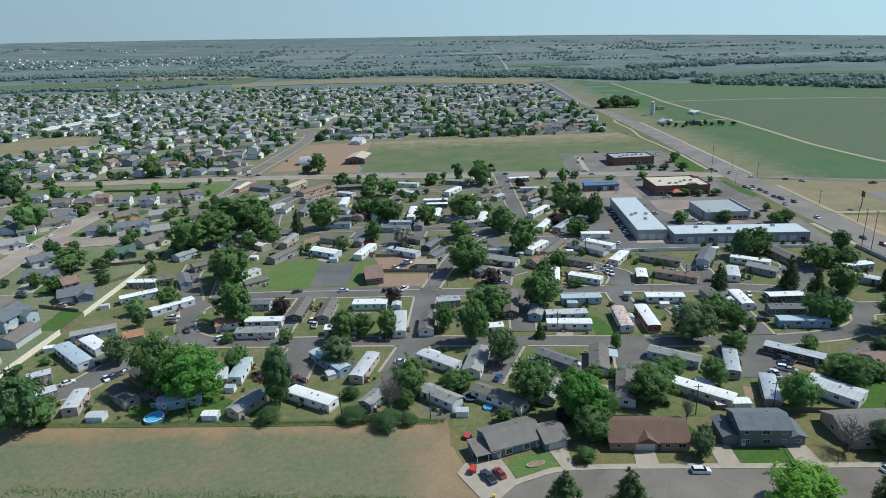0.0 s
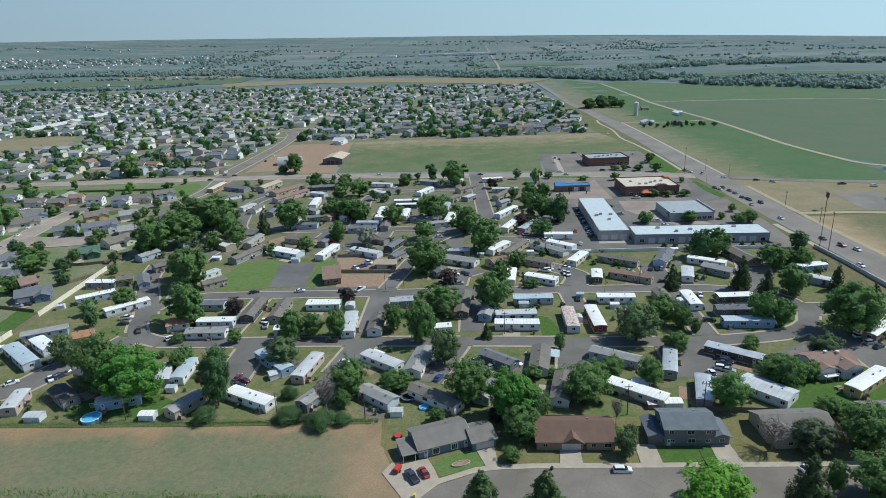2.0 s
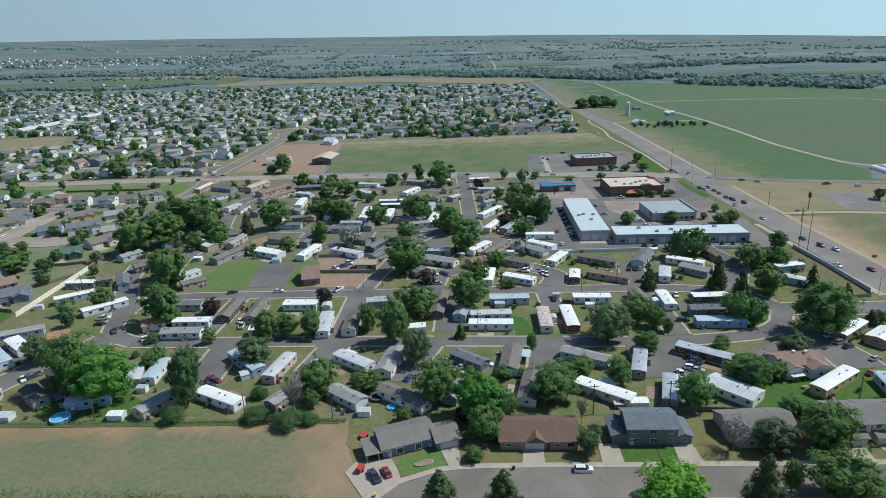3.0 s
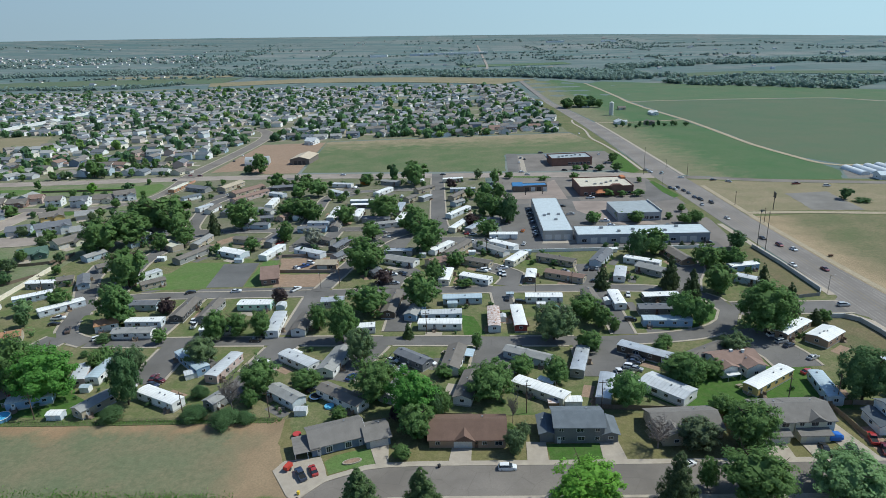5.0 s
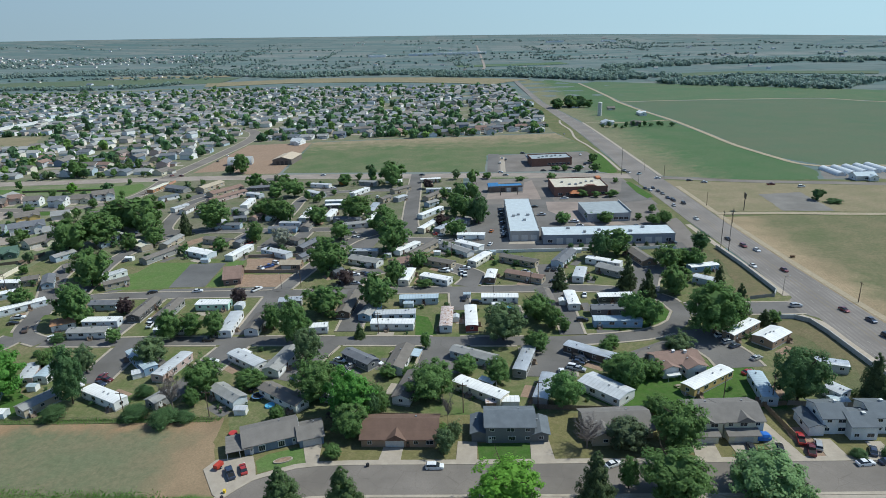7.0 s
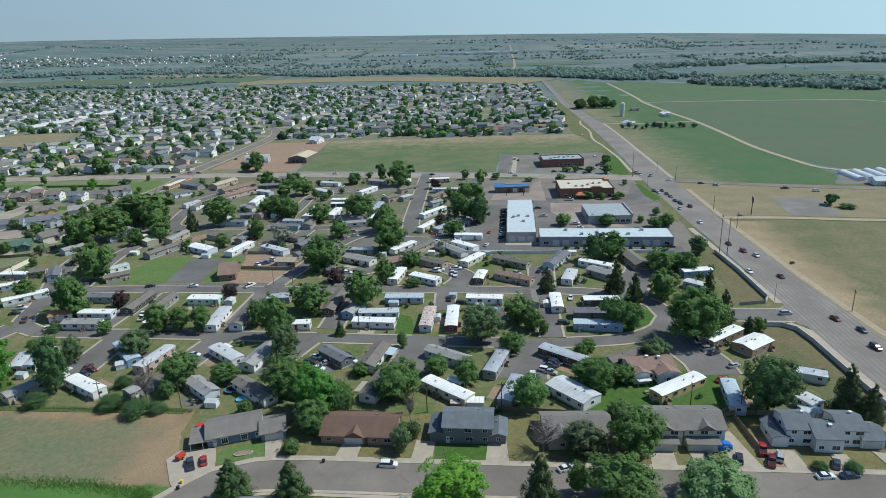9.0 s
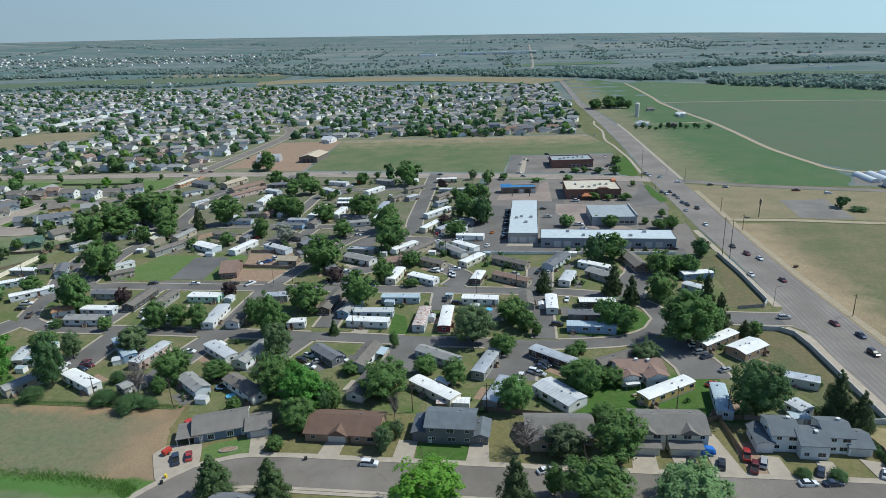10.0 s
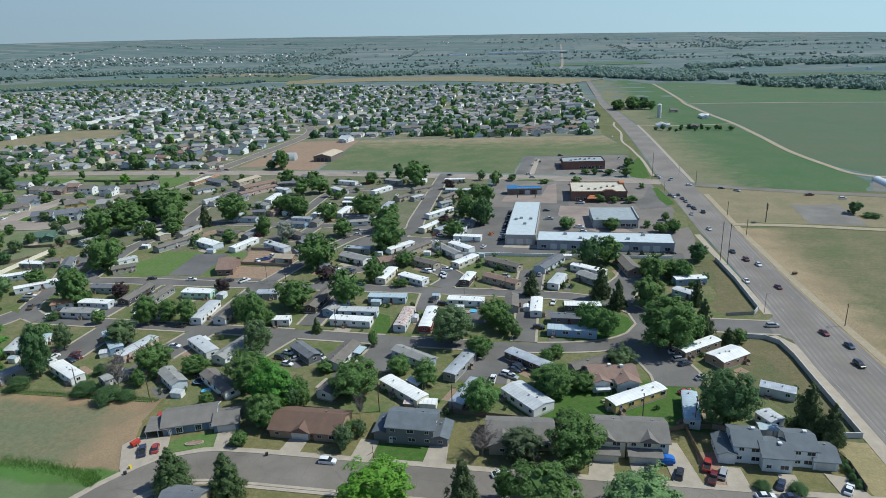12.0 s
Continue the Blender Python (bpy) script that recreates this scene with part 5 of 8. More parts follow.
def flat_block(name, x, y, turn, L, D, h, wall, roof, label, parapet=0.4, units=3, slope=0.0):
    t = thing(name, placed(x, y, 0, turn), label, "building", "shops and stores")
    a, b = L / 2, D / 2
    part("wall", Mesh().box(-a, a, -b, b, -0.1, h - 0.02).make("wall", wall), t)
    rf = Mesh().box(-a - 0.15, a + 0.15, -b - 0.15, b + 0.15, h - 0.02, h + 0.12)
    part("roof", rf.make("roof", roof), t)
    if parapet:
        p = Mesh()
        for x0, x1, y0, y1 in ((-a - .2, a + .2, -b - .2, -b + .15), (-a - .2, a + .2, b - .15, b + .2), (-a - .2, -a + .15, -b + .15, b - .15), (a - .15, a + .2, -b + .15, b - .15)):
            p.box(x0, x1, y0, y1, h - 0.1, h + parapet)
        part("parapet", p.make("parapet", wall), t)
    for i in range(units):
        part("rooftop_unit", UNIT, t, placed(-a * 0.7 + (i + 0.5) / units * L * 0.7, b * rng.uniform(-0.5, 0.5), h + 0.15, rng.choice((0, 90))))
    return t


s = flat_block("storage_building", 95.7, 357.7, -1, 15.8, 71.5, 5.5, METAL_WALL, WHITE_ROOF, "long grey metal storage building with a white roof", 0.12, 4)
for q in (-5, 0, 5):
    part("roller_door", ROLLER, s, placed(q, -35.78, 0))
for k in range(14):
    part("roller_door", ROLLER, s, placed(-7.93, -32 + k * 4.9, 0, -90))
    part("roller_door", ROLLER, s, placed(7.93, -32 + k * 4.9, 0, 90))
s = flat_block("storage_building", 138.5, 321.9, -1.5, 68, 15.5, 5.0, paint("blue-grey metal wall", (0.33, 0.36, 0.40), 0.6, 0.1, 3, 0.12, ("X", 3.0)), WHITE_ROOF, "long blue-grey workshop row with a white roof", 0.12, 6)
for k in range(13):
    part("roller_door" if k % 3 else "window", ROLLER if k % 3 else SHOPWIN, s, placed(-30.5 + k * 5.1, -7.78, 0 if k % 3 else 1.8))
s = flat_block("shop", 147, 369, 2, 25, 27, 5.0, paint("grey block wall", (0.42, 0.43, 0.43), 0.8, 0, 3, 0.15), GREY_ROOF, "grey block shop with a flat grey roof", 0.0, 0)
part("side_parapet", Mesh().box(12.3, 12.9, -13.6, 13.6, 4.6, 6.0).make("side_parapet", METAL_WALL), s)
for q in (4, 7, 10):
    part("window", SHOPWIN, s, placed(q, -13.53, 1.8))
s = flat_block("shop", 142, 434, 1, 36, 30, 6.0, BRICKW, CREAM_ROOF, "red-brown brick store with a cream flat roof", 0.7, 6)
for q in (-14, -9, -4, 12, 15):
    part("window", SHOPWIN, s, placed(q, -15.03, 1.7))
part("entrance_gable", Mesh().prism([(-1.5, 0), (1.5, 0), (1.5, 6.6), (-1.5, 6.6)], 2.5, 10.5).add([(2, -1.7, 6.6), (10.9, -1.7, 6.6), (8.5, -1.7, 7.8), (4.2, -1.7, 7.8), (2, 1.5, 6.6), (10.9, 1.5, 6.6), (8.5, 1.5, 7.8), (4.2, 1.5, 7.8)],
     [(0, 1, 2, 3), (5, 4, 7, 6), (0, 3, 7, 4), (1, 5, 6, 2), (3, 2, 6, 7)]).make("entrance_gable", BRICKW), s, placed(0, -14.6, 0))
part("awning", Mesh().add([(-8, -19.5, 2.8), (-1, -19.5, 2.8), (-1, -15, 2.8), (-8, -15, 2.8), (-6, -17, 4.3), (-3, -17, 4.3), (-3, -15, 4.3), (-6, -15, 4.3)],
     [(3, 2, 1, 0), (0, 1, 5, 4), (1, 2, 6, 5), (2, 3, 7, 6), (3, 0, 4, 7), (4, 5, 6, 7)]).make("awning", ORANGE), s)
part("orange_tower", Mesh().box(15.5, 18.5, 8, 15, 5.6, 7.4).make("orange_tower", ORANGE), s)
s = flat_block("shop", 136, 538, 4, 34, 22, 6.0, BRICKW, GREY_ROOF, "red-brown brick shop with a grey roof", 0.8, 6)
for k in range(6):
    part("window", SHOPWIN, s, placed(-2 + k * 3.2, -11.03, 1.8))
s = flat_block("car_wash", 92, 441, 3, 24, 8, 4.0, paint("brown block wall", (0.22, 0.17, 0.14), 0.85), BLUE_ROOF, "small car wash with a blue roof", 0.35, 0)
part("gable_roof", Mesh().prism([(-4.4, 3.9), (4.4, 3.9), (0, 6.2)], -12.5, -5).make("gable_roof", BLUE_ROOF), s)
for k in range(4):
    part("bay", Mesh().box(-3.6 + k * 4.2, -0.6 + k * 4.2, -4.08, -3.95, 0, 3.0).make("bay", ROLL if k % 2 else GLASS), s)
for q, w in ((100, 428), (88, 427)):
    t = thing("vacuum_stand", placed(q, w, 0.05), "small dark vacuum stand on the forecourt", "stand", "vacuum stands")
    part("post", Mesh().tube((0, 0, 0), (0, 0, 1.6), 0.25, 0.2, 8).make("post", STEEL), t)
    part("head", Mesh().box(-0.4, 0.4, -0.3, 0.3, 1.6, 2.2).make("head", STEEL), t)
t = thing("barn", placed(-104, 583, 0, -4), "tan metal barn with a pale gabled roof", "barn")
part("wall", Mesh().prism([(-9, -0.1), (9, -0.1), (9, 5), (0, 7.2), (-9, 5)], -15, 15).make("wall", paint("barn wall", (0.20, 0.17, 0.15), 0.8)), t, placed(0, 0, 0, 90))
part("roof", Mesh().prism([(-9.5, 4.88), (0, 7.2), (9.5, 4.88), (9.5, 5.03), (0, 7.4), (-9.5, 5.03)], -15.4, 15.4).make("roof", paint("barn roof", (0.58, 0.48, 0.36), 0.6, 0, 2, 0.15, ("X", 1.0))), t, placed(0, 0, 0, 90))
for q in (-4, 0, 4):
    part("door", Mesh().box(q - 1.4, q + 1.4, -15.08, -14.98, 0, 3.4).make("door", STEEL), t)
t = thing("quonset_hut", placed(-147, 578, 0, 8), "pale arched metal quonset hut", "hut")
arch = [(7 * math.cos(math.pi * i / 12), 7 * math.sin(math.pi * i / 12)) for i in range(13)]
part("shell", Mesh().prism(arch, -11, 11).make("shell", paint("pale ribbed metal", (0.56, 0.57, 0.56), 0.45, 0.3, 2, 0.15, ("X", 1.2))), t)
t = thing("fuel_canopy", placed(121, 547, 0), "small canopy over fuel pumps on thin posts", "canopy")
part("canopy", Mesh().box(-4, 4, -8, 8, 4.6, 5.3).make("canopy", paint("canopy grey", (0.2, 0.22, 0.24), 0.6)), t)
for q in (-6, 6):
    part("post", Mesh().box(-0.2, 0.2, q - 0.2, q + 0.2, 0, 4.6).make("post", GALV), t)
ARCHED = paint("greenhouse plastic", (0.70, 0.74, 0.76), 0.4, 0, 2, 0.12, ("X", 0.6))
for k in range(5):
    t = thing("greenhouse", placed(338.5 + k * 9.6, 472 + k * 2.2, 0, 90), "long white plastic tunnel greenhouse", "greenhouse", "greenhouses")
    part("cover", Mesh().prism([(p * 0.48, z * 0.40) for p, z in arch], -13, 13).make("cover", ARCHED), t)
    part("end_frame", Mesh().box(-13.12, -13.02, -1.2, 1.2, 0, 2.3).make("end_frame", TRIM), t)
house(346, 447, 0, 14, 9, 3.4, "white", "paleblue")
t = thing("water_tower", placed(246, 866, 0), "pale cylindrical water tank on the farm", "tank")
part("tank", Mesh().tube((0, 0, 0), (0, 0, 17), 2.8, 2.8, 20).tube((0, 0, 17), (0, 0, 18.4), 2.8, 0.4, 20).make("tank", paint("pale tank paint", (0.62, 0.62, 0.58), 0.6)), t)
for x, y, L, W, c, r in ((236, 775, 16, 12, "white", "pale"), (268, 765, 18, 8, "brown", "brown"), (300, 860, 22, 8, "white", "white"), (232, 980, 14, 10, "white", "slate"), (275, 930, 10, 8, "tan", "brown")):
    house(x, y, rng.choice((0, 90)), L, W, 3.2, c, r)
for k in range(16):
    tree(190 + rng.uniform(0, 62) + 8, 980 + rng.uniform(-18, 22), rng.uniform(12, 19), rng.uniform(7, 11), rng.choice(("dark", "mid")), 2)
for k in range(12):
    tree(225 + k * 7 + rng.uniform(-2, 2), 742 + rng.uniform(-5, 9), rng.uniform(4, 8), rng.uniform(2, 4), "dark", 2)
for x, y in ((35, 722), (48, 722), (60, 726), (25, 724), (72, 721), (-5, 726)):
    tree(x, y, 9, 6, "mid", 2)
for a, b in zip([(-621.4, 901.0), (-618.1, 1049.2), (-619.8, 1142.8), (-623.1, 1265.2)], [(-614.9, 1025.4), (-619.9, 1115.9), (-618.9, 1175.6), (-620.9, 1292.9)]):
    L = math.hypot(b[0] - a[0], b[1] - a[1])
    flat_block("storage_row", (a[0] + b[0]) / 2, (a[1] + b[1]) / 2, math.degrees(math.atan2(b[1] - a[1], b[0] - a[0])), L, 5, 3.8, WALL_MATS["white"], WALL_MATS["white"], "long low white row of storage units", 0.0, 0)
for k, (x, y, a, c, kd) in enumerate(((84.5, 330, 60, "black", "suv"), (84.8, 337, 60, "white", "car"), (85, 345, 60, "silver", "car"), (85.2, 356, 60, "navy", "suv"), (85.3, 364, 60, "black", "car"), (85.5, 374, 60, "grey", "pickup"),
                                      (85.8, 384, 60, "black", "car"), (108, 392, 5, "black", "car"), (110, 372, 5, "silver", "pickup"), (130, 412, 0, "white", "pickup"), (110, 326, 80, "white", "car"), (100, 560, 90, "black", "car"),
                                      (94, 545, 90, "white", "car"), (97, 566, 90, "silver", "suv"), (118, 590, 0, "black", "suv"), (165, 530, 90, "black", "car"), (160, 517, 0, "white", "car"), (150, 515, 0, "navy", "car"))):
    car(x, y, a, c, kd)
tree(286, 392, 8, 5, "dark", 2), tree(292, 384, 3, 5, "shrub", 2)

# ---- homes, sheds, vehicles, trees of the park ----
mobile_home(-125.0, 166.4, -77, 11.4, 4.6, "pink", "pale")
mobile_home(-111.4, 169.6, -39, 12.0, 5.0, "grey", "dark")
mobile_home(-92.3, 166.9, 22, 12.7, 4.6, "blue", "pale")
mobile_home(-70.1, 163.9, 63, 11.5, 5.0, "tan", "grey")
mobile_home(-50.8, 166.9, -28, 17.0, 4.6, "white", "white")
mobile_home(-31.9, 165.3, 62, 7.8, 4.6, "grey", "grey")
mobile_home(-11.2, 166.7, -38, 13.0, 5.0, "bluewhite", "grey")
mobile_home(6.5, 165.5, -36, 17.8, 5.0, "white", "brown")
mobile_home(22.3, 168.7, 64, 10.1, 5.0, "grey", "grey")
mobile_home(45.0, 169.9, 77, 16.1, 5.5, "white", "brown")
mobile_home(67.3, 167.7, -37, 18.0, 4.8, "cream", "white")
mobile_home(87.0, 167.9, 73, 15.4, 4.4, "grey", "silver")
mobile_home(105.5, 167.3, -47, 15.0, 8, "white", "pale")
mobile_home(-107.2, 177.6, -42, 21.1, 4.6, "red", "dark")
mobile_home(-84.9, 182.1, 108, 11.7, 4.6, "pink", "pale")
mobile_home(-79.1, 184.6, 92, 13.6, 4.4, "white", "paleblue")
mobile_home(-50.2, 189.9, -45, 18.8, 4.6, "blue", "paleblue")
mobile_home(-37.4, 185.8, 78, 16.3, 4.6, "pink", "pale")
mobile_home(-12.8, 189.3, -37, 16.0, 4.8, "white", "pale")
mobile_home(-0.1, 188.1, 77, 16.4, 6.0, "white", "grey")
mobile_home(26.6, 189.0, -40, 13.4, 4.8, "slate", "slate")
mobile_home(40.5, 188.2, 80, 16.1, 6.0, "white", "brown")
mobile_home(65.7, 189.8, -30, 16.3, 4.8, "paleblue", "grey")
mobile_home(82.5, 185.5, 73, 16.9, 4.4, "grey", "silver")
mobile_home(105.3, 190.8, -36, 18.0, 4.6, "darkbrown", "silver")
mobile_home(125.6, 190.0, 31, 15.0, 4.6, "grey", "brown")
mobile_home(137.6, 171.6, 35, 19.3, 4.8, "yellow", "white")
mobile_home(162.2, 206.3, 38, 17.4, 4.4, "brownwall", "white")
mobile_home(170.1, 200.2, 37, 12.2, 7.5, "tanbrick", "white")
mobile_home(179.4, 179.8, -21, 9.5, 4.2, "silverwall", "silver")
# this roof's pale blue stands in for bluish shade under the tree
mobile_home(152.1, 166.8, -97, 15.4, 4.2, "paleblue", "paleblue")
mobile_home(172.4, 163.9, -60, 5.4, 5, "white", "pale")
mobile_home(119.9, 215.2, -3, 17.8, 4.6, "blue", "paleblue")
mobile_home(119.0, 226.1, -1, 13.4, 4.8, "slate", "slate")
mobile_home(124.5, 238.2, 2, 14.3, 4.6, "dark", "white")
mobile_home(106.3, 236.2, -90, 14.4, 4.6, "white", "white")
mobile_home(96.3, 239.4, -86, 13.0, 5.0, "grey", "brown")
mobile_home(65.1, 220.7, -89, 19.0, 4.6, "red", "white")
mobile_home(55.6, 220.1, -91, 17.9, 4.6, "bluewhite", "rusty")
mobile_home(35.0, 216.4, -3, 16.5, 4.6, "white", "white")
mobile_home(35.3, 225.1, 2, 15.8, 4.6, "bluewhite", "pale")
mobile_home(43.5, 240.4, 1, 16.1, 4.6, "paleblue", "paleblue")
mobile_home(77.2, 239.8, -3, 15.1, 4.6, "white", "white")
mobile_home(14.7, 236.5, 86, 22.1, 5.5, "darkbrown", "brown")
mobile_home(24.5, 229.0, 76, 13.1, 5.0, "blue", "grey")
mobile_home(6.8, 214.2, 7, 7, 4.2, "white", "white")
mobile_home(-18.4, 218.7, 89, 15.0, 5.4, "white", "brown")
mobile_home(-29.0, 219.3, 94, 18.3, 5.0, "white", "pale")
mobile_home(-50.9, 215.4, 6, 12.4, 4.6, "white", "white")
mobile_home(-43.2, 238.9, -1, 14.0, 5.5, "mint", "white")
mobile_home(-71.3, 234.9, 89, 18.7, 5.4, "dark", "brown")
mobile_home(-60.0, 233.5, 89, 18.3, 5.0, "grey", "brown")
mobile_home(-82.9, 223.5, 0, 14.5, 4.6, "bluewhite", "white")
mobile_home(-82.9, 213.9, 1, 15.0, 5.0, "white", "grey")
mobile_home(-91.5, 240.9, -0, 11.6, 5.0, "paleblue", "slate")
mobile_home(-98.0, 222.3, 27, 8.4, 7.0, "white", "orange")
mobile_home(-128.0, 240.9, 44, 17.8, 4.8, "bluewhite", "white")
mobile_home(-148.5, 253.1, 35, 15.5, 4.6, "paleblue", "white")
mobile_home(-154.6, 269.2, 0, 13.6, 4.6, "grey", "white")
mobile_home(-147.9, 216.5, 27, 15.6, 4.8, "paleblue", "grey")
mobile_home(-141.5, 205.5, -38, 14.1, 5.0, "bluewhite", "white")
mobile_home(-130.1, 212.5, 27, 7, 7.0, "tan", "orange")
mobile_home(-144.5, 197.3, -39, 22.6, 5.4, "bluewhite", "paleblue")
mobile_home(-147.2, 182.4, 34, 7, 4.4, "grey", "pale")
mobile_home(-138.3, 171.2, 40, 7, 4.6, "grey", "pale")
mobile_home(-109.1, 275.3, 55, 16.9, 5.0, "white", "pale")
mobile_home(-100.4, 266.8, 39, 10.7, 5.0, "tan", "brown")
mobile_home(-98.0, 307.4, 66, 22.6, 5.5, "grey", "brown")
mobile_home(-102.1, 330.2, 84, 17.8, 5.0, "tan", "grey")
mobile_home(-77.5, 308.8, -28, 18.3, 6.5, "bluewhite", "white")
mobile_home(-56.0, 308.4, 74, 19.0, 4.8, "white", "white")
mobile_home(-61.0, 329.5, 82, 16.8, 4.6, "grey", "slate")
mobile_home(-75.4, 330.0, -21, 18.3, 5.0, "tan", "brown")
mobile_home(-35.6, 306.2, -31, 18.2, 4.8, "bluewhite", "pale")
mobile_home(-118.0, 325.2, -38, 16.8, 6.5, "tan", "cream")
mobile_home(-21.6, 318.1, 68, 16.5, 5.0, "dark", "slate")
mobile_home(-17.4, 301.7, 58, 14.2, 5.0, "grey", "slate")
mobile_home(-30.9, 326.8, -32, 9.1, 5.0, "grey", "brown")
mobile_home(10.9, 304.0, -4, 14.3, 4.4, "grey", "silver")
mobile_home(13.7, 289.8, -27, 16.8, 6.5, "white", "grey")
mobile_home(32.8, 308.9, 55, 17.1, 4.6, "white", "white")
mobile_home(40.9, 306.2, 61, 23.5, 4.8, "tan", "brown")
mobile_home(31.3, 286.5, 35, 9.2, 8.0, "tan", "redbrown")
mobile_home(48.5, 286.8, -30, 20.3, 5.0, "tan", "brown")
mobile_home(36.2, 267.1, 82, 15.7, 4.8, "cream", "white")
mobile_home(49.7, 263.5, -29, 14.7, 4.8, "white", "white")
mobile_home(58.3, 305.5, -48, 22.4, 4.8, "white", "grey")
mobile_home(65.3, 311.0, -40, 16.0, 4.6, "white", "white")
mobile_home(66.3, 328.1, -5, 15.2, 4.6, "white", "white")
mobile_home(70.3, 289.5, 58, 15.7, 4.8, "cream", "white")
mobile_home(89.1, 286.3, -32, 19.2, 4.8, "tan", "brown")
mobile_home(111.0, 287.8, 62, 19.8, 6.0, "bluewhite", "slate")
mobile_home(74.7, 265.5, 80, 11.0, 4.6, "darkbrown", "white")
mobile_home(90.0, 264.4, -30, 18.0, 4.8, "tan", "redbrown")
mobile_home(114.7, 265.3, 73, 13.5, 5.0, "white", "pale")
mobile_home(128.9, 281.2, -33, 16.9, 4.4, "white", "white")
mobile_home(129.8, 269.8, -43, 13.1, 6.0, "grey", "grey")
mobile_home(147.2, 287.7, -78, 19.9, 6.5, "brownwall", "brown")
mobile_home(171.5, 271.3, 12, 13.6, 4.6, "blue", "white")
mobile_home(166.9, 255.2, -42, 9.6, 4.6, "paleblue", "pale")
mobile_home(41.8, 349.5, 66, 19.9, 4.4, "cream", "white")
mobile_home(52.2, 346.7, 58, 19.6, 4.8, "grey", "silver")
mobile_home(41.5, 379.5, 57, 23.1, 4.2, "bluewhite", "white")
mobile_home(44.3, 440.7, -1, 18.0, 4.4, "bluewhite", "pale")
mobile_home(41.2, 424.6, 62, 21.6, 5.0, "tan", "brown")
mobile_home(62.1, 357.6, -14, 8.4, 5.0, "grey", "slate")
mobile_home(16.3, 446.1, 46, 16.0, 5.5, "tan", "brown")
mobile_home(8.3, 475.6, -8, 12.2, 4.8, "white", "white")
mobile_home(-10.5, 472.0, -23, 15.5, 5.0, "grey", "grey")
mobile_home(-13.0, 441.7, 63, 19.1, 4.8, "white", "white")
mobile_home(-8.8, 367.0, -10, 17.0, 5.0, "grey", "slate")
mobile_home(-3.7, 355.3, 16, 16.6, 5.0, "white", "grey")
mobile_home(6.3, 365.9, 82, 21.7, 4.4, "white", "white")
mobile_home(36.7, 475.9, 8, 15.4, 4.6, "cream", "white")
mobile_home(-47.1, 467.7, -15, 15.5, 5.0, "white", "pale")
mobile_home(-45.2, 440.1, -41, 18.8, 5.0, "bluewhite", "pale")
mobile_home(-24.0, 413.1, -1, 16.1, 4.8, "paleblue", "white")
mobile_home(-22.6, 402.0, 0, 13.8, 4.6, "dark", "white")
mobile_home(-37.3, 382.3, 89, 26.2, 4.6, "white", "white")
mobile_home(-31.1, 361.3, 89, 24.9, 5.0, "grey", "brown")
mobile_home(-21.9, 379.8, 87, 19.1, 4.6, "white", "white")
mobile_home(-89.9, 441.0, -30, 13.7, 4.8, "bluewhite", "pale")
mobile_home(-89.8, 463.4, 10, 19.1, 6.0, "dark", "slate")
mobile_home(-86.7, 415.6, -88, 20.9, 5.0, "white", "white")
mobile_home(-78.7, 375.8, 15, 7.7, 5.0, "grey", "slate")
mobile_home(-68.2, 378.9, 69, 11.2, 5.0, "pink", "redbrown")
mobile_home(-59.1, 378.7, 78, 9.5, 4.6, "bluewhite", "grey")
mobile_home(-80.6, 360.0, -1, 15.8, 5.0, "paleblue", "slate")
mobile_home(-42.6, 360.8, -5, 13.1, 4.6, "bluewhite", "silver")
mobile_home(-44.1, 349.5, -1, 16.5, 5.0, "blue", "slate")
mobile_home(-110.1, 403.0, 89, 31.5, 5.5, "grey", "slate")
mobile_home(-136.2, 474.6, 72, 24.5, 8.0, "tan", "tan")
mobile_home(-117.5, 456.7, 59, 28.7, 8.0, "tan", "redbrown")
mobile_home(-109.5, 438.5, 60, 32.2, 6.0, "pink", "redbrown")
mobile_home(-159.5, 469.4, -28, 21.7, 8.0, "grey", "slate")
mobile_home(-152.1, 309.2, 61, 11.3, 6.0, "paleblue", "grey")
mobile_home(-135.9, 291.7, 43, 9.2, 6.0, "grey", "brown")
mobile_home(-145.7, 273.2, 25, 7, 6.0, "tan", "brown")
mobile_home(-140.4, 330.5, 51, 7.6, 6.0, "paleblue", "slate")
mobile_home(-10.9, 240.2, 8, 9.5, 5.0, "grey", "silver")
mobile_home(-135.6, 270.9, -61, 14.6, 5.0, "paleblue", "slate")
mobile_home(-153.4, 439.3, 54, 14.0, 5.0, "white", "bluegrey")
mobile_home(-131.3, 408.3, 65, 12.9, 4.6, "white", "pale")
mobile_home(-89.2, 365.2, 58, 11.3, 4.6, "white", "pale")
shed(-114.4, 159.3, 0, 5, 3.4)
shed(-79.5, 159.2, 0, 4.6, 3)
shed(-4.8, 159.3, 0, 3.6, 2.6)
shed(-79.1, 174.5, 0, 3, 2.4)
shed(-158.2, 204.6, 20, 3.4, 2.6)
shed(-159.0, 243.8, 20, 3.4, 2.4)
shed(59.2, 222.4, 90, 3.4, 2.4)
shed(75.4, 234.1, 0, 3.4, 2.4)
shed(-70.6, 298.8, 0, 4, 3)
shed(-113.4, 304.4, 0, 4, 3)
shed(-32.3, 238.8, 90, 4, 3.6)
shed(170.8, 160.0, 0, 5, 3.4)
shed(39.4, 237.0, 0, 4, 3)
shed(23.5, 300.0, 0, 3.4, 2.6)
shed(48.6, 302.4, 0, 3.4, 2.6)
shed(76.8, 301.1, 0, 3.4, 2.6)
shed(119.6, 301.3, 0, 4, 3)
shed(76.2, 162.3, 0, 5, 3.2)
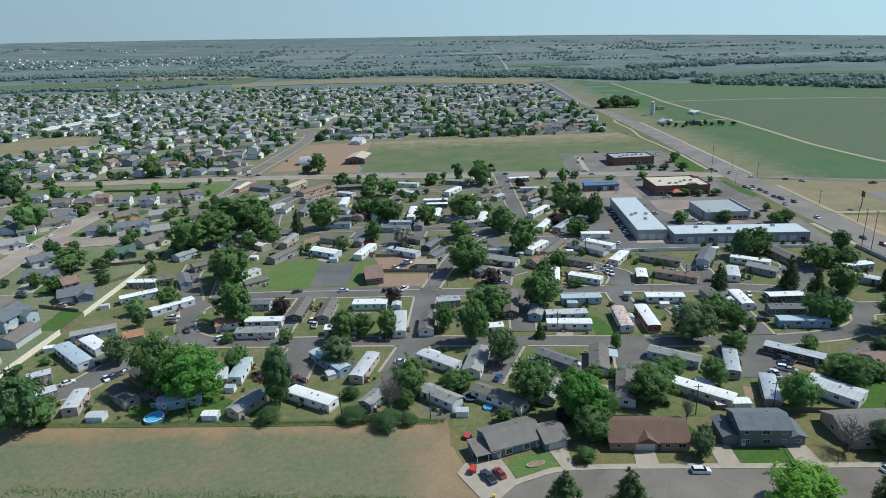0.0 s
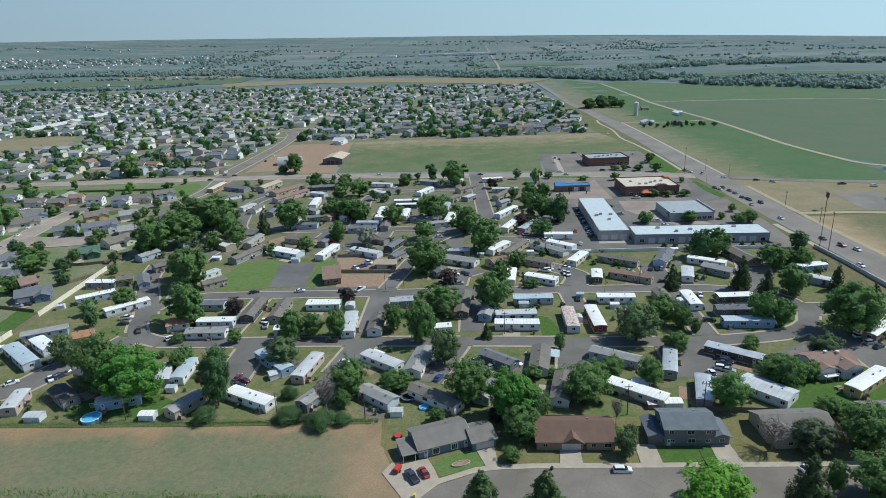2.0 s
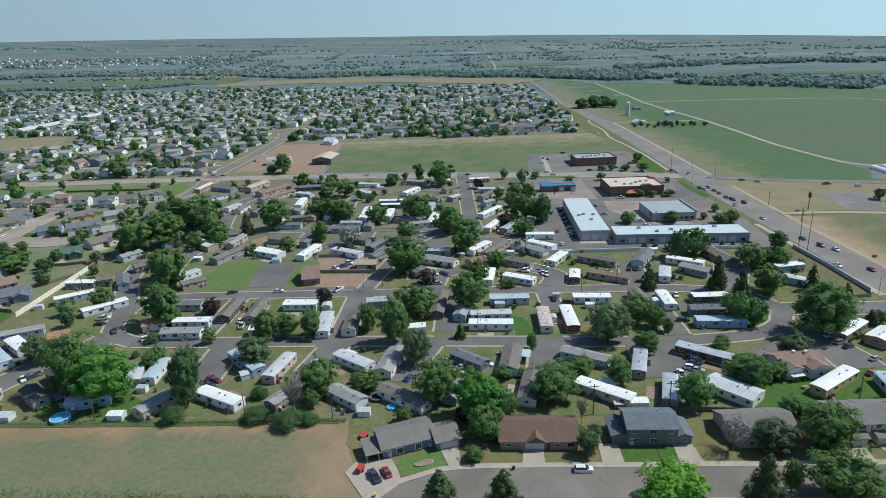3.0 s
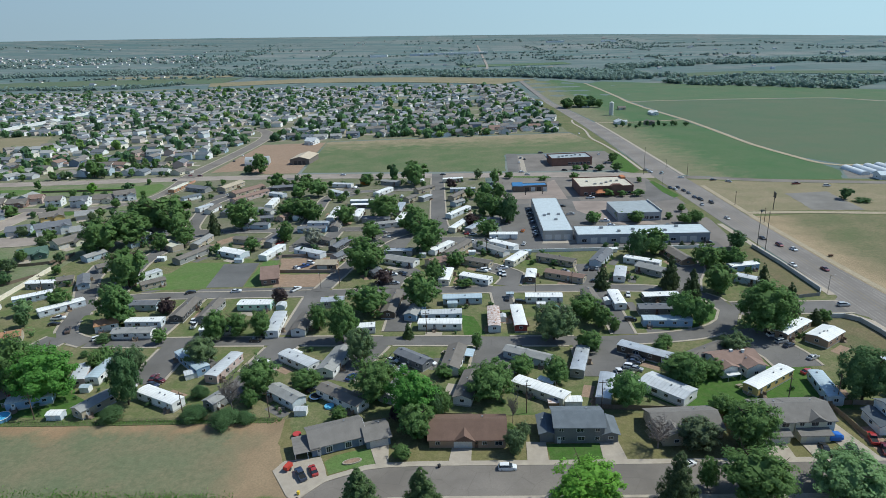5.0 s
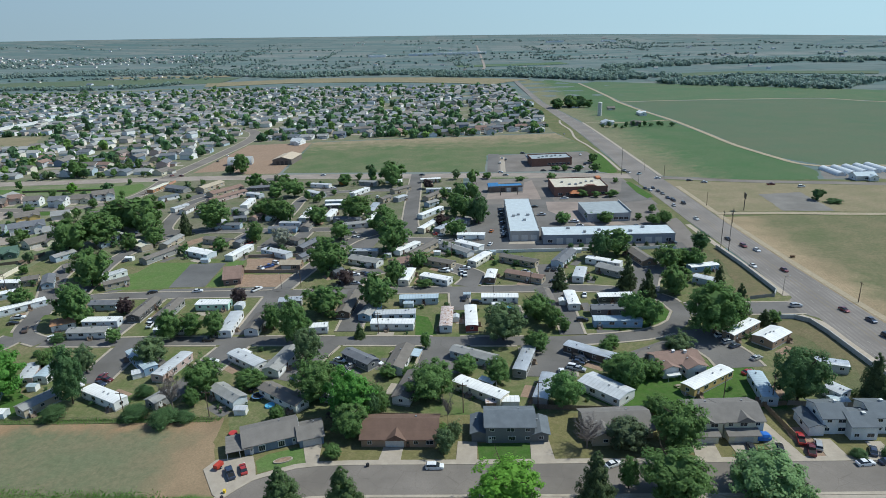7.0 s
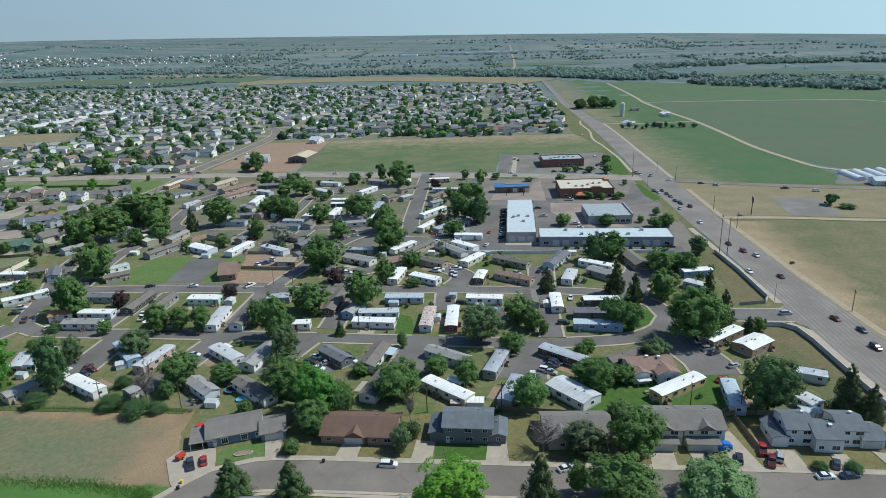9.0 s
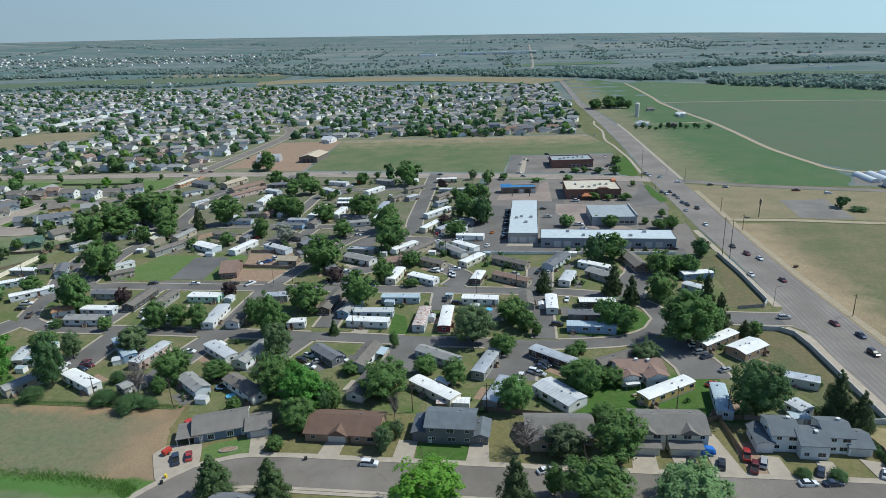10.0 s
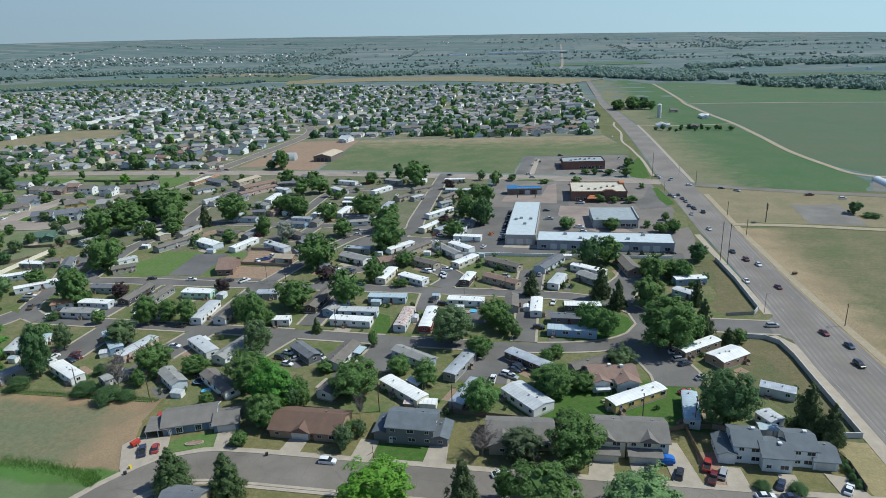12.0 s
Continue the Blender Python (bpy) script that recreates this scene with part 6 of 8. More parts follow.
shed(133.8, 159.0, 0, 4.6, 3)
shed(-47.8, 182.6, 30, 4, 3.6)
shed(102.5, 236.4, 90, 3.4, 2.6)
shed(63.6, 245.3, 0, 3, 2.4)
house(26.2, 111.6, 1, 9.4, 9.0, 3.0, "tan", "slate")
house(53.9, 105.5, 7, 10.6, 10.0, 3.0, "tan", "brownroof")
house(-191.0, 227.9, 81, 13.9, 12.0, 5.4, "paleblue", "bluegrey")
house(-179.5, 257.4, 28, 13.9, 10.0, 3.0, "slateblue", "slate")
house(-211.6, 283.3, 11, 15.9, 10.0, 3.0, "grey", "slate")
house(-187.5, 265.4, 46, 6.6, 9.0, 5.2, "pink", "redbrown")
house(-229.0, 307.2, 48, 11.4, 10.0, 3.0, "paleblue", "slate")
house(-190.1, 316.6, 29, 13.7, 10.0, 3.0, "green", "green")
house(-183.0, 335.6, 58, 14.3, 10.0, 3.2, "cream", "brown")
house(-46.8, 273.4, 13, 7.7, 16.0, 3.2, "redbrown", "redbrown")
house(-22.7, 287.1, -4, 10.1, 6.0, 3.0, "brownwall", "tan")
house(-121.7, 693.4, -12, 11.8, 14.0, 4.0, "white", "pale")
house(-329.8, 455.6, 11, 11.9, 10.0, 3.2, "white", "slate")
house(-297.8, 438.3, 8, 13.7, 10.0, 3.2, "cream", "brown")
house(-279.8, 436.3, 8, 13.7, 10.0, 3.2, "redbrown", "brown")
house(-271.0, 443.9, 16, 9.1, 10.0, 4.4, "pink", "redbrown")
house(-251.0, 434.1, 12, 10.6, 10.0, 5.0, "white", "brown")
house(-230.7, 431.9, 10, 11.5, 10.0, 5.0, "white", "slate")
house(-219.5, 443.1, 7, 14.4, 10.0, 3.2, "cream", "brown")
house(-206.9, 448.2, 32, 14.2, 10.0, 5.0, "white", "brown")
house(-174.8, 393.2, 13, 17.5, 10.0, 3.2, "white", "brown")
house(-207.1, 395.9, 26, 10.6, 10.0, 3.2, "cream", "grey")
house(-225.1, 388.3, 40, 13.5, 10.0, 5.0, "yellow", "brown")
house(-207.8, 362.9, 35, 18.9, 10.0, 5.0, "white", "slate")
house(-188.6, 358.5, 31, 10.0, 10.0, 3.2, "cream", "grey")
house(-274.0, 399.5, 42, 13.4, 10.0, 3.2, "paleblue", "slate")
house(-269.4, 380.9, 38, 18.8, 10.0, 3.2, "cream", "brown")
house(-229.2, 362.4, 23, 12.9, 10.0, 3.2, "paleblue", "slate")
house(-274.8, 363.1, 28, 8.9, 10.0, 3.2, "white", "brown")
house(-266.6, 336.9, 35, 14.9, 10.0, 3.2, "white", "grey")
house(-345.2, 440.2, 44, 8.8, 10.0, 3.2, "cream", "brown")
boundary([(189.4, 239.6), (178.5, 237.2)], 1.5, "fence")
boundary([(156.6, 159.8), (187.0, 157.0)], 1.6, "fence")
boundary([(-161.3, 157.9), (-125.9, 157.5), (-17.5, 155.9), (-7.7, 156.0)], 1.15, "wire")
boundary([(34.3, 156.6), (53.9, 155.3)], 1.5, "fencebrown")
boundary([(81.2, 159.7), (125.9, 156.3), (144.2, 157.0), (149.2, 159.2), (156.2, 159.8)], 1.6, "fencebrown")
boundary([(-51.3, 303.0), (-50.1, 304.7), (-19.5, 304.3)], 1.6, "walltan")
boundary([(-45.1, 281.8), (-17.8, 280.1)], 1.6, "walltan")
boundary([(149.4, 159.6), (150.8, 143.8)], 1.6, "fencebrown")
boundary([(183.2, 158.0), (186.2, 147), (186.2, 137.6)], 1.7, "fencebrown")
for q in range(9):
    tree(185.0 + 0.5 * math.sin(q * 2.1), 138.8 + q * 1.25, 1.5 + 0.4 * (q % 3), 0.9 + 0.2 * (q % 2), "shrub")
boundary([(116.4, 156.6), (116.9, 146)], 1.6, "fencebrown")
boundary([(-194.0, 299.6), (-182.0, 300.4), (-173.0, 303.3), (-169.3, 313)], 1.6, "fencebrown")
boundary([(-189.6, 221.2), (-172.4, 221.6)], 1.5, "fencebrown")
boundary([(-190.0, 246.4), (-168.8, 240.6)], 1.5, "fencebrown")
boundary([(-290.4, 478.3), (-221.6, 477.8)], 1.5, "fencebrown")
boundary([(-179.3, 463.4), (-178.4, 484), (-176.5, 503.5)], 1.7, "wallbrick")
boundary([(-182.2, 267.6), (-174.7, 273.7), (-166.9, 285.4)], 1.5, "fencebrown")
car(-257.0, 337.2, 84, "white", "pickup")
car(-257.6, 358.3, 87, "white", "car")
car(-233.2, 337.8, 12, "orange", "car")
car(-272.5, 392.0, 40, "white", "car")
car(-253.0, 407.7, 80, "black", "car")
car(-210.1, 263.6, 12, "grey", "car")
car(-206.5, 258.3, -4, "black", "pickup")
car(54.7, 132.7, -1, "white", "suv")
car(-136.5, 180.5, 47, "white", "car")
car(-124.6, 182.7, -49, "white", "car")
car(-122.6, 184.6, 63, "navy", "suv")
car(-120.7, 187.6, 63, "grey", "car")
car(-133.5, 194.4, -2, "black", "car")
car(-131.7, 196.0, 26, "black", "car")
car(-57.3, 179.7, -21, "maroon", "car")
car(-58.1, 176.9, -20, "navy", "car")
car(-33.7, 207.9, -2, "black", "car")
car(6.8, 179.7, 61, "blue", "car")
car(101.5, 187.5, -34, "black", "suv")
car(102.6, 188.5, -35, "navy", "suv")
car(100.0, 181.8, -25, "silver", "car")
car(94.0, 179.3, 87, "white", "pickup")
car(-123.8, 231.8, 12, "white", "pickup")
car(-122.3, 226.3, 12, "black", "car")
car(-112.7, 219.7, -63, "brown", "pickup")
car(-96.0, 212.1, 39, "white", "suv")
car(-58.1, 257.8, 12, "white", "car")
car(-78.9, 257.6, 28, "black", "car")
car(-38.6, 257.4, 49, "black", "suv")
car(-31.1, 258.3, 56, "white", "pickup")
car(-62.8, 222.2, 96, "white", "pickup")
car(-65.1, 227.0, 96, "white", "car")
car(62.5, 242.5, -101, "black", "suv")
car(67.5, 238.6, -3, "black", "suv")
car(113.0, 244.0, -101, "white", "car")
car(107.7, 219.4, -3, "black", "suv")
car(53.0, 276.8, -21, "white", "pickup")
car(61.4, 273.3, -86, "white", "pickup")
car(62.8, 271.7, -87, "white", "pickup")
car(91.4, 273.6, -38, "silver", "car")
car(10.9, 274.7, -4, "white", "car")
car(15.1, 275.9, -31, "black", "car")
car(101.7, 276.1, 72, "black", "car")
car(104.5, 275.9, 75, "black", "car")
car(106.7, 276.5, 74, "silver", "car")
car(154.3, 204.3, 6, "white", "car")
car(154.9, 199.3, 17, "silver", "suv")
car(156.0, 196.3, 26, "navy", "car")
car(152.9, 178.2, 25, "red", "car")
car(192.9, 229.0, 5, "silver", "suv")
car(208.7, 224.3, -80, "maroon", "car")
car(213.1, 214.6, -83, "navy", "car")
car(210.6, 201.2, -81, "black", "suv")
car(200.3, 315.4, -85, "black", "car")
car(203.5, 303.8, -83, "maroon", "suv")
car(207.1, 296.8, -83, "white", "car")
car(195.9, 274.8, -83, "white", "car")
car(207.0, 268.4, -83, "maroon", "car")
car(197.7, 354.7, -85, "white", "car")
car(198.7, 483.7, 50, "paleblue", "pickup")
car(190.0, 434.9, -85, "navy", "car")
car(192.1, 430.1, -85, "white", "car")
car(195.4, 435.0, -86, "black", "car")
car(196.3, 425.5, -86, "black", "car")
car(197.0, 417.8, -86, "grey", "car")
car(196.9, 406.1, -86, "navy", "car")
car(198.6, 399.1, -86, "black", "car")
car(202.2, 391.1, -86, "black", "suv")
car(227.6, 455.8, 1, "black", "car")
car(277.5, 436.5, 1, "maroon", "pickup")
car(294.0, 427.6, 1, "white", "suv")
car(1.9, 130.9, 121, "navy", "pickup")
car(4.8, 132.5, 117, "red", "car")
car(137.3, 139.2, 81, "black", "car")
car(144.3, 138.6, 74, "black", "suv")
car(151.7, 142.8, 73, "red", "pickup")
car(152.1, 138.0, 68, "maroon", "pickup")
car(154.8, 139.9, 68, "silver", "suv")
car(162.5, 132.6, 7, "white", "car")
car(167.3, 137.4, 64, "navy", "car")
car(168.3, 133.0, 7, "navy", "car")
car(182.3, 137.5, 60, "white", "car")
car(100.2, 133.1, 24, "white", "car")
car(190.3, 497.2, -76, "silver", "pickup")
car(192.0, 490.1, -76, "white", "car")
car(178.9, 552.2, -95, "black", "car")
car(169.1, 574.1, -94, "white", "car")
car(174.2, 704.8, -94, "white", "car")
car(28.5, 502.7, -8, "black", "car")
car(8.0, 501.1, -8, "black", "car")
car(236.0, 448.9, -39, "silver", "car")
car(207.9, 466.5, -8, "white", "car")
car(76.4, 316.4, 72, "white", "car")
car(78.0, 340.1, 73, "orange", "car")
car(127.3, 355.2, -5, "white", "pickup")
car(129.1, 346.8, -5, "white", "car")
car(160.3, 342.8, -29, "black", "car")
car(198.6, 402.2, -100, "black", "car")
car(194.7, 386.4, -99, "silver", "car")
car(156.6, 317.7, -5, "white", "pickup")
car(170.8, 311.8, -5, "black", "car")
car(102.6, 260.1, -3, "black", "car")
car(153.6, 365.1, -6, "black", "car")
car(127.4, 506.6, -9, "black", "car")
car(92.3, 504.9, -8, "white", "car")
car(95.9, 493.0, -8, "silver", "car")
car(49.5, 323.4, 77, "white", "car")
car(45.8, 318.2, 52, "silver", "car")
car(12.9, 263.3, -3, "silver", "car")
car(-30.4, 307.1, -4, "red", "car")
car(1.2, 334.7, -5, "white", "car")
car(-262.8, 376.1, 70, "white", "car")
car(-251.0, 333.7, 66, "silver", "car")
car(-300.1, 425.4, 52, "white", "car")
car(-197.0, 283.2, -3, "black", "car")
car(-177.2, 248.5, -3, "black", "car")
car(-180.3, 247.4, -3, "silver", "car")
car(-114.4, 302.7, 49, "navy", "car")
car(-191.2, 529.4, 69, "maroon", "car")
car(-176.9, 625.6, 93, "white", "car")
car(-175.2, 593.9, 93, "black", "car")
car(-118.7, 193.1, -2, "black", "car")
car(32.6, 188.5, -36, "white", "car")
car(30.6, 191.0, -36, "black", "suv")
car(29.7, 190.8, -36, "white", "car")
car(53.7, 178.3, 67, "black", "car")
car(-25.8, 191.3, -2, "white", "car")
car(-4.5, 172.4, 48, "black", "car")
car(-55.1, 513.3, 0, "white", "car")
car(-84.2, 319.0, -4, "navy", "car")
car(19.3, 190.6, -22, "white", "car")
car(18.2, 186.6, -14, "black", "suv")
car(22.3, 182.5, -14, "white", "car")
car(24.2, 186.5, 31, "silver", "car")
car(-71.5, 181.9, 52, "red", "car")
car(-66.5, 178.8, 66, "white", "car")
car(-64.7, 174.7, 66, "white", "suv")
car(-60.0, 181.7, 86, "maroon", "car")
car(-33.8, 208.4, 5, "black", "car")
car(101.2, 189.7, -21, "black", "suv")
car(100.5, 186.4, -20, "navy", "car")
car(98.6, 183.1, -20, "white", "suv")
car(-34.8, 288.8, 36, "blue", "pickup")
car(-32.4, 293.6, -35, "white", "suv")
car(-37.9, 286.6, -43, "white", "car")
car(159.5, 187.4, 26, "silver", "car")
tree(-88.1, 169.2, 20.2, 10.4, "bright")
tree(-101.2, 175.4, 22, 9.2, "mid")
tree(-60.7, 166.0, 21, 5.3, "dark")
tree(-25.6, 159.5, 15.0, 4.3, "bare")
tree(-36.5, 157.5, 4.6, 4.3, "shrub")
tree(-26.2, 154.3, 5.2, 4.9, "shrub")
tree(-61.5, 157.5, 5.1, 3.8, "shrub")
tree(-134.2, 154.0, 20.8, 9.0, "dark")
tree(-130.6, 157.9, 8.2, 5.9, "mid")
tree(-20.7, 155.7, 3.5, 3.3, "shrub")
tree(29.0, 156.5, 16.3, 8.0, "bright")
tree(16.7, 166.0, 15.9, 7.7, "mid")
tree(-6.5, 173.0, 7.9, 4.9, "mid")
tree(-20.8, 172.0, 12.9, 6.6, "mid")
tree(52.0, 166.5, 12.6, 8.2, "mid")
tree(62.4, 180.5, 7.6, 4.3, "light")
tree(73.0, 174.5, 10.0, 4.9, "mid")
tree(35.4, 155.4, 10.6, 2.8, "dark")
tree(57.6, 152.9, 10.3, 2.0, "bare")
tree(57.0, 139.5, 8.4, 3.2, "olive")
tree(55.9, 147.6, 3.5, 2.5, "mid")
tree(91.8, 161.0, 12.3, 5.6, "light")
tree(113.0, 175.5, 9.6, 7.9, "mid")
tree(72.4, 119.0, 13.1, 8.8, "lime")
tree(162.6, 135.6, 2.6, 2.2, "shrub")
tree(170.6, 135.8, 2.4, 2.6, "shrub")
tree(-0.4, 205.8, 18.6, 6.3, "mid")
tree(-11.7, 217.0, 12.2, 4.8, "mid")
tree(8.5, 189.8, 14.6, 5.6, "olive")
tree(5.8, 231.0, 13.6, 9.2, "mid")
tree(26.8, 235.0, 17.1, 8.3, "mid")
tree(-34.3, 243.6, 7.9, 3.2, "purple")
tree(-3.3, 279.5, 18.4, 10.0, "mid")
tree(8.4, 264.0, 7.5, 5.2, "purple")
tree(-49.2, 209.8, 13.2, 5.2, "mid")
tree(-42.2, 213.9, 10.6, 5.0, "mid")
tree(-32.6, 212.1, 12.0, 4.5, "mid")
tree(-111.0, 266.0, 21, 10.3, "mid")
tree(-95.8, 226.5, 19.1, 8.9, "mid")
tree(-79.2, 234.7, 7.7, 4.0, "purple")
tree(-141.6, 236.4, 7.9, 4.1, "sage")
tree(-130.9, 244.0, 10.1, 5.4, "mid")
tree(-70.1, 208.3, 6.7, 2.9, "light")
tree(-92.5, 229.8, 5.1, 2.3, "mid")
tree(76.6, 205.0, 15.5, 9.0, "olive")
tree(90.5, 222.0, 11.5, 6.6, "mid")
tree(23.4, 208.9, 6.2, 1.9, "conifer")
tree(48.5, 199.1, 7.3, 2.2, "light")
tree(110.8, 192.6, 6.1, 2.6, "mid")
tree(126.6, 217.6, 13.5, 5.8, "light")
tree(103.7, 252.0, 11.8, 4.2, "spruce")
tree(132.5, 251.5, 15.5, 4.6, "spruce")
tree(181.2, 301.4, 9.6, 5.1, "dark")
tree(150.5, 244.5, 13.5, 7.6, "mid")
tree(153.0, 207.5, 21, 11.4, "mid")
tree(169.7, 247.3, 12.4, 3.3, "spruce")
tree(164.5, 277.9, 8.5, 5.8, "mid")
tree(166.0, 217.5, 15.6, 4.4, "spruce")
tree(180.6, 160.4, 16.6, 5.0, "spruce")
tree(185.2, 156.8, 12.4, 3.9, "spruce")
tree(160.0, 161.6, 19.3, 7.9, "dark")
tree(134.9, 190.2, 9.5, 5.2, "olive")
tree(122.3, 176.6, 6.5, 4.1, "mid")
tree(113.2, 171.5, 11.5, 5.1, "mid")
tree(114.2, 198.0, 4.9, 3.3, "mid")
tree(177.6, 214.5, 5.8, 3.2, "mid")
tree(-47.4, 191.5, 10.8, 7.0, "olive")
tree(-81.9, 193.0, 7.5, 3.4, "light")
tree(87.2, 195.1, 8.9, 4.3, "mid")
tree(-153.5, 318.5, 22, 11.5, "mid")
tree(-144.3, 333.0, 22, 13.7, "mid")
tree(-138.9, 368.0, 22, 16.9, "mid")
tree(-120.5, 342.7, 20.6, 9.1, "mid")
tree(-88.8, 359.0, 21.3, 10.0, "mid")
tree(-101.8, 348.9, 15.2, 4.6, "spruce")
tree(-111.8, 329.2, 12.5, 6.6, "mid")
tree(-54.8, 331.0, 12.7, 5.2, "mid")
tree(-37.9, 324.4, 11.4, 6.5, "pale")
tree(-69.4, 317.3, 8.4, 5.0, "mid")
tree(-56.4, 381.1, 14.4, 8.7, "mid")
tree(-48.6, 371.9, 13.9, 6.4, "mid")
tree(-26.8, 364.5, 13.4, 7.6, "mid")
tree(-97.9, 468.5, 13.8, 7.2, "mid")
tree(-75.5, 466.1, 13.1, 7.1, "mid")
tree(-60.2, 438.8, 14.3, 9.1, "mid")
tree(-66.0, 385.1, 11.8, 8.1, "mid")
tree(-131.0, 534.0, 19, 9.5, "mid", 1)
tree(-141.0, 533.0, 8, 5.0, "dark", 1)
tree(-29.7, 473.1, 10.3, 6.8, "mid")
tree(-9.8, 484.7, 15.1, 5.2, "dark")
tree(8.2, 465.1, 20.6, 10.8, "mid")
tree(-5.0, 373.0, 17.1, 10.4, "mid")
tree(16.1, 342.6, 15.8, 9.6, "mid")
tree(26.0, 310.6, 19.5, 10.2, "mid")
tree(-6.5, 332.4, 11.4, 7.3, "mid")
tree(68.9, 466.6, 12.3, 5.5, "mid")
tree(68.6, 413.1, 13.9, 6.4, "mid")
tree(62.4, 370.8, 16.0, 8.5, "mid")
tree(70.3, 362.4, 15.4, 8.0, "dark")
tree(58.0, 334.0, 10.6, 6.2, "mid")
tree(49.2, 357.0, 6.7, 4.9, "purple")
tree(48.9, 423.7, 8.2, 4.6, "mid")
tree(35.9, 453.4, 8.3, 4.9, "purple")
tree(156.4, 274.9, 12.2, 7.2, "mid")
tree(-204.1, 292.3, 12.6, 9.3, "mid")
tree(-193.7, 264.0, 9.5, 5.4, "mid")
tree(-277.3, 368.6, 20.3, 11.1, "light")
tree(-347.5, 455.3, 21.9, 11.1, "dark")
tree(-311.6, 452.8, 14.2, 7.3, "light")
tree(-121.3, 321.5, 12.0, 4.7, "mid")
tree(1.8, 213.2, 6.7, 3.1, "mid")
tree(-134.3, 225.3, 8.2, 2.9, "dark")
tree(-126.1, 193.9, 12.2, 4.4, "olive")
tree(-213.1, 498.9, 5.5, 2.6, "mid")
tree(-207.1, 456.3, 12.1, 5.8, "dark")
tree(-244.3, 470.2, 10.2, 4.2, "lime")
tree(-299.6, 488.9, 8.8, 3.5, "mid")
tree(-280.5, 536.8, 17.2, 10.7, "mid")
tree(-173.6, 338.9, 5.9, 3.1, "mid")
tree(-264.5, 405.5, 9.5, 5.2, "mid")
tree(-285.7, 393.8, 11.0, 5.6, "mid")
tree(-217.2, 413.0, 6.0, 3.2, "mid")
tree(-197.0, 396.6, 7.0, 3.6, "mid")
tree(-238.8, 332.7, 4.5, 2.6, "light")
tree(-196.5, 341.2, 9.5, 5.0, "mid")
tree(-375.3, 497.3, 14.0, 8.5, "mid")
tree(-365.3, 469.6, 24.0, 11.0, "dark")
tree(-348.4, 499.8, 10.0, 6.0, "mid")
tree(-208.3, 272.0, 7.5, 4.4, "mid")
tree(99.6, 210.8, 6.2, 2.2, "mid")
tree(44.7, 258.2, 4.1, 3.7, "mid")
tree(41.1, 285.3, 8.3, 5.3, "mid")
tree(31.6, 262.6, 12.2, 4.9, "mid")
tree(30.5, 147.2, 11.2, 5.6, "mid")
tree(24.6, 156.3, 3.8, 3.3, "purple")
tree(35.1, 161.8, 9.0, 3.6, "mid")
tree(-150.1, 366.1, 22, 11.3, "mid")
tree(-133.4, 364.3, 22, 12.9, "mid")
tree(-117.3, 278.3, 16.4, 8.7, "mid")
tree(60.3, 419.5, 13.1, 6.4, "mid")
tree(71.0, 357.8, 18.7, 5.8, "dark")
tree(56.3, 397.1, 11.7, 5.4, "mid")
tree(-72.6, 434.7, 13.0, 8.1, "mid")
tree(-53.0, 380.1, 8.9, 6.4, "mid")
tree(169.0, 275.0, 10.2, 4.7, "light")
tree(138.4, 241.8, 13.0, 4.3, "spruce")
tree(173.5, 213.5, 6.5, 3.2, "spruce")
tree(-83.0, 188.3, 8.3, 3.6, "mid")
tree(-67.6, 185.6, 11.5, 3.8, "olive")
tree(-39.4, 169.6, 4.5, 2.9, "shrub")
tree(-21.4, 163.6, 6.7, 2.7, "mid")
tree(-92.9, 209.9, 3.8, 2.9, "shrub")
tree(88.7, 198.5, 5.8, 4.0, "mid")
tree(37.5, 180.0, 4.6, 3.7, "mid")
tree(37.9, 158.3, 8.1, 2.8, "mid")
tree(7.2, 155.4, 5.3, 2.5, "mid")
tree(46.3, 180.0, 3.1, 2.7, "light")
tree(59.8, 145.4, 6.0, 2.2, "olive")

tree(80.5, 483.0, 5.6, 4.4, "mid")
tree(105.3, 472.9, 3.8, 3.9, "mid")
tree(129.0, 470.2, 6.7, 4.3, "mid")
tree(172.5, 535.8, 9.3, 5.6, "mid")
tree(168.0, 498.7, 8.0, 6.1, "mid")
tree(154.7, 503.3, 5.8, 4.6, "dark")
tree(137.4, 508.1, 4.4, 4.6, "mid")
tree(144.3, 506.0, 5.6, 3.7, "mid")
tree(142.9, 416.9, 5.5, 4.6, "mid")
tree(151.9, 414.7, 5.0, 3.4, "mid")
tree(162.4, 415.2, 5.3, 5.2, "mid")
tree(174.2, 456.5, 4.4, 2.7, "mid")
tree(120.3, 353.8, 7.6, 5.1, "light")
tree(137.9, 359.8, 5.8, 4.4, "mid")
tree(144.6, 352.7, 7.2, 5.1, "mid")
tree(165.2, 358.1, 4.5, 2.7, "mid")
tree(177.5, 373.7, 5.3, 2.9, "mid")
tree(171.2, 348.4, 6.3, 4.4, "mid")
tree(177.8, 350.6, 7.5, 4.9, "mid")
tree(149.6, 307.3, 3.0, 1.3, "spruce")
tree(156.0, 307.1, 3.2, 1.7, "spruce")
tree(161.3, 306.7, 3.2, 1.7, "spruce")
tree(165.7, 306.1, 3.0, 1.4, "spruce")
tree(117.9, 309.2, 2.6, 1.8, "shrub")
tree(123.1, 308.8, 2.6, 1.8, "shrub")
tree(129.3, 291.9, 15.1, 5.6, "dark")
tree(138.4, 296.2, 13.8, 7.6, "mid")
tree(19.0, 118.6, 12.3, 4.3, "conifer")
tree(33.9, 118.4, 12.0, 4.2, "conifer")
tree(92.7, 118.7, 15.5, 5.3, "spruce")
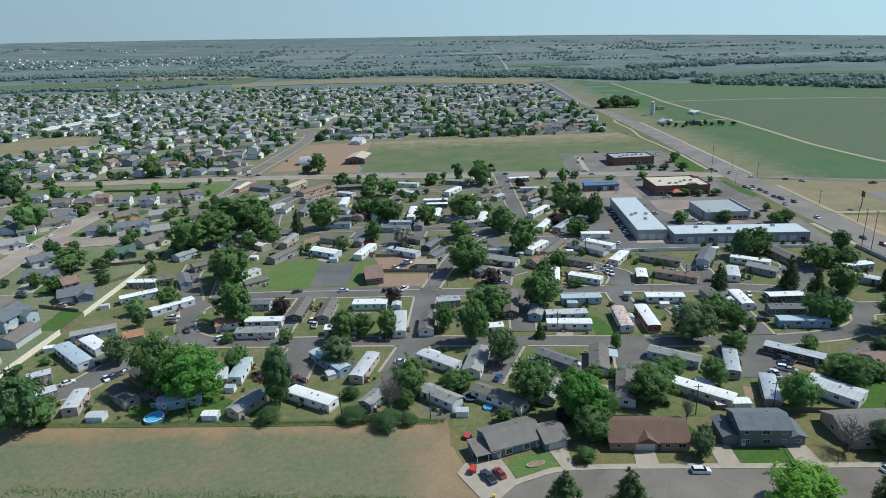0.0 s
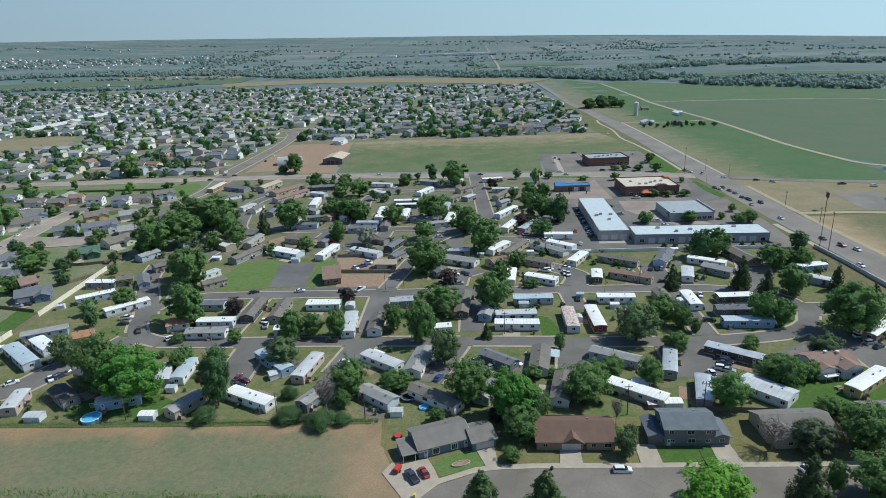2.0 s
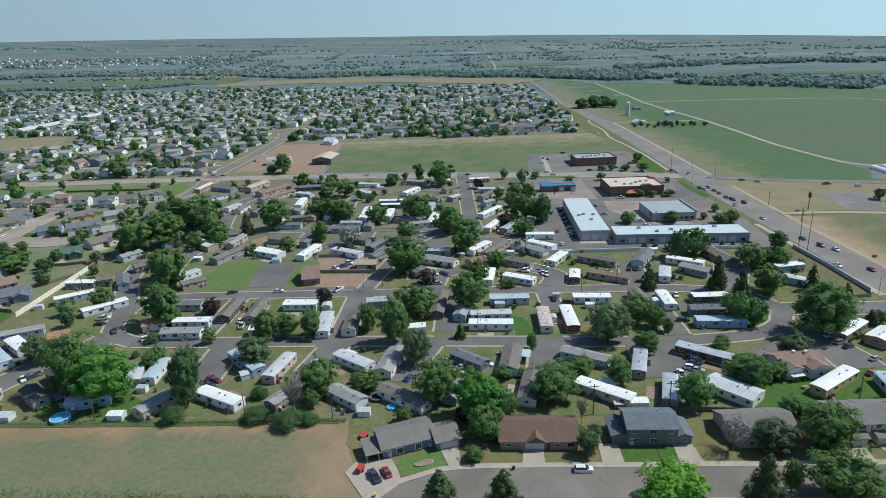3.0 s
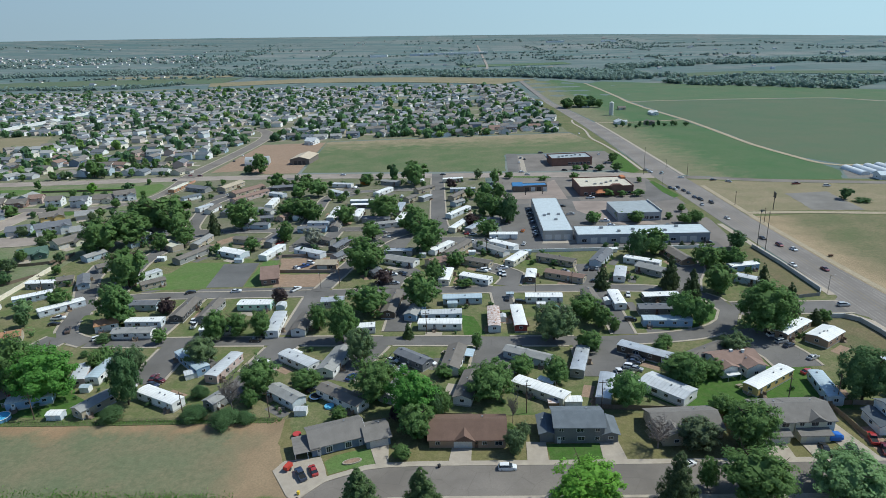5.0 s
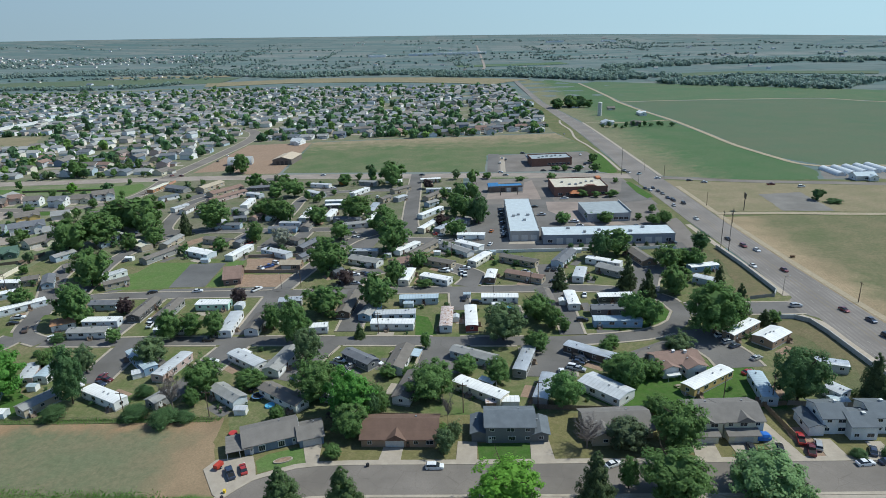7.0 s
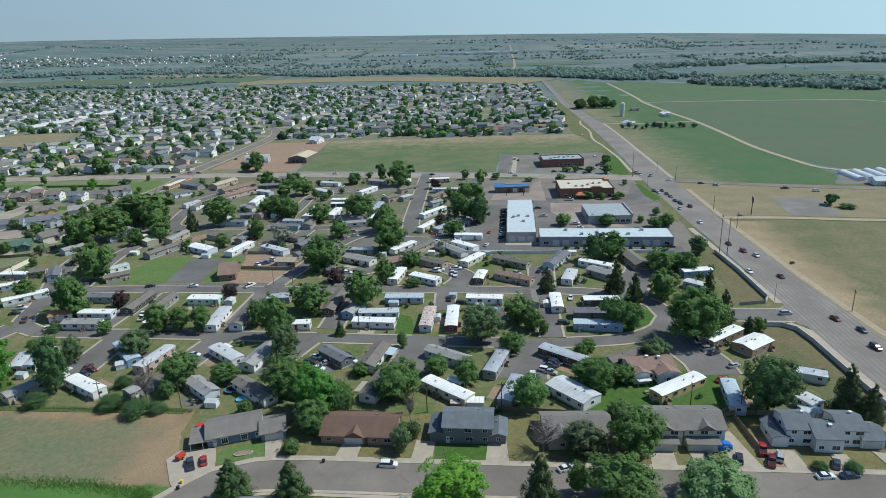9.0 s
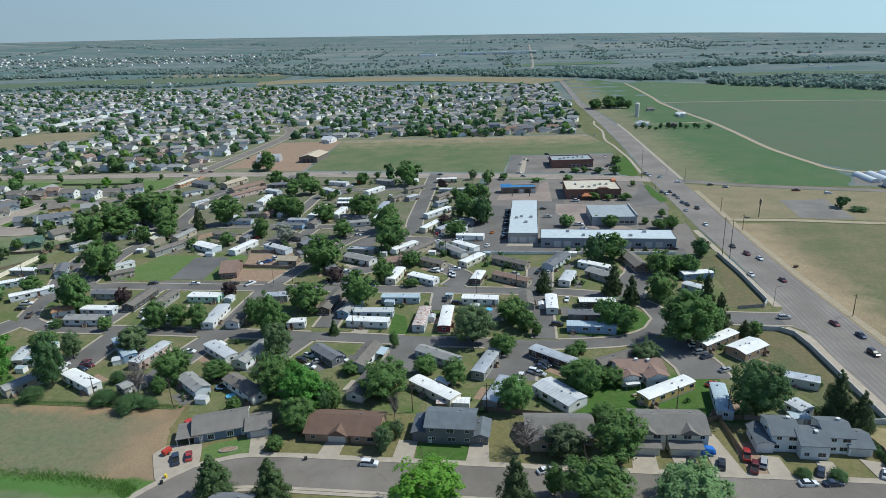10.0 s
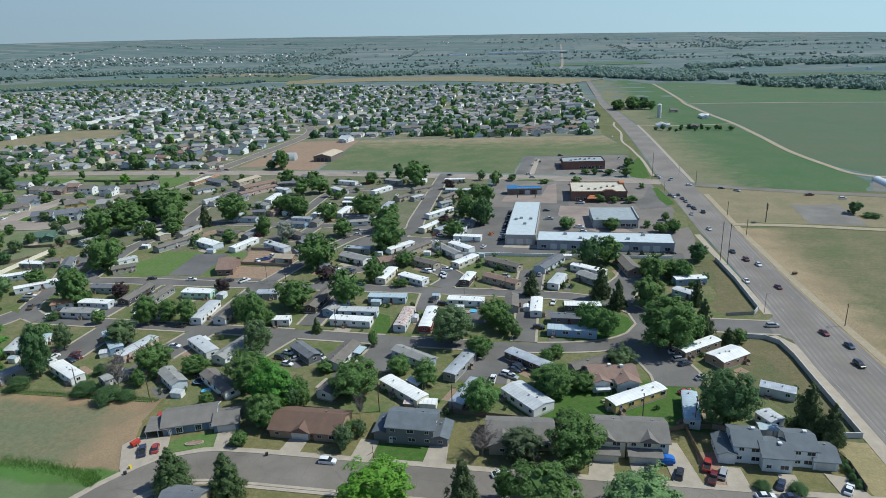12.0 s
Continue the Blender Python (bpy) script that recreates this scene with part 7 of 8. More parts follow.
tree(101.9, 124.4, 10.1, 2.7, "mid")
tree(111.6, 120.6, 14.6, 8.6, "mid")
tree(132.4, 120.8, 12.6, 9.9, "sage")
tree(118.9, 141.4, 14.9, 7.9, "mid")
tree(117.6, 155.6, 6.6, 4.3, "mid")
tree(95.0, 140.7, 9.9, 4.9, "bare")
tree(105.3, 141.0, 9.5, 6.1, "pine")
tree(27.3, 137.7, 4.4, 2.8, "mid")
tree(137.5, 115.2, 9.3, 4.4, "sage")

mobile_home(8.2, 418.3, 59, 10.5, 5, "tan", "brown")
mobile_home(18.6, 419.6, 52, 9.5, 5, "grey", "pale")
mobile_home(40.9, 402.9, 48, 9.3, 5, "paleblue", "grey")
mobile_home(59.5, 339.0, 57, 8.7, 4.6, "bluewhite", "pale")
mobile_home(3.5, 392.5, 86, 21.4, 4.6, "grey", "silver")
mobile_home(-177.6, 474.8, 85, 24.0, 5, "orange", "cream")
mobile_home(-123.6, 403.5, 83, 14.7, 5, "white", "brown")
mobile_home(-141.2, 340.4, 94, 13.1, 5, "paleblue", "grey")
mobile_home(-84.7, 394.9, -32, 13.1, 5, "white", "grey")
mobile_home(1.0, 278.3, -58, 15.3, 5, "grey", "slate")
car(-133.8, 355.8, 20, "white", "car")
car(-145.4, 341.1, 10, "white", "pickup")
car(-37.1, 463.3, 30, "white", "car")
car(-1.5, 343.1, 0, "silver", "car")
car(1.4, 430.1, 90, "white", "suv")
car(46.5, 322.2, 60, "white", "car")
car(47.2, 337.0, 20, "red", "car")
car(49.9, 335.4, 10, "white", "car")
car(59.7, 325.1, 15, "white", "car")
car(62.5, 331.8, 15, "silver", "suv")
car(54.9, 277.8, 5, "white", "suv")
car(62.7, 279.6, 10, "white", "pickup")
car(-34.7, 362.1, 0, "grey", "car")
car(7.8, 277.1, 0, "white", "car")
car(16.7, 275.0, 80, "navy", "car")
car(-143.4, 355.5, 0, "black", "suv")
car(-137.4, 456.9, 10, "navy", "car")
car(-129.5, 450.5, 30, "white", "car")
car(-57.7, 327.8, 60, "red", "pickup")
car(-39.6, 364.0, 0, "black", "car")
car(-9.9, 345.0, 40, "black", "suv")
car(-197.0, 510.7, 0, "black", "car")
car(-181.9, 526.9, 0, "maroon", "car")
t = thing("garden_shed", placed(-31.4, 476.3, 0, 20), "bright orange wooden shed among the homes", "shed", "garden sheds")
part("wall", Mesh().prism([(-2, -0.1), (2, -0.1), (2, 2.6), (0, 3.5), (-2, 2.6)], -3.4, 3.4).make("wall", paint("orange siding", (0.55, 0.22, 0.05), 0.7, 0, 4, 0.15, ("Z", 5.0))), t)
part("roof", Mesh().prism([(-2.3, 2.5), (0, 3.5), (2.3, 2.5), (2.3, 2.6), (0, 3.62), (-2.3, 2.6)], -3.7, 3.7).make("roof", roof_mat("brown")), t)

tree(132.2, 214.6, 12.0, 4.4, "light")
tree(95.6, 214.6, 9.5, 4.6, "mid")

# ---- houses along the front street ----
t = thing("house", placed(8.1, 146, 0), "slate-blue ranch house with a grey-brown roof", "house", "front houses")
g = gable(t, 0, 0, 22, 14.6, 10, 2.9, "slateblue", "brownroof", 0.40, 0, ends=False)
part("door", DOORS[0], g, placed(-5.4, -5.04, 0.05))
part("door", DOORS[0], g, placed(5.9, -5.04, 0.05))
bay = Mesh().box(-0.95, 0.95, -0.45, 0.02, 0.55, 2.45, 0).box(-1.05, 1.05, -0.55, 0.02, 2.45, 2.6, 0)
for q in (-0.78, -0.24, 0.30):
    bay.box(q, q + 0.48, -0.47, -0.44, 0.75, 2.3, 1)
BAY = bay.make("bay_window", TRIM, GLASS)
for q in (-2.7, 2.5):
    part("bay_window", BAY, g, placed(q, -5.0, 0), "white-framed bay window")
part("fascia", Mesh().prism([(-5.5, 2.62), (0, 4.85), (5.5, 2.62), (5.5, 2.92), (0, 5.15), (-5.5, 2.92)], 7.81, 7.86).make("fascia", TRIM), g)
gable(t, 11.0, 0.8, 19, 6.6, 8.4, 2.7, "slateblue", "brownroof", 0.33, 1, (0.2, 4.8), ends=False)
g = part("carport", None, t, placed(-7.0, -5.0, 0, 20))
part("roof", Mesh().prism([(-3.7, 2.35), (3.7, 2.85), (3.7, 3.02), (-3.7, 2.52)], -3.5, 3.5).make("roof", roof_mat("brownroof")), g)
part("wall", Mesh().box(-3.2, 3.2, 3.2, 3.35, -0.1, 2.8).box(-3.3, -3.15, -0.5, 3.2, -0.1, 2.5).make("wall", wall_mat("slateblue")), g)
cp = Mesh().box(-0.08, 0.08, -0.08, 0.08, -0.1, 2.42).make("post", TRIM)
for q in (-3.2, 0.0, 3.2):
    part("post", cp, g, placed(q, -3.4, 0))
t = thing("house", placed(44.7, 147.5, 0, -1), "tan brick ranch house with a chocolate-brown roof", "house", "front houses")
g = gable(t, 0, 0, 0, 20.6, 11.5, 2.8, "tanbrick", "chocolate", 0.42, 5, (-1.2, 4.8), (-0.8, 6.0, 0.4))
part("door", DOORS[1], g, placed(2.4, -5.79, 0.05))
t = thing("house", placed(74.8, 148, 0, -1), "grey two-storey house with a blue-grey roof and side wings", "house", "front houses")
g = gable(t, 0, 0, 0, 13.2, 9.6, 5.2, "greysiding", "bluegrey", 0.36, 3, storeys=2)
part("door", DOORS[0], g, placed(-5.4, -4.84, 0.05))
gable(t, -8.5, 0.0, 90, 8.6, 3.9, 2.8, "greysiding", "bluegrey", 0.34, 1, ends=False)
gable(t, 8.4, -0.6, 90, 8, 3.9, 2.8, "greysiding", "bluegrey", 0.34, 1)
t = thing("house", placed(104.2, 149.7, 0, 3), "tan ranch house with a grey-brown roof", "house", "front houses")
gable(t, 0, 0, 0, 18, 11, 2.9, "tan", "brownroof", 0.4, 4)
gable(t, -4.6, -4.0, 90, 8, 7, 2.85, "tan", "brownroof", 0.4, 1)
t = thing("house", placed(132.6, 149.7, 0, 1), "cream two-storey duplex with a grey-brown roof", "house", "front houses")
gable(t, -5.0, 0, 0, 8.0, 11, 5.2, "cream", "brownroof", 0.38, 2, front_gable=(-0.5, 4.5, 0.2), storeys=2)
gable(t, 4.6, 0.2, 0, 10.4, 11, 5.2, "cream", "brownroof", 0.38, 3, front_gable=(0.3, 5.5, 0.2), storeys=2)
gable(t, -6.0, -5.6, 0, 6.2, 4.4, 2.5, "cream", "brownroof", 0.22, 1, (0, 4.8), ends=False)
gable(t, 3.8, -5.6, 0, 7.8, 4.4, 2.5, "cream", "brownroof", 0.22, 1, (0, 4.8), ends=False)
t = thing("house", placed(168, 148, 0, -1), "white two-storey townhouses with blue-grey roofs", "house", "front houses")
gable(t, -6.2, 1.9, 0, 6.6, 9, 5.1, "white", "bluegrey", 0.36, 2, storeys=2)
gable(t, 0.1, -1.0, 0, 6.8, 8.6, 4.3, "white", "bluegrey", 0.36, 2, storeys=1)
gable(t, 6.7, 2.1, 0, 6.4, 9, 5.1, "white", "bluegrey", 0.36, 2, storeys=2)
gable(t, 11.9, 1.0, 0, 5.6, 8, 2.8, "white", "bluegrey", 0.36, 1, (0, 4.2), ends=False)
gable(t, -11.2, 0.8, 90, 8.4, 4.0, 2.9, "white", "bluegrey", 0.38, 1, ends=False)
for x, y, z in ((-4.2, 2.6, 6.5), (1.2, -1.6, 5.4), (8.2, 3.0, 6.4)):
    part("chimney", Mesh().box(-0.35, 0.35, -0.35, 0.35, -0.6, 0.7).box(-0.45, 0.45, -0.45, 0.45, 0.7, 0.85).make("chimney", TRIM), t, placed(x, y, z))
for x, y, c in ((37.2, 133.6, "dark"), (52.9, 133.6, "dark"), (3.2, 121.6, "dark"), (3.0, 124.0, "yellow")):
    bin_(x, y, c)
t = thing("landscape_bed", placed(14.2, 136.4, 0.06, 20), "oval stone-edged flower bed in the lawn", "flower bed")
part("edging", Mesh().add([(r * 2.6 * math.cos(a), r * 1.1 * math.sin(a), z) for r, z in ((1, 0), (1, 0.35), (0.86, 0.35)) for a in [6.2832 * i / 20 for i in range(20)]],
     [(k * 20 + i, k * 20 + (i + 1) % 20, (k + 1) * 20 + (i + 1) % 20, (k + 1) * 20 + i) for k in (0, 1) for i in range(20)]).make("edging", CONCRETE), t)
part("soil", Mesh().add([(2.26 * math.cos(a), 0.95 * math.sin(a), 0.28) for a in [6.2832 * i / 20 for i in range(20)]], [tuple(range(20))]).make("soil", DIRT), t)
t = thing("tarpaulin_load", placed(141.9, 143, 0.2, 5), "blue tarpaulin over a small trailer", "tarpaulin")
part("cover", taper([(-1.9, 1.0, .8, .5, 1.7), (-0.4, 1.15, .8, .4, 2.2), (1.2, 1.1, .9, .4, 2.0), (1.9, 1.0, .7, .5, 1.6)]).make("cover", paint("blue tarpaulin", (0.03, 0.16, 0.55), 0.5)), t)
t = thing("utility_trailer", placed(-2.0, 133.5, 0.18, 70), "small red box trailer with two wheels", "trailer")
part("box", taper([(-1.2, .7, .66, .5, 1.5), (1.2, .7, .66, .5, 1.5)]).make("box", paint("trailer red", (0.5, 0.06, 0.04), 0.5)), t)
for q in (-0.8, 0.8):
    part("wheel", WHEEL, t, placed(0, q, 0.34))
t = thing("swimming_pool", placed(-96.5, 158.6, 0), "round blue above-ground pool in a backyard", "pool")
part("wall", Mesh().tube((0, 0, 0), (0, 0, 1.15), 2.8, 2.8, 28).make("wall", paint("pool wall", (0.20, 0.42, 0.62), 0.5)), t)
part("water", Mesh().tube((0, 0, 1.15), (0, 0, 1.17), 2.65, 2.65, 28).make("water", Nodes("pool water", 0.06).base((0.10, 0.42, 0.68))), t)
part("rim", Mesh().add([(r * math.cos(a), r * math.sin(a), z) for r, z in ((2.9, 1.12), (2.9, 1.22), (2.6, 1.22)) for a in [6.2832 * i / 28 for i in range(28)]],
     [(k * 28 + i, k * 28 + (i + 1) % 28, (k + 1) * 28 + (i + 1) % 28, (k + 1) * 28 + i) for k in (0, 1) for i in range(28)]).make("rim", TRIM), t)
for x, y, r in ((81, 233, 1.6), (-40, 306, 1.5), (2.9, 162.8, 1.5), (18.8, 166.5, 1.4)):
    t = thing("paddling_pool", placed(x, y, 0.05), "small blue inflatable paddling pool", "pool")
    part("ring", Mesh().tube((0, 0, 0), (0, 0, 0.5), r, r, 18).make("ring", paint("pool blue", (0.15, 0.5, 0.75), 0.4)), t)
# tall grass in the ditch and along the wire fence
tuft = random.Random(8)
g = Mesh()
for line, wide, n, tall in (([(-120, 127.5), (-60, 124), (-35.8, 122.7), (-21.2, 122.1), (-7.7, 120.2), (-2.3, 117.5)], 2.6, 5200, 0.55), ([(-161, 156.4), (-60, 155.8), (-10, 156.2)], 1.3, 4200, 0.5)):
    for _ in range(n):
        i = tuft.randrange(len(line) - 1)
        f, q = tuft.random(), tuft.gauss(0, wide * 0.5)
        x, y = line[i][0] + (line[i + 1][0] - line[i][0]) * f, line[i][1] + (line[i + 1][1] - line[i][1]) * f + q
        a, w, h = tuft.uniform(0, 3.14), tuft.uniform(0.08, 0.2), tall * tuft.uniform(0.4, 1.1)
        u, v = w * math.cos(a), w * math.sin(a)
        g.add([(x - u, y - v, 0), (x + u, y + v, 0), (x + tuft.uniform(-0.2, 0.2), y + tuft.uniform(-0.2, 0.2), h)], [(0, 1, 2)])
tagged(new("tall_grass", g.make("tall_grass", leaf_mat("tall grass", (0.175, 0.330, 0.085)))), "tall green grass in a ditch and along a wire fence", "grass", kind="stuff")
# poles and lamps
for x, y, h, a in ((-86, 158.5, 9, 0), (-14, 157.8, 9, 0), (-40, 158, 9, 0), (62, 158, 10, 0), (84, 159, 10, 0), (138, 160, 10, 90), (152, 160, 10, 90), (92, 259, 9, 0), (-12, 262, 9, 0), (56, 300, 9, 0), (-150, 262, 9, 0), (30, 212, 9, 0)):
    utility_pole(x, y, h, a)
for x, y, h in ((191.1, 301, 20), (193.4, 297, 20), (185, 484, 21), (218.5, 232, 9), (214.5, 345, 9), (214.5, 385, 9), (213.5, 470, 10)):
    utility_pole(x, y, h, 90, STEEL if h > 15 else None, "tall dark steel transmission pole" if h > 15 else "wooden roadside utility pole with crossarm")
for x, y, a in ((193.6, 241.5, 0), (207, 500, 180), (188, 446, 0), (-20, 259, -90), (75, 250, 90)):
    street_light(x, y, a)
t = thing("billboard", placed(232, 372, 0, 80), "dark back of a roadside signboard on a post", "sign")
part("post", Mesh().tube((0, 0, 0), (0, 0, 8), 0.25, 0.22, 8).make("post", STEEL), t)
part("board", Mesh().box(-2.2, 2.2, -0.15, 0.15, 7.5, 10.8).make("board", STEEL), t)
boundary([(62, 303), (170, 303.5)], 1.7, "white")
boundary([(62, 303), (63.5, 400)], 1.7, "white")
boundary([(-163.4, 168), (-163.3, 219)], 2.1, "wallcream")
boundary([(-163.3, 219.4), (-163.8, 235.6)], 1.7, "fencebrown")
boundary([(-163.8, 236), (-165.7, 293)], 2.1, "wallcream")
boundary([(-166, 294), (-167.5, 299.4), (-168.2, 318)], 1.7, "fencebrown")
boundary([(179.0, 218.6), (187.0, 218.2), (190.8, 214.6), (192.2, 205), (192.8, 190), (194.3, 160)], 1.8, "wallpale")
boundary([(189.4, 239.6), (192.0, 244), (191.4, 276), (189.4, 303)], 1.8, "wallpale")
t = thing("house", placed(131.4, 181.6, 0, 12), "white house with a red-brown roof and white chimneys", "house", "park houses")
gable(t, 0, 1.4, 0, 14, 8.4, 3.9, "white", "redbrown", 0.34, 4, overhang=0.7)
gable(t, 3.4, -3.2, 90, 6.0, 6.4, 3.8, "white", "redbrown", 0.34, 2, overhang=0.7)
gable(t, -4.6, -2.4, 90, 4.6, 5.2, 3.6, "white", "redbrown", 0.34, 1, overhang=0.6)
for x, y in ((-0.6, 1.8), (3.0, 0.9)):
    part("chimney", Mesh().box(-0.4, 0.4, -0.4, 0.4, 3.8, 6.0).box(-0.5, 0.5, -0.5, 0.5, 6.0, 6.15).make("chimney", TRIM), t, placed(x, y, 0))
part("balcony", Mesh().box(-6.6, -2.2, -6.8, -5.0, 1.9, 2.05).box(-6.6, -2.2, -6.8, -6.72, 2.9, 3.0).box(-6.6, -6.5, -6.8, -6.7, 0, 3.0).box(-2.3, -2.2, -6.8, -6.7, 0, 3.0).make("balcony", TRIM), t)


def picnic_table(x, y, turn):
    t = thing("picnic_table", placed(x, y, 0.03, turn), "pale weathered wooden picnic table on the lawn", "picnic table", "garden furniture")
    for i in range(4):
        part("board", Mesh().box(-0.95, 0.95, -0.37 + i * 0.19, -0.20 + i * 0.19, 0.70, 0.75).make("board", PALE_WOOD), t)
    for s in (-1, 1):
        part("bench", Mesh().box(-0.95, 0.95, s * 0.75 - 0.14, s * 0.75 + 0.14, 0.42, 0.47).make("bench", PALE_WOOD), t)
        part("leg", Mesh().box(s * 0.7 - 0.05, s * 0.7 + 0.05, -0.8, 0.8, 0.34, 0.42).tube((s * 0.7, -0.7, 0), (s * 0.7, -0.25, 0.7), 0.05, 0.05, 4).tube((s * 0.7, 0.7, 0), (s * 0.7, 0.25, 0.7), 0.05, 0.05, 4).make("leg", PALE_WOOD), t)


def trampoline(x, y):
    t = thing("trampoline", placed(x, y, 0.03), "round dark trampoline with a blue rim", "trampoline", "garden furniture")
    part("mat", Mesh().tube((0, 0, 0.86), (0, 0, 0.88), 1.75, 1.75, 24).make("mat", TYRE), t)
    part("rim", Mesh().add([(r * math.cos(a), r * math.sin(a), z) for r, z in ((2.1, 0.84), (2.1, 0.92), (1.7, 0.92)) for a in [6.2832 * i / 24 for i in range(24)]],
         [(k * 24 + i, k * 24 + (i + 1) % 24, (k + 1) * 24 + (i + 1) % 24, (k + 1) * 24 + i) for k in (0, 1) for i in range(24)]).make("rim", paint("trampoline rim", (0.10, 0.20, 0.38), 0.5)), t)
    for i in range(4):
        a = 6.2832 * (i + 0.5) / 4
        part("leg", Mesh().tube((2.0 * math.cos(a), 2.0 * math.sin(a), 0), (2.0 * math.cos(a), 2.0 * math.sin(a), 0.88), 0.04, 0.04, 6).make("leg", GALV), t)


def deck(x, y, turn, L, W):
    """A raised wooden deck with a white rail on posts."""
    t = thing("porch_deck", placed(x, y, 0.02, turn), "raised wooden porch deck with a white rail", "deck", "porch decks")
    part("platform", Mesh().box(-L / 2, L / 2, -W / 2, W / 2, 0, 0.55).make("platform", PALE_WOOD), t)
    n = max(2, round(L / 1.5))
    for i in range(n + 1):
        q = -L / 2 + 0.05 + (L - 0.1) * i / n
        part("post", Mesh().box(q - 0.05, q + 0.05, -W / 2, -W / 2 + 0.1, 0.55, 1.5).make("post", TRIM), t)
    part("rail", Mesh().box(-L / 2, L / 2, -W / 2 - 0.01, -W / 2 + 0.11, 1.5, 1.58).box(-L / 2, L / 2, -W / 2 + 0.03, -W / 2 + 0.07, 0.95, 1.03).make("rail", TRIM), t)


PALE_WOOD = paint("pale weathered wood", (0.40, 0.33, 0.26), 0.9, 0, 5, 0.25, ("X", 6.0))
for x, y, a in ((64.7, 166.7, -15), (-11.3, 161.7, 5), (128.5, 170.5, 20), (37, 196, 60)):
    picnic_table(x, y, a)
def awning(x, y, turn, L, W, colour):
    """A lean-to metal cover on slim posts."""
    t = thing("carport", placed(x, y, 0, turn), f"{word(colour)} metal carport cover on slim posts", "carport", "carports")
    a, b = L / 2, W / 2
    part("cover", Mesh().add([(-a, b, 2.6), (a, b, 2.6), (a, -b, 2.35), (-a, -b, 2.35), (-a, b, 2.7), (a, b, 2.7), (a, -b, 2.45), (-a, -b, 2.45)],
                             [(3, 2, 1, 0)[::-1], (7, 6, 5, 4), (0, 1, 5, 4), (2, 3, 7, 6), (1, 2, 6, 5), (3, 0, 4, 7)]).make("cover", roof_mat(colour)), t)
    post = Mesh().box(-0.05, 0.05, -0.05, 0.05, -0.1, 2.4).make("post", TRIM)
    for px, py in ((-a + 0.1, -b + 0.1), (a - 0.1, -b + 0.1), (-a + 0.1, b - 0.1), (a - 0.1, b - 0.1)):
        part("post", post, t, placed(px, py, 0))


for x, y, a, L, W, c in ((45.9, 191.5, 80, 5.5, 3.0, "paleblue"), (-14.9, 194.2, -37, 5.0, 2.6, "white"), (69.6, 172.4, -37, 5.6, 2.4, "white")):
    awning(x, y, a, L, W, c)
for x, y in ((-2.2, 167.8), (-150, 205), (96, 236)):
    trampoline(x, y)
for x, y, a, L, W in ((131, 166.8, 12, 5.0, 2.2), (-114, 259.5, 35, 6.0, 2.4), (-97.5, 166.5, 3, 7.0, 2.0), (78, 231.5, 2, 4.0, 2.2)):
    deck(x, y, a, L, W)
t = thing("garden_shed", placed(70.3, 161.6, 0, 0), "low rust-brown garden shed beside the fence", "shed", "garden sheds")
part("wall", Mesh().box(-1.5, 1.5, -1.0, 1.0, -0.1, 1.6).make("wall", wall_mat("brownwall")), t)
part("roof", Mesh().prism([(-1.2, 1.55), (1.2, 1.75), (1.2, 1.83), (-1.2, 1.63)], -1.65, 1.65).make("roof", roof_mat("rusty")), t)
boundary([(194.3, 160), (186, 159)], 1.8, "wallpale")
t = thing("hot_tub", placed(-3.3, 148.0, 0.06), "round dark hot tub with a red cover", "hot tub")
part("tub", Mesh().tube((0, 0, 0), (0, 0, 0.9), 1.15, 1.2, 20).make("tub", paint("dark tub cladding", (0.10, 0.07, 0.06), 0.7)), t)
part("cover", Mesh().tube((0, 0, 0.9), (0, 0, 1.02), 1.25, 1.15, 20).make("cover", paint("red vinyl cover", (0.50, 0.06, 0.06), 0.6)), t)

PARK = [tuple(o.location[:2]) for o in scene.objects if o.parent is None and o.get("category") in ("mobile home", "truck", "car", "shed", "house")]
HOMES = [tuple(o.location[:2]) for o in scene.objects if o.parent is None and o.get("category") in ("mobile home", "shed")]
WEST = [p for p in PARK if p[0] < -165]


def near_road(x, y):
    return 200 < y < 213 or 248 < y < 264 or (x < -104 and y > 205) or x > 135

# ---- the suburbs to the north and west ----
sub = random.Random(21)
WALLS = ["cream", "white", "pale", "white", "pink", "paleblue", "bluewhite", "tan", "white", "slateblue"]
ROOFS = ["brown", "slate", "brownroof", "grey", "grey", "brown", "bluegrey", "grey", "redbrown", "slate", "brownroof"]
PROTO_H = []


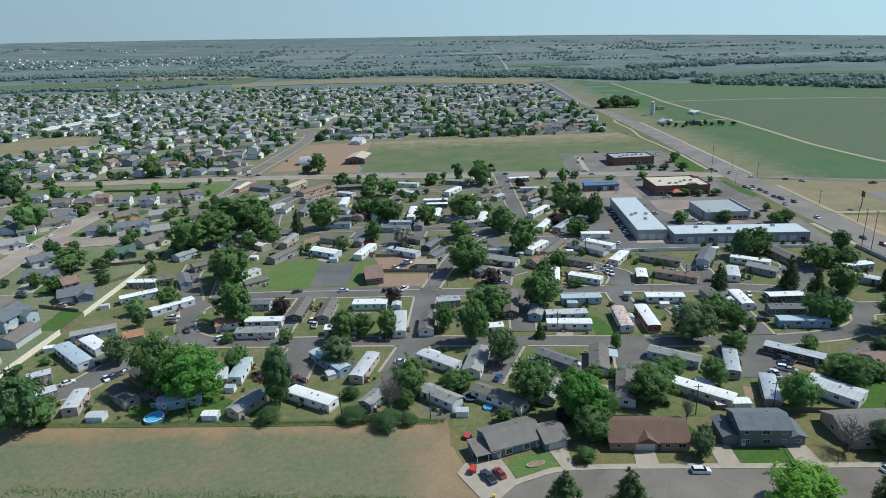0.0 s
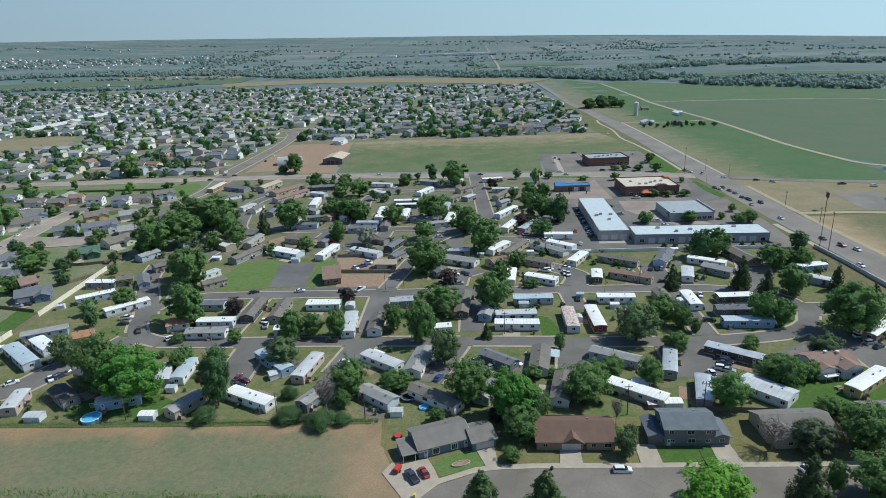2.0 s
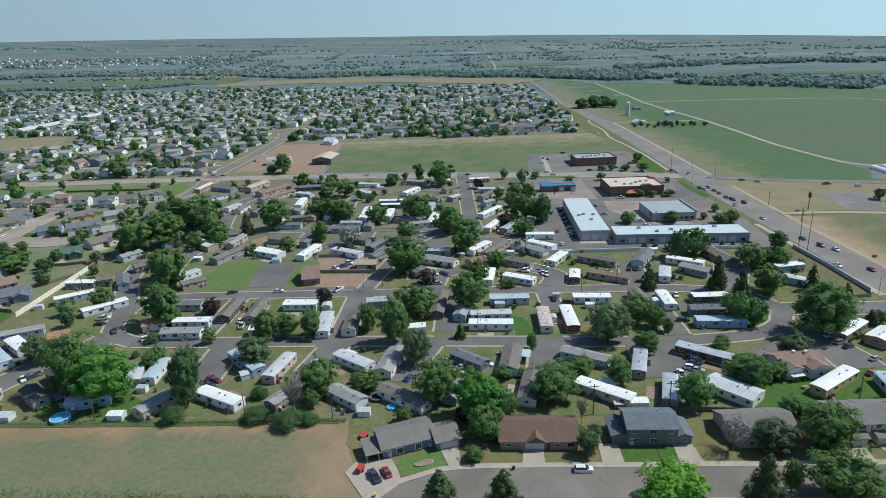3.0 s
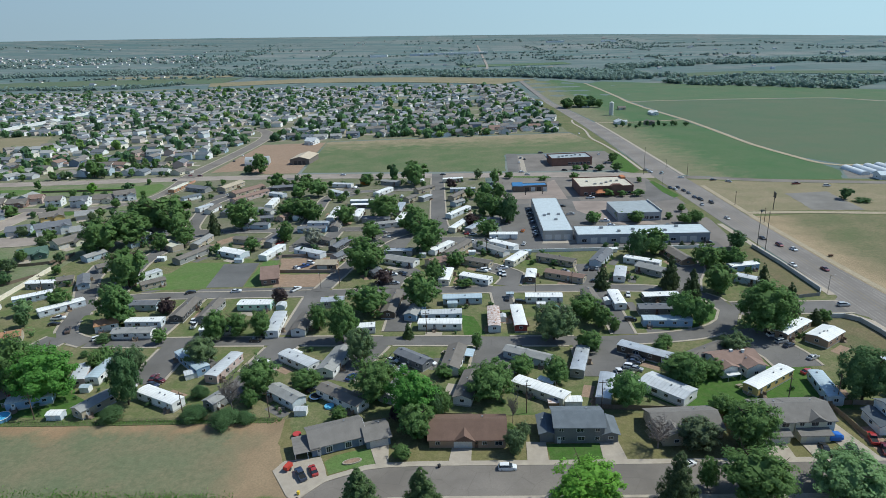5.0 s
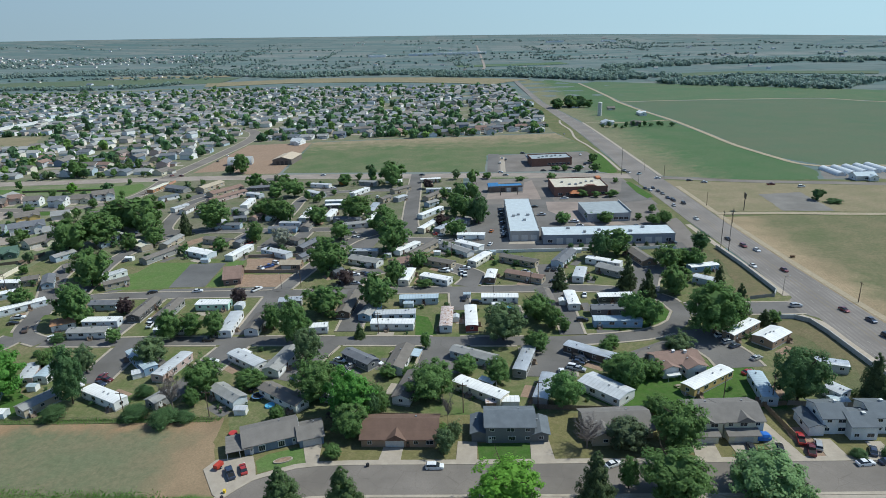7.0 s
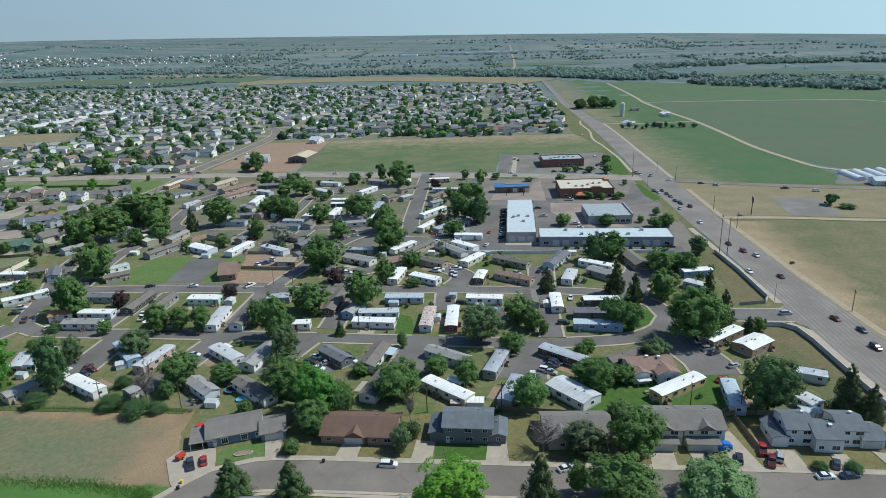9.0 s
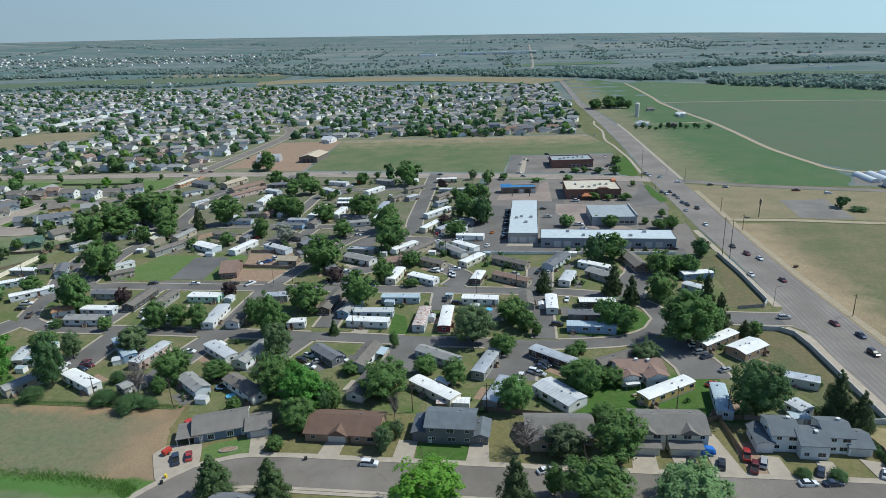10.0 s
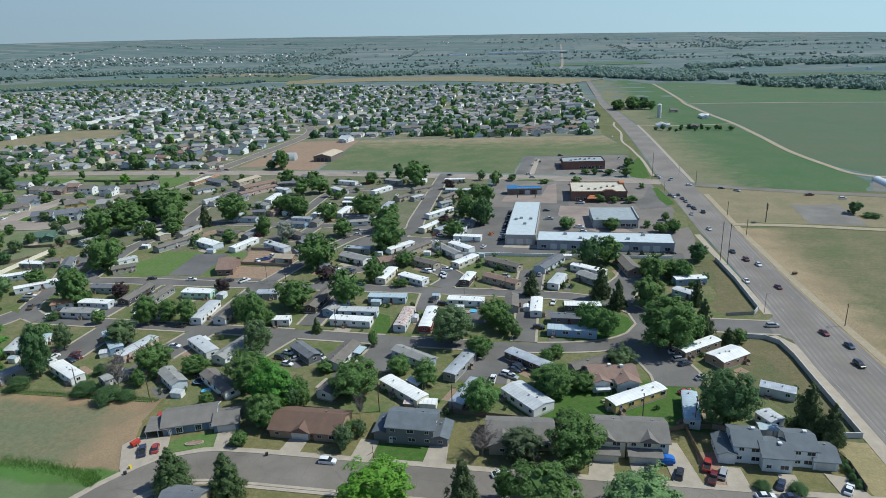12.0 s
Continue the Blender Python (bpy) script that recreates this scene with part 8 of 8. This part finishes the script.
def small_house(x, y, turn, two, wall, roof, L, W):
    h = 4.9 if two else 2.9
    t = thing("house", placed(x, y, 0, turn), f"{word(wall)} {'two-storey' if two else 'single-storey'} suburban house with a {word(roof)} roof", "house", "suburban houses")
    a, b = L / 2, W / 2
    top = W * 0.22
    part("wall", Mesh().prism([(-b, -0.1), (b, -0.1), (b, h), (0, h + top), (-b, h)], -a, a).box(a - 6.2, a - 0.4, -b - 4.5, -b + 1, -0.1, 2.7).make("wall", wall_mat(wall)), t)
    rf = Mesh().prism([(-b - .4, h - .18), (0, h + top), (b + .4, h - .18), (b + .4, h), (0, h + top + .18), (-b - .4, h)], -a - .4, a + .4)
    c, gw = a - 3.3, 3.3
    rf.add([(c - gw, -b - 4.9, 2.6), (c + gw, -b - 4.9, 2.6), (c, -b - 4.9, 4.1), (c - gw, -b + 1.5, 2.6), (c + gw, -b + 1.5, 2.6), (c, -b + 1.5, 4.1)], [(0, 1, 2), (0, 2, 5, 3), (1, 4, 5, 2), (3, 4, 1, 0)])
    part("roof", rf.make("roof", roof_mat(roof)), t)
    part("garage_door", Mesh().box(c - 2.4, c + 2.4, -b - 4.58, -b - 4.48, 0, 2.2).make("garage_door", GARAGE), t)
    part("driveway", DRIVE, t, placed(c, -b - 4.6, 0.05))
    for k in range(1):
        part("window", WIN_BIG, t, placed(-a + 2 + k * (L - 4) / 3, -b - 0.03, 1.5 if not two else 3.6))
    return t


def inside(x, y, poly):
    n, c = len(poly), False
    for i in range(n):
        (x0, y0), (x1, y1) = poly[i], poly[i - 1]
        if (y0 > y) != (y1 > y) and x < (x1 - x0) * (y - y0) / (y1 - y0) + x0:
            c = not c
    return c


AREA = [(-1250, 538), (-202, 538), (-202, 705), (-108, 712), (164, 730), (168, 1120), (154, 1439), (-37, 1494), (-244, 1544), (-475, 1625), (-707, 1657), (-983, 1620), (-1102, 1579), (-1700, 1250)]
HOLES = [[(-636, 880), (-636, 1310), (-598, 1310), (-592, 1020), (-590, 830)], [(-606, 770), (-580, 834), (-490, 834), (-442, 727), (-480, 672), (-520, 630), (-640, 640)], [(-170, 540), (-170, 706), (-110, 706), (-110, 540)]]
plots = []
k = 0
y = 560.0
while y < 1560:
    wob = sub.uniform(0, 20)
    x = -1500 + wob
    while x < 170:
        yy = y + 26 * math.sin(x * 0.007 + k * 0.35) + 11 * math.sin(x * 0.019)
        col = int((x + 1500) / 130)
        if inside(x, yy, AREA) and not any(inside(x, yy, h) for h in HOLES) and (x + 1500) % 130 > 13 and not paved(x, yy, 7):
            plots.append((x + sub.uniform(-2, 2), yy + sub.uniform(-1.5, 1.5), 0 if k % 2 else 180))
        x += 16.5 + sub.uniform(-1.5, 2.5)
    y += (30 if k % 2 == 0 else 36)
    k += 1
plots.sort(key=lambda p: math.hypot(p[0] - 55, p[1]))
pick = 108
for i, (x, y, a) in enumerate(plots[:pick]):
    two = sub.random() < 0.45
    if len(PROTO_H) < 60:
        ob = small_house(x, y, (a if sub.random() < 0.6 else 90 * sub.choice((-1, 1))) + sub.uniform(-16, 16), two, WALLS[i % len(WALLS)], ROOFS[(i * 3) % len(ROOFS)], sub.uniform(12, 15), sub.uniform(8.5, 10.5))
        PROTO_H.append(ob)
    else:
        copy_thing(sub.choice(PROTO_H), placed(x, y, 0, a + sub.uniform(-6, 6)))


def island_mat(name, cols, rough=0.8):
    """One material for a great many joined pieces, each in a shade of its own."""
    k = Nodes(name, rough)
    isl = k.n("NewGeometry").outputs["Random Per Island"]
    ramp = k.n("ValToRGB")
    ramp.color_ramp.interpolation = "CONSTANT"
    els = ramp.color_ramp.elements
    while len(els) < len(cols):
        els.new(0.5)
    for i, c in enumerate(cols):
        els[i].position = i / len(cols)
        els[i].color = (*c, 1)
    k.l(isl, ramp.inputs["Fac"])
    return k.base(ramp.outputs["Color"])


FAR_WALL = island_mat("far house walls", [(0.72, 0.70, 0.65), (0.50, 0.47, 0.43), (0.84, 0.84, 0.82), (0.80, 0.79, 0.76), (0.76, 0.77, 0.78), (0.56, 0.49, 0.44), (0.62, 0.67, 0.70), (0.80, 0.76, 0.68)])
FAR_ROOF = island_mat("far house roofs", [mul(COL[c], k) for c, k in (("brown", 1.05), ("slate", 0.95), ("grey", 1.0), ("grey", 0.85), ("brownroof", 1.15), ("grey", 0.7), ("bluegrey", 1.1), ("brown", 1.35))])


def far_house(gw, gr, x, y, a, L, W, h, rnd):
    """A small far house: walls, a gabled or hipped roof and a lower garage wing in front."""
    z0 = rise(x, y)
    c, s = math.cos(radians(a)), math.sin(radians(a))

    def at(pts):
        return [(x + u * c - v * s, y + u * s + v * c, z0 + w) for u, v, w in pts]

    wings = [(0.0, 0.0, L, W, h, L >= W)]
    if rnd.random() < 0.7:
        k = rnd.choice((-1, 1))
        wings.append((k * L * 0.45, -W - 1.6, 3.1, 3.2, 2.7, False))
    for u, v, l, w, t, along in wings:
        top, e = min(l, w) * 0.5, 0.4
        gw.add(at([(u - l, v - w, -1), (u + l, v - w, -1), (u + l, v + w, -1), (u - l, v + w, -1), (u - l, v - w, t), (u + l, v - w, t), (u + l, v + w, t), (u - l, v + w, t)]),
               [(0, 1, 5, 4), (1, 2, 6, 5), (2, 3, 7, 6), (3, 0, 4, 7)])
        hip = min(l, w) * 0.6 if rnd.random() < 0.3 else 0.0
        eaves = [(u - l - e, v - w - e, t), (u + l + e, v - w - e, t), (u + l + e, v + w + e, t), (u - l - e, v + w + e, t)]
        if along:
            gr.add(at(eaves + [(u - l - e + hip, v, t + top), (u + l + e - hip, v, t + top)]), [(0, 1, 5, 4), (1, 2, 5), (2, 3, 4, 5), (3, 0, 4)])
        else:
            gr.add(at(eaves + [(u, v - w - e + hip, t + top), (u, v + w + e - hip, t + top)]), [(0, 1, 4), (1, 2, 5, 4), (2, 3, 5), (3, 0, 4, 5)])


gw, gr = Mesh(), Mesh()
for x, y, a in plots[pick:]:
    far_house(gw, gr, x, y, a + sub.gauss(0, 20) + (90 if sub.random() < 0.42 else 0), sub.uniform(10.5, 14) / 2, sub.uniform(8.2, 10.5) / 2, 5.3 if sub.random() < 0.55 else 3.0, sub)
far_town = tagged(new("far_houses"), "great many small far houses of the suburb", "houses", kind="stuff")
part("wall", gw.make("wall", FAR_WALL), far_town)
part("roof", gr.make("roof", FAR_ROOF), far_town)
# streets of the suburb
y, k = 560.0, 0
gs = Mesh()
while y < 1560:
    if k % 2:
        for i in range(96):
            xs = [-1500 + i * 17.4, -1500 + (i + 1) * 17.4]
            ys = [y + 18 + 26 * math.sin(x * 0.007 + k * 0.35) + 11 * math.sin(x * 0.019) for x in xs]
            if all(inside(a, b, AREA) and not any(inside(a, b, h) for h in HOLES) for a, b in zip(xs, ys)):
                gs.add([(xs[0], ys[0] - 4.5, 0.07 + rise(xs[0], ys[0])), (xs[1], ys[1] - 4.5, 0.07 + rise(xs[1], ys[1])), (xs[1], ys[1] + 4.5, 0.07 + rise(xs[1], ys[1])), (xs[0], ys[0] + 4.5, 0.07 + rise(xs[0], ys[0]))], [(0, 1, 2, 3)])
    y += (30 if k % 2 == 0 else 36)
    k += 1
structure("road", gs.make("road", PALE_STREET), "worn suburban streets between the far houses", "road")

# trees among the houses: the nearer ones one by one, the rest as woods
KINDS = ["mid", "mid", "dark", "olive", "light", "mid", "dark"]
pts = []
for x, y, a in plots:
    for q in range(sub.choice((1, 2, 3, 3, 4, 5))):
        pts.append((x + sub.uniform(-9, 9), y + sub.choice((-1, 1)) * sub.uniform(8, 15)))
for x, y in pts[:50]:
    r = sub.uniform(2.0, 5.0)
    tree(x, y, r * sub.uniform(1.7, 2.4), r, sub.choice(KINDS), 2)


def woods(name, places, mat, label, count=30, size=0.42, clumps=9):
    """Many far trees joined into one: each a small clump of leaf blades on a stem."""
    base = [crown(200 + i, "round", count, size, clumps, (4, 5), 0.74 if count < 100 else 0.45) for i in range(7)]
    arr = [np.array(b.v) for b in base]
    V, F, o = [], [], 0
    for i, (x, y, r, h) in enumerate(places):
        a = arr[i % 7]
        c, s = math.cos(i * 1.3), math.sin(i * 1.3)
        z0 = rise(x, y)
        p = np.column_stack([(a[:, 0] * c - a[:, 1] * s) * r + x, (a[:, 0] * s + a[:, 1] * c) * r + y, a[:, 2] * h * 0.5 + z0 - 0.1 * h])
        V += p.tolist()
        F += [tuple(j + o for j in f) for f in base[i % 7].f]
        o += len(a)
    me = bpy.data.meshes.new(name)
    me.from_pydata(V, [], F)
    me.materials.append(mat)
    return tagged(new(name, me), label, "trees", kind="stuff")


far_pts = []
for x, y in pts[60:]:
    if y > 900 and sub.random() < 0.42:
        continue
    r = 2.0 + 5.6 * sub.random() ** 2.0
    far_pts.append((x, y, r, r * sub.uniform(1.6, 2.3)))
for i, (tone, label) in enumerate((((0.120, 0.225, 0.115), "dark green trees among the far houses"), ((0.165, 0.295, 0.135), "green garden trees among the far houses"), ((0.230, 0.360, 0.110), "yellow-green young trees among the far houses"))):
    woods("suburb_trees", [p for j, p in enumerate(far_pts) if (0, 1, 0, 1, 0, 0, 2)[j % 7] == i], leaf_mat("suburb " + label.split()[0], tone, 0.8), label, 46, 0.36, 11)

# more houses of the western suburb
LOW_H = [h for h in PROTO_H if "single" in h["label"]]
y = 170
while y < 500:
    x = -376
    while x < -172:
        px, py = x + sub.uniform(-3, 3), y + sub.uniform(-3, 3)
        on_street = abs(px + 247) < 15 and py < 360 or abs(px + 262) < 18 and 345 < py < 425 or 405 < py < 450 and px < -205 or 362 < py < 384 and -262 < px < -175 or 468 < py or 228 < py < 264 and -255 < px < -188 or 318 < py < 346 and -255 < px < -200
        if not on_street and all(math.hypot(px - hx, py - hy) > 14 for hx, hy in WEST) and (px < -285 or py < 222):
            copy_thing(sub.choice(LOW_H), placed(px, py, 0, sub.choice((0, 90, 180, -90)) + sub.uniform(-8, 8)))
            WEST.append((px, py))
        x += 18
    y += 22
# garden trees there
for k in range(130):
    x, y = sub.uniform(-385, -172), sub.uniform(215, 500)
    if paved(x, y, 2.5) or (y > 462 and x > -345) or any(math.hypot(x - hx, y - hy) < 8 for hx, hy in WEST):
        continue
    r = sub.uniform(2, 4.5)
    tree(x, y, r * 2.1, r, sub.choice(KINDS), 1)
# bushes and saplings about the park
for k in range(60):
    x, y = sub.uniform(-160, 188), sub.uniform(162, 300)
    if any(math.hypot(x - hx, y - hy) < 7.5 for hx, hy in PARK) or near_road(x, y) or paved(x, y) or (-116 < x < -16 and 256 < y < 306):
        continue
    r = sub.uniform(0.9, 2.0)
    tree(x, y, r * 1.6, r, "shrub" if k % 3 else "light", 1)

# young trees between the homes further back
made = 0
while made < 46:
    x, y = sub.uniform(-172, 60), sub.uniform(264, 500)
    if any(math.hypot(x - hx, y - hy) < 7 for hx, hy in PARK) or 348 < y < 360 or abs(x - 33) < 7 or 506 < y or (-118 < x < -16 and y < 305) or paved(x, y, 2.0):
        made += 0.2
        continue
    made += 1
    r = sub.uniform(1.8, 4.0)
    t = tree(x, y, r * sub.uniform(1.7, 2.3), r, sub.choice(("mid", "mid", "light", "olive")), 2)
    t.name = "sapling"
    tagged(t, "young green tree beside a home", "sapling", "saplings")

# low bushes and hedges round the homes
bushes = []
for hx, hy in HOMES:
    for q in range(4 if hy > 304 else 4 if hy > 262 else 3):
        a, d = sub.uniform(0, 6.283), sub.uniform(3.5, 9.5 if hy < 304 else 13)
        x, y = hx + d * math.cos(a), hy + d * 0.7 * math.sin(a)
        r0 = 1.4
        if y < 158.5 or y > 504 or (x > 62 and y > 302) or paved(x, y, r0) or not -165 < x < 188 or (-112 < x < -17 and 262 < y < 303) or any(abs(x - px) < 2.5 and abs(y - py) < 2.5 for px, py in PARK):
            continue
        r = sub.uniform(0.6, 1.5 if hy < 262 else 2.8)
        bushes.append((x, y, r, r * sub.uniform(1.5, 2.2)))
woods("bushes", bushes, LEAF["shrub"], "low green bushes and hedges beside the homes", 200, 0.17, 16)

# tree belts and farms towards the horizon
belt = []


def belt_line(pts, width, n, rmin, rmax):
    pts = smooth(pts, 40)
    for _ in range(n):
        i = sub.randrange(len(pts) - 1)
        f = sub.random()
        x = pts[i][0] + (pts[i + 1][0] - pts[i][0]) * f + sub.gauss(0, width)
        y = pts[i][1] + (pts[i + 1][1] - pts[i][1]) * f + sub.gauss(0, width)
        r = sub.uniform(rmin, rmax)
        belt.append((x, y, r, r * sub.uniform(1.1, 1.6)))


def belt_area(base, depth, n, rmin, rmax, gap=0.0):
    """Trees over a strip that begins at a line and reaches back from it; gap: the share of clearings."""
    base = smooth(base, 40)
    for _ in range(n):
        i = sub.randrange(len(base) - 1)
        f, back = sub.random(), sub.random() * depth
        x = base[i][0] + (base[i + 1][0] - base[i][0]) * f + back * 0.1
        y = base[i][1] + (base[i + 1][1] - base[i][1]) * f + back
        if gap and noise.noise((x * 0.007, y * 0.007, 5.0)) < gap * 1.2 - 0.6:
            continue
        r = sub.uniform(rmin, rmax)
        belt.append((x, y, r, r * sub.uniform(1.2, 1.9)))


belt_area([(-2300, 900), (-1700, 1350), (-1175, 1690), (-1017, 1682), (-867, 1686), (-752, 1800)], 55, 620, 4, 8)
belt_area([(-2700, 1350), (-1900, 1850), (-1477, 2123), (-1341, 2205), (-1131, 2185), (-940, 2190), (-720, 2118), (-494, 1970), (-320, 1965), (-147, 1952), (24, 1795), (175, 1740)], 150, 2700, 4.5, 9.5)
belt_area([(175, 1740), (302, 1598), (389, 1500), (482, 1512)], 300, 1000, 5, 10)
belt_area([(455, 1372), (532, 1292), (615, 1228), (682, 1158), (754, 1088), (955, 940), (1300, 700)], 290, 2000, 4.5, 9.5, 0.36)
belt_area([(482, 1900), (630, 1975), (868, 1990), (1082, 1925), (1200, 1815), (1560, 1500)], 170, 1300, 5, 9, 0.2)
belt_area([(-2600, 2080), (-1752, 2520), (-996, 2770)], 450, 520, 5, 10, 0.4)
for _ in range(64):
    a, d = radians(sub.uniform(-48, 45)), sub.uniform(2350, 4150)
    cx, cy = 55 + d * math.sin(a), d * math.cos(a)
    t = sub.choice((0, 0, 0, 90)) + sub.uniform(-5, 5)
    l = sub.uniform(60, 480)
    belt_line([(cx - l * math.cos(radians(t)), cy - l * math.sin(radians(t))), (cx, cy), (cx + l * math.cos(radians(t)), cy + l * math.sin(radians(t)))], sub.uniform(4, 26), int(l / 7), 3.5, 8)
# leaf colours paled and blued to paint in haze, more so further off
woods("woods", [b for b in belt if b[1] < 2050], leaf_mat("river woods", (0.240, 0.350, 0.300), 0.95, 0.5), "tree belts and woods across the plain, paled for haze")
woods("woods", [b for b in belt if b[1] >= 2050], leaf_mat("hazed tree rows", (0.285, 0.385, 0.350), 0.95, 0.5), "tree rows between far fields, paled further for haze")
gw, gr = Mesh(), Mesh()
for k in range(330):
    if k < 210:
        u, v = sub.uniform(-0.5, 1), sub.random()
        x, y = -1752 + 756 * u - 250 * v, 2515 + 250 * u + 420 * v
    else:
        a, d = radians(sub.uniform(-46, 44)), sub.uniform(1900, 4300)
        x, y = 55 + d * math.sin(a), d * math.cos(a)
    z0 = rise(x, y)
    L, W, h = sub.uniform(4, 8), sub.uniform(4, 6), sub.uniform(3, 5)
    gw.box(x - L, x + L, y - W, y + W, z0 - 2, z0 + h)
    gr.add([(x - L, y - W, z0 + h), (x + L, y - W, z0 + h), (x + L, y + W, z0 + h), (x - L, y + W, z0 + h), (x - L, y, z0 + h + W * 0.5), (x + L, y, z0 + h + W * 0.5)], [(0, 1, 5, 4), (1, 2, 5), (2, 3, 4, 5), (3, 0, 4)])
for x, y, L in ((-130, 3050, 60), (-20, 3060, 90), (120, 3070, 50), (-330, 3000, 40), (600, 3900, 50), (900, 3850, 40)):
    gw.box(x - L, x + L, y - 12, y + 12, rise(x, y) - 2, rise(x, y) + 9)
ft = tagged(new("far_farms"), "scattered far farm buildings and sheds on the plain", "buildings", kind="stuff")
part("wall", gw.make("wall", FAR_WALL), ft)
part("roof", gr.make("roof", FAR_ROOF), ft)
for pts, d0, d1, mat, name, label in (
        ([(-660, 1800), (-500, 1850), (-376, 1862), (-139, 1800), (60, 1690), (190, 1580)], -95, 55, TANGRASS, "dry_field", "pale dry field beyond the suburb"),
        ([(-1120, 2130), (-900, 2135), (-690, 2120)], -55, 10, TANGRASS, "dry_field", "narrow straw-coloured field before the trees"),
        ([(-2300, 1150), (-1500, 1800), (-1180, 1960), (-900, 1985), (-640, 1985)], -150, 60, CROP2, "crop_field", "far green crop field between two tree belts"),
        ([(-1000, 1400), (-880, 1480), (-760, 1530)], -25, 25, TANGRASS, "dry_field", "strip of dry ground behind the houses"),
        ([(560, 1600), (760, 1640), (1000, 1500)], -50, 50, CROP2, "pasture", "green clearing among the river woods"),
        ([(40, 2290), (200, 2300), (420, 2320)], -60, 60, CROP, "crop_field", "green field behind the river woods")):
    structure(name, ribbon(smooth(pts, 40), d0, d1, -3, 0.8).make(name, mat), label, "field")
structure("road", ribbon(smooth([(125, 2080), (136, 2300), (140, 3044), (138, 3701)], 60), -4, 4, -3, 1.4).make("road", PALE_STREET), "straight pale country road going north", "road")
